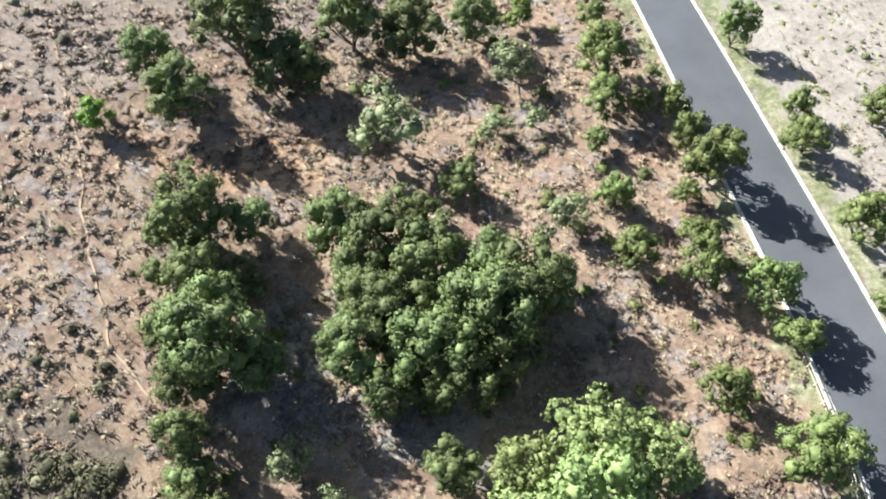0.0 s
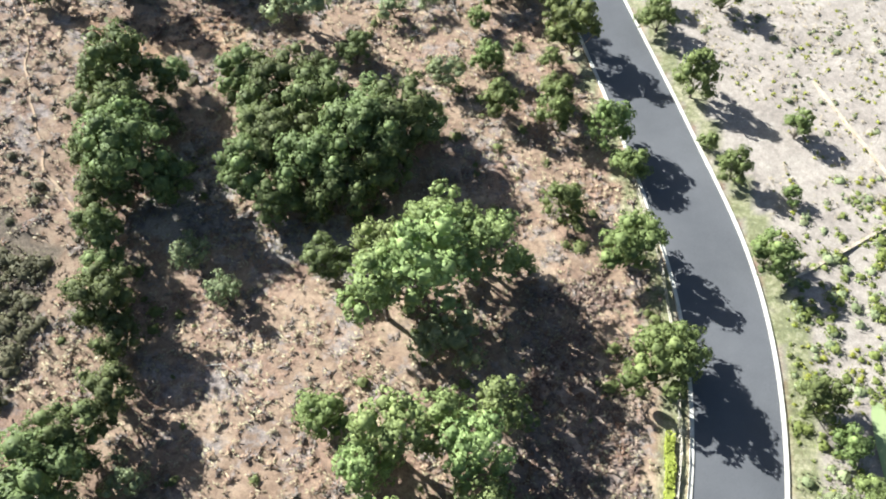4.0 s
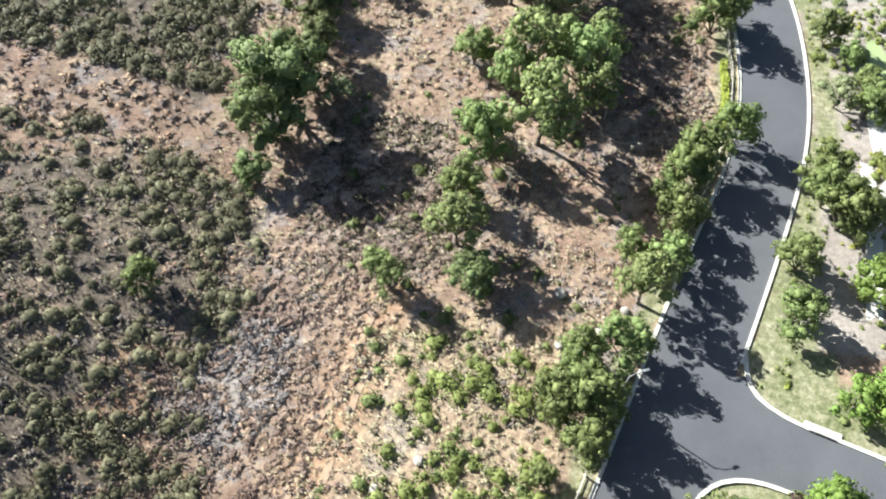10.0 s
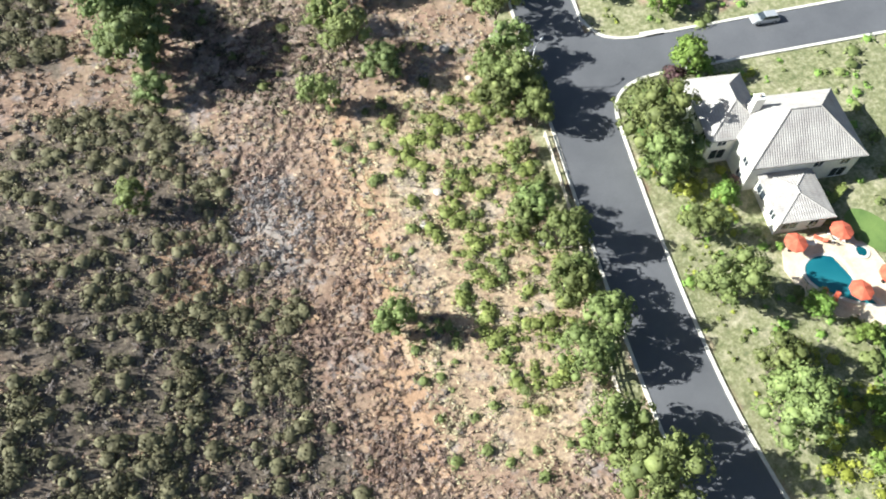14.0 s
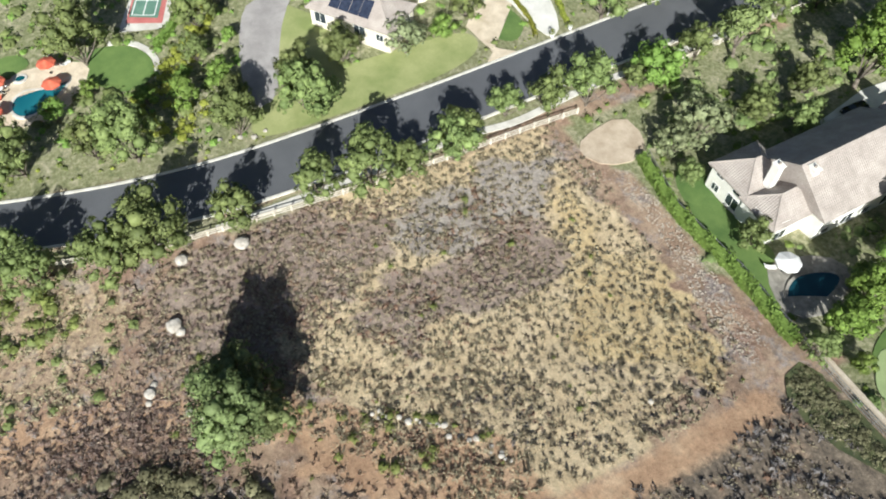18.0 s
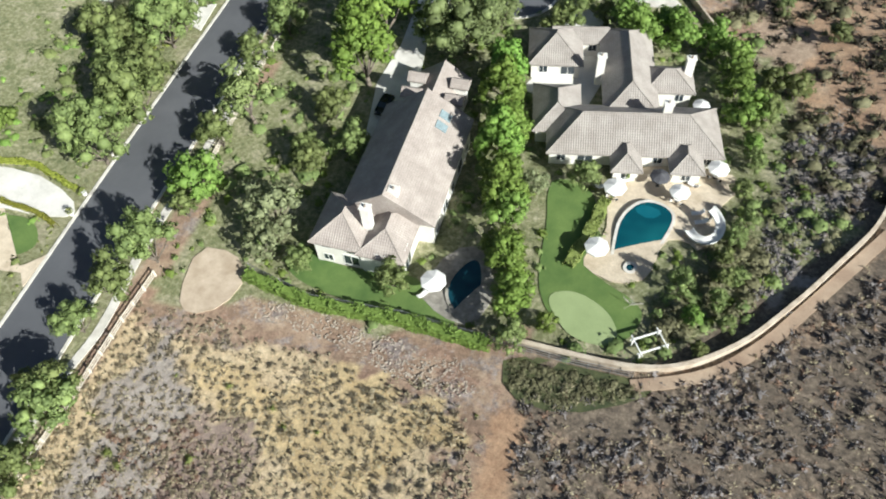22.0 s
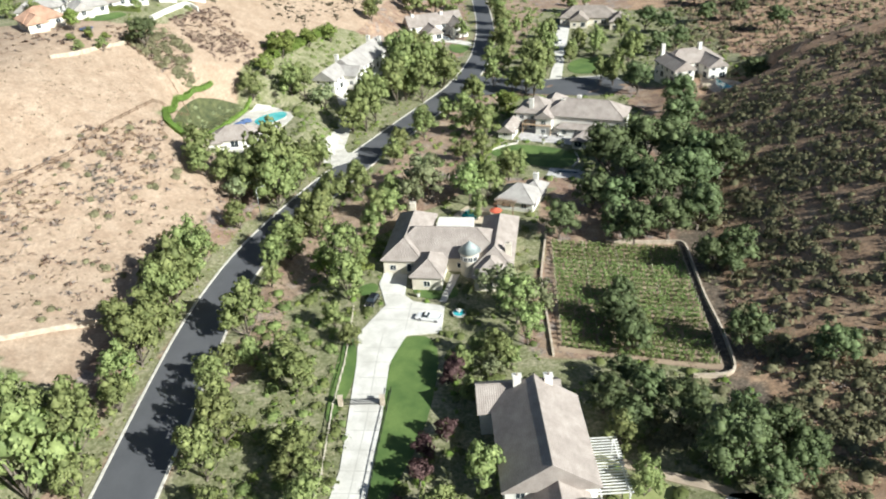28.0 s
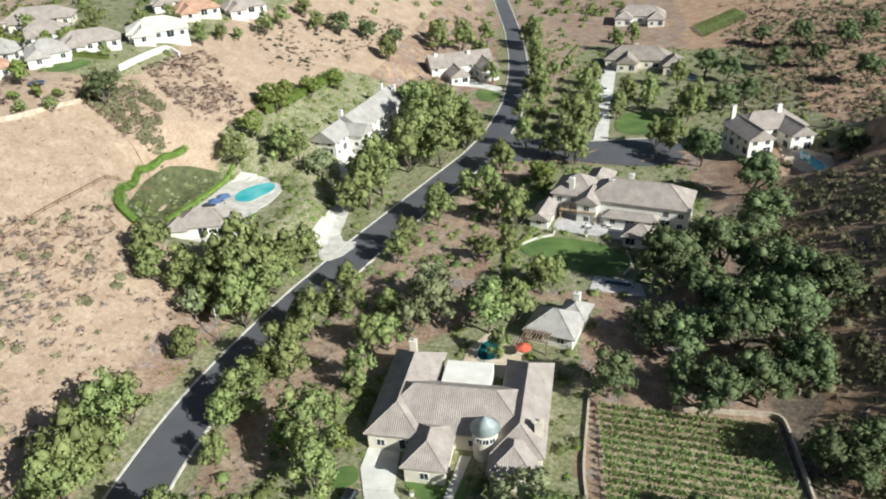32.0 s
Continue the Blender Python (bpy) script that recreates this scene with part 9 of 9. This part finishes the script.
for x, y, t_, cl in ((-71.6, -205.4, 200, CLOTH_WHITE), (-72.2, -203.8, 200, CLOTH_WHITE), (-70.6, -210.8, 150, CLOTH_WHITE), (-58.2, -195.9, 60, CLOTH_WHITE), (-60.4, -209.4, 20, CLOTH_WHITE), (40.6, -101.4, 30, CLOTH_RED), (41.6, -102.6, 30, CLOTH_RED), (44.4, -94.4, -60, CLOTH_WHITE), (46.2, -94.8, -60, CLOTH_RED), (49.6, -106.4, 120, CLOTH_WHITE), (-37.6, -182.8, 60, CLOTH_WHITE), (50.8, -423.4, 40, CLOTH_BLUE), (66.6, -17.0, 20, CLOTH_WHITE), (67.2, -16.0, 20, CLOTH_WHITE), (-81.2, -279.6, 20, CLOTH_WHITE), (-57.6, -207.4, 30, CLOTH_WHITE)):
    lounger(x, y, t_, cl, "cushioned sun lounger on the pool terrace")


def round_table(x, y, lab, chairs=4):
    t0 = new("garden_table")
    t0.matrix_world = pose(x, y, hz(x, y) + 0.17)
    tagged(t0, lab, "table", "garden tables")
    bm = bmesh.new()
    tube(bm, (0, 0, 0.70), (0, 0, 0.75), 0.65, 0.65, 16)
    part("tabletop", bm, TRIM, t0)
    bm = bmesh.new()
    tube(bm, (0, 0, 0), (0, 0, 0.7), 0.06, sides=6)
    tube(bm, (0, 0, 0), (0, 0, 0.04), 0.35, 0.3, 10)
    part("pedestal", bm, BLACK_METAL, t0)
    for i in range(chairs):
        a = i * 2 * math.pi / chairs + 0.5
        ch = new("garden_chair")
        ch.matrix_world = pose(x + 1.05 * math.cos(a), y + 1.05 * math.sin(a), hz(x, y) + 0.17, 0, 0, math.degrees(a) + 90)
        tagged(ch, "dark metal garden chair at a table", "chair", "garden chairs")
        bm = bmesh.new()
        box(bm, -0.23, -0.23, 0.42, 0.23, 0.23, 0.47, bevel=0.02)
        part("seat", bm, CLOTH_WHITE, ch)
        bm = bmesh.new()
        box(bm, -0.23, -0.25, 0.47, 0.23, -0.21, 0.9, bevel=0.02)
        part("backrest", bm, BLACK_METAL, ch)
        for lx in (-0.2, 0.2):
            for ly in (-0.2, 0.2):
                bm = bmesh.new()
                tube(bm, (lx, ly, 0), (lx, ly, 0.43), 0.02, sides=4)
                part("leg", bm, BLACK_METAL, ch)


for x, y in ((-59.6, -206.2), (-68.6, -207.4), (-73.6, -213.4), (48.2, -95.6), (-26.6, -367), (-45, -427), (-50, -428), (66.4, -12.2)):
    round_table(x, y, "round white garden table on a terrace")


def pergola(x, y, turn, w, d, tall, mat, lab, slats=10):
    p = new("pergola")
    p.matrix_world = pose(x, y, hz(x, y) + 0.1, 0, 0, turn)
    tagged(p, lab, "pergola", "pergolas")
    for sx in (-1, 1):
        for sy in (-1, 1):
            bm = bmesh.new()
            box(bm, sx * w / 2 - 0.12, sy * d / 2 - 0.12, -0.3, sx * w / 2 + 0.12, sy * d / 2 + 0.12, tall, bevel=0.02)
            part("post", bm, mat, p)
    for sy in (-1, 1):
        bm = bmesh.new()
        box(bm, -w / 2 - 0.4, sy * d / 2 - 0.08, tall, w / 2 + 0.4, sy * d / 2 + 0.08, tall + 0.24)
        part("beam", bm, mat, p)
    for i in range(slats):
        xx = -w / 2 + w * i / (slats - 1)
        bm = bmesh.new()
        box(bm, xx - 0.07, -d / 2 - 0.5, tall + 0.24, xx + 0.07, d / 2 + 0.5, tall + 0.4)
        part("slat", bm, mat, p)


pergola(-57.8, -288.0, 100, 11, 4.2, 2.9, TRIM, "long white timber pergola beside the house", 20)
pergola(-36.4, -376.4, -14, 5, 4.5, 2.7, BROWN_WOOD, "dark timber pergola by the pool house", 9)
pergola(-42.6, -431.8, -12, 9, 3.6, 3.0, TAN_WOOD, "tan timber pergola on the terrace", 16)
pergola(-67.3, -181.5, 33, 3.4, 2.0, 1.1, TRIM, "small low white garden frame above the wall", 2)
pergola(56.4, -291.4, 15, 7, 3.0, 2.6, TRIM, "white cabana at the end of the pool", 16)
pergola(68.4, -9.6, 14, 6, 2.6, 2.8, TAN_WOOD, "tan timber pergola of the pool house", 12)


def gate(x0, y0, x1, y1):
    g2 = new("driveway_gate")
    a, b2 = Vector((x0, y0, hz(x0, y0))), Vector((x1, y1, hz(x1, y1)))
    g2.matrix_world = Matrix.Translation(a)
    tagged(g2, "closed black iron gate between stone pillars", "gate")
    d = b2 - a
    m = d.to_track_quat("X", "Z").to_matrix().to_4x4()
    for q in (0, d.length):
        bm = bmesh.new()
        box(bm, q - 0.4, -0.4, -0.3, q + 0.4, 0.4, 1.9, m, bevel=0.04)
        box(bm, q - 0.5, -0.5, 1.9, q + 0.5, 0.5, 2.05, m)
        part("pillar", bm, WALL_STONE, g2)
    for k2 in (0, 1):
        bm = bmesh.new()
        lo, hi = 0.5 + k2 * (d.length / 2 - 0.45), d.length / 2 - 0.05 + k2 * (d.length / 2 - 0.45)
        box(bm, lo, -0.03, 0.2, hi, 0.03, 0.3, m)
        box(bm, lo, -0.03, 1.4, hi, 0.03, 1.5, m)
        n2 = 14
        for i in range(n2):
            xx = lo + (hi - lo) * i / (n2 - 1)
            box(bm, xx - 0.02, -0.02, 0.2, xx + 0.02, 0.02, 1.6, m)
        part("leaf", bm, BLACK_METAL, g2)


gate(-12.6, -300.8, -20.0, -301.6)


def slide(x, y, turn):
    """A white moulded water slide that curls round a mound."""
    s3 = new("water_slide")
    s3.matrix_world = pose(x, y, hz(x, y) + 0.1, 0, 0, turn)
    tagged(s3, "curled white moulded pool slide", "water slide")
    pts = []
    for i in range(22):
        a = i / 21 * math.radians(230)
        pts.append(Vector((2.0 * math.cos(a), 2.6 * math.sin(a), 0.5 + 1.6 * i / 21)))
    bm = bmesh.new()
    rows = []
    for i, p in enumerate(pts):
        d = (pts[min(i + 1, 21)] - pts[max(i - 1, 0)]).normalized()
        n_ = Vector((-d.y, d.x, 0)).normalized()
        rows.append([bm.verts.new(p + n_ * o + Vector((0, 0, z))) for o, z in ((-0.6, 0.4), (-0.45, 0.05), (0, -0.06), (0.45, 0.05), (0.6, 0.4), (0.68, 0.4), (0.5, -0.15), (-0.5, -0.15), (-0.68, 0.4))])
    for a, b2 in zip(rows, rows[1:]):
        for i in range(9):
            bm.faces.new((a[i], a[(i + 1) % 9], b2[(i + 1) % 9], b2[i]))
    part("chute", bm, TRIM, s3, smooth=True)
    for i in (6, 13, 20):
        bm = bmesh.new()
        tube(bm, (pts[i].x, pts[i].y, -0.2), pts[i] - Vector((0, 0, 0.1)), 0.25, 0.2)
        part("support", bm, ROCK, s3)


slide(-72.4, -202.4, 20)


def pots(x, y, r, lab="white planter urn with shrub"):
    p = new("planter")
    p.matrix_world = pose(x, y, hz(x, y) + 0.15)
    tagged(p, lab, "planter", "planters")
    bm = bmesh.new()
    tube(bm, (0, 0, 0), (0, 0, 0.7), r * 0.7, r, 12)
    part("urn", bm, TRIM, p)
    rng = np.random.default_rng(int(abs(x * 10)))
    D = fan(rng, 90)
    V, F = leaf_quads(rng, D * r * 1.2 + np.array([0, 0, 1.1]), D, 0.14)
    link_mesh("plant", V, F, LEAF["green"], p)


for x, y in ((-61, -209.8), (-66, -211), (-27.8, -186.2), (-20.4, -335.6), (46.4, -92.4), (52.6, -104), (-36.6, -423.8), (-44.6, -422.6), (-50.4, -420.4), (18.4, -187.6), (18.2, -183.6)):
    pots(x, y, 0.42)


def fountain(x, y):
    f = new("fountain")
    f.matrix_world = pose(x, y, hz(x, y) + 0.12)
    tagged(f, "small round tiered garden fountain", "fountain")
    bm = bmesh.new()
    tube(bm, (0, 0, 0), (0, 0, 0.5), 1.3, 1.4, 20)
    part("basin", bm, CONCRETE, f)
    bm = bmesh.new()
    tube(bm, (0, 0, 0.45), (0, 0, 0.52), 1.2, 1.2, 20)
    part("water", bm, WATER_AQUA, f)
    bm = bmesh.new()
    tube(bm, (0, 0, 0.4), (0, 0, 1.5), 0.16, 0.1, 8)
    tube(bm, (0, 0, 1.0), (0, 0, 1.12), 0.25, 0.55, 14)
    part("column", bm, CONCRETE, f)


fountain(-30.0, -329.6)


def trampoline(x, y, r=2.0):
    """A round jumping mat on a padded ring with six legs."""
    t3 = new("trampoline")
    t3.matrix_world = Matrix.Translation((x, y, hz(x, y)))
    tagged(t3, "round black garden trampoline with blue padded rim", "trampoline")
    bm = bmesh.new()
    tube(bm, (0, 0, 0.84), (0, 0, 0.87), r * 0.9, r * 0.9, 24)
    part("mat", bm, CLOTH_DARK, t3)
    a = np.linspace(0, 2 * np.pi, 25)[:-1]
    ribbon("rim_pad", np.c_[r * np.cos(a), r * np.sin(a)], 0.35, CLOTH_BLUE, 0.92, 0.08, parent=t3, closed=True, level=0)
    for q in range(6):
        bm = bmesh.new()
        c, s = math.cos(q * math.pi / 3), math.sin(q * math.pi / 3)
        tube(bm, (r * c, r * s, -0.2), (r * c, r * s, 0.86), 0.04)
        part("leg", bm, METAL, t3)


trampoline(100.3, -425.7)
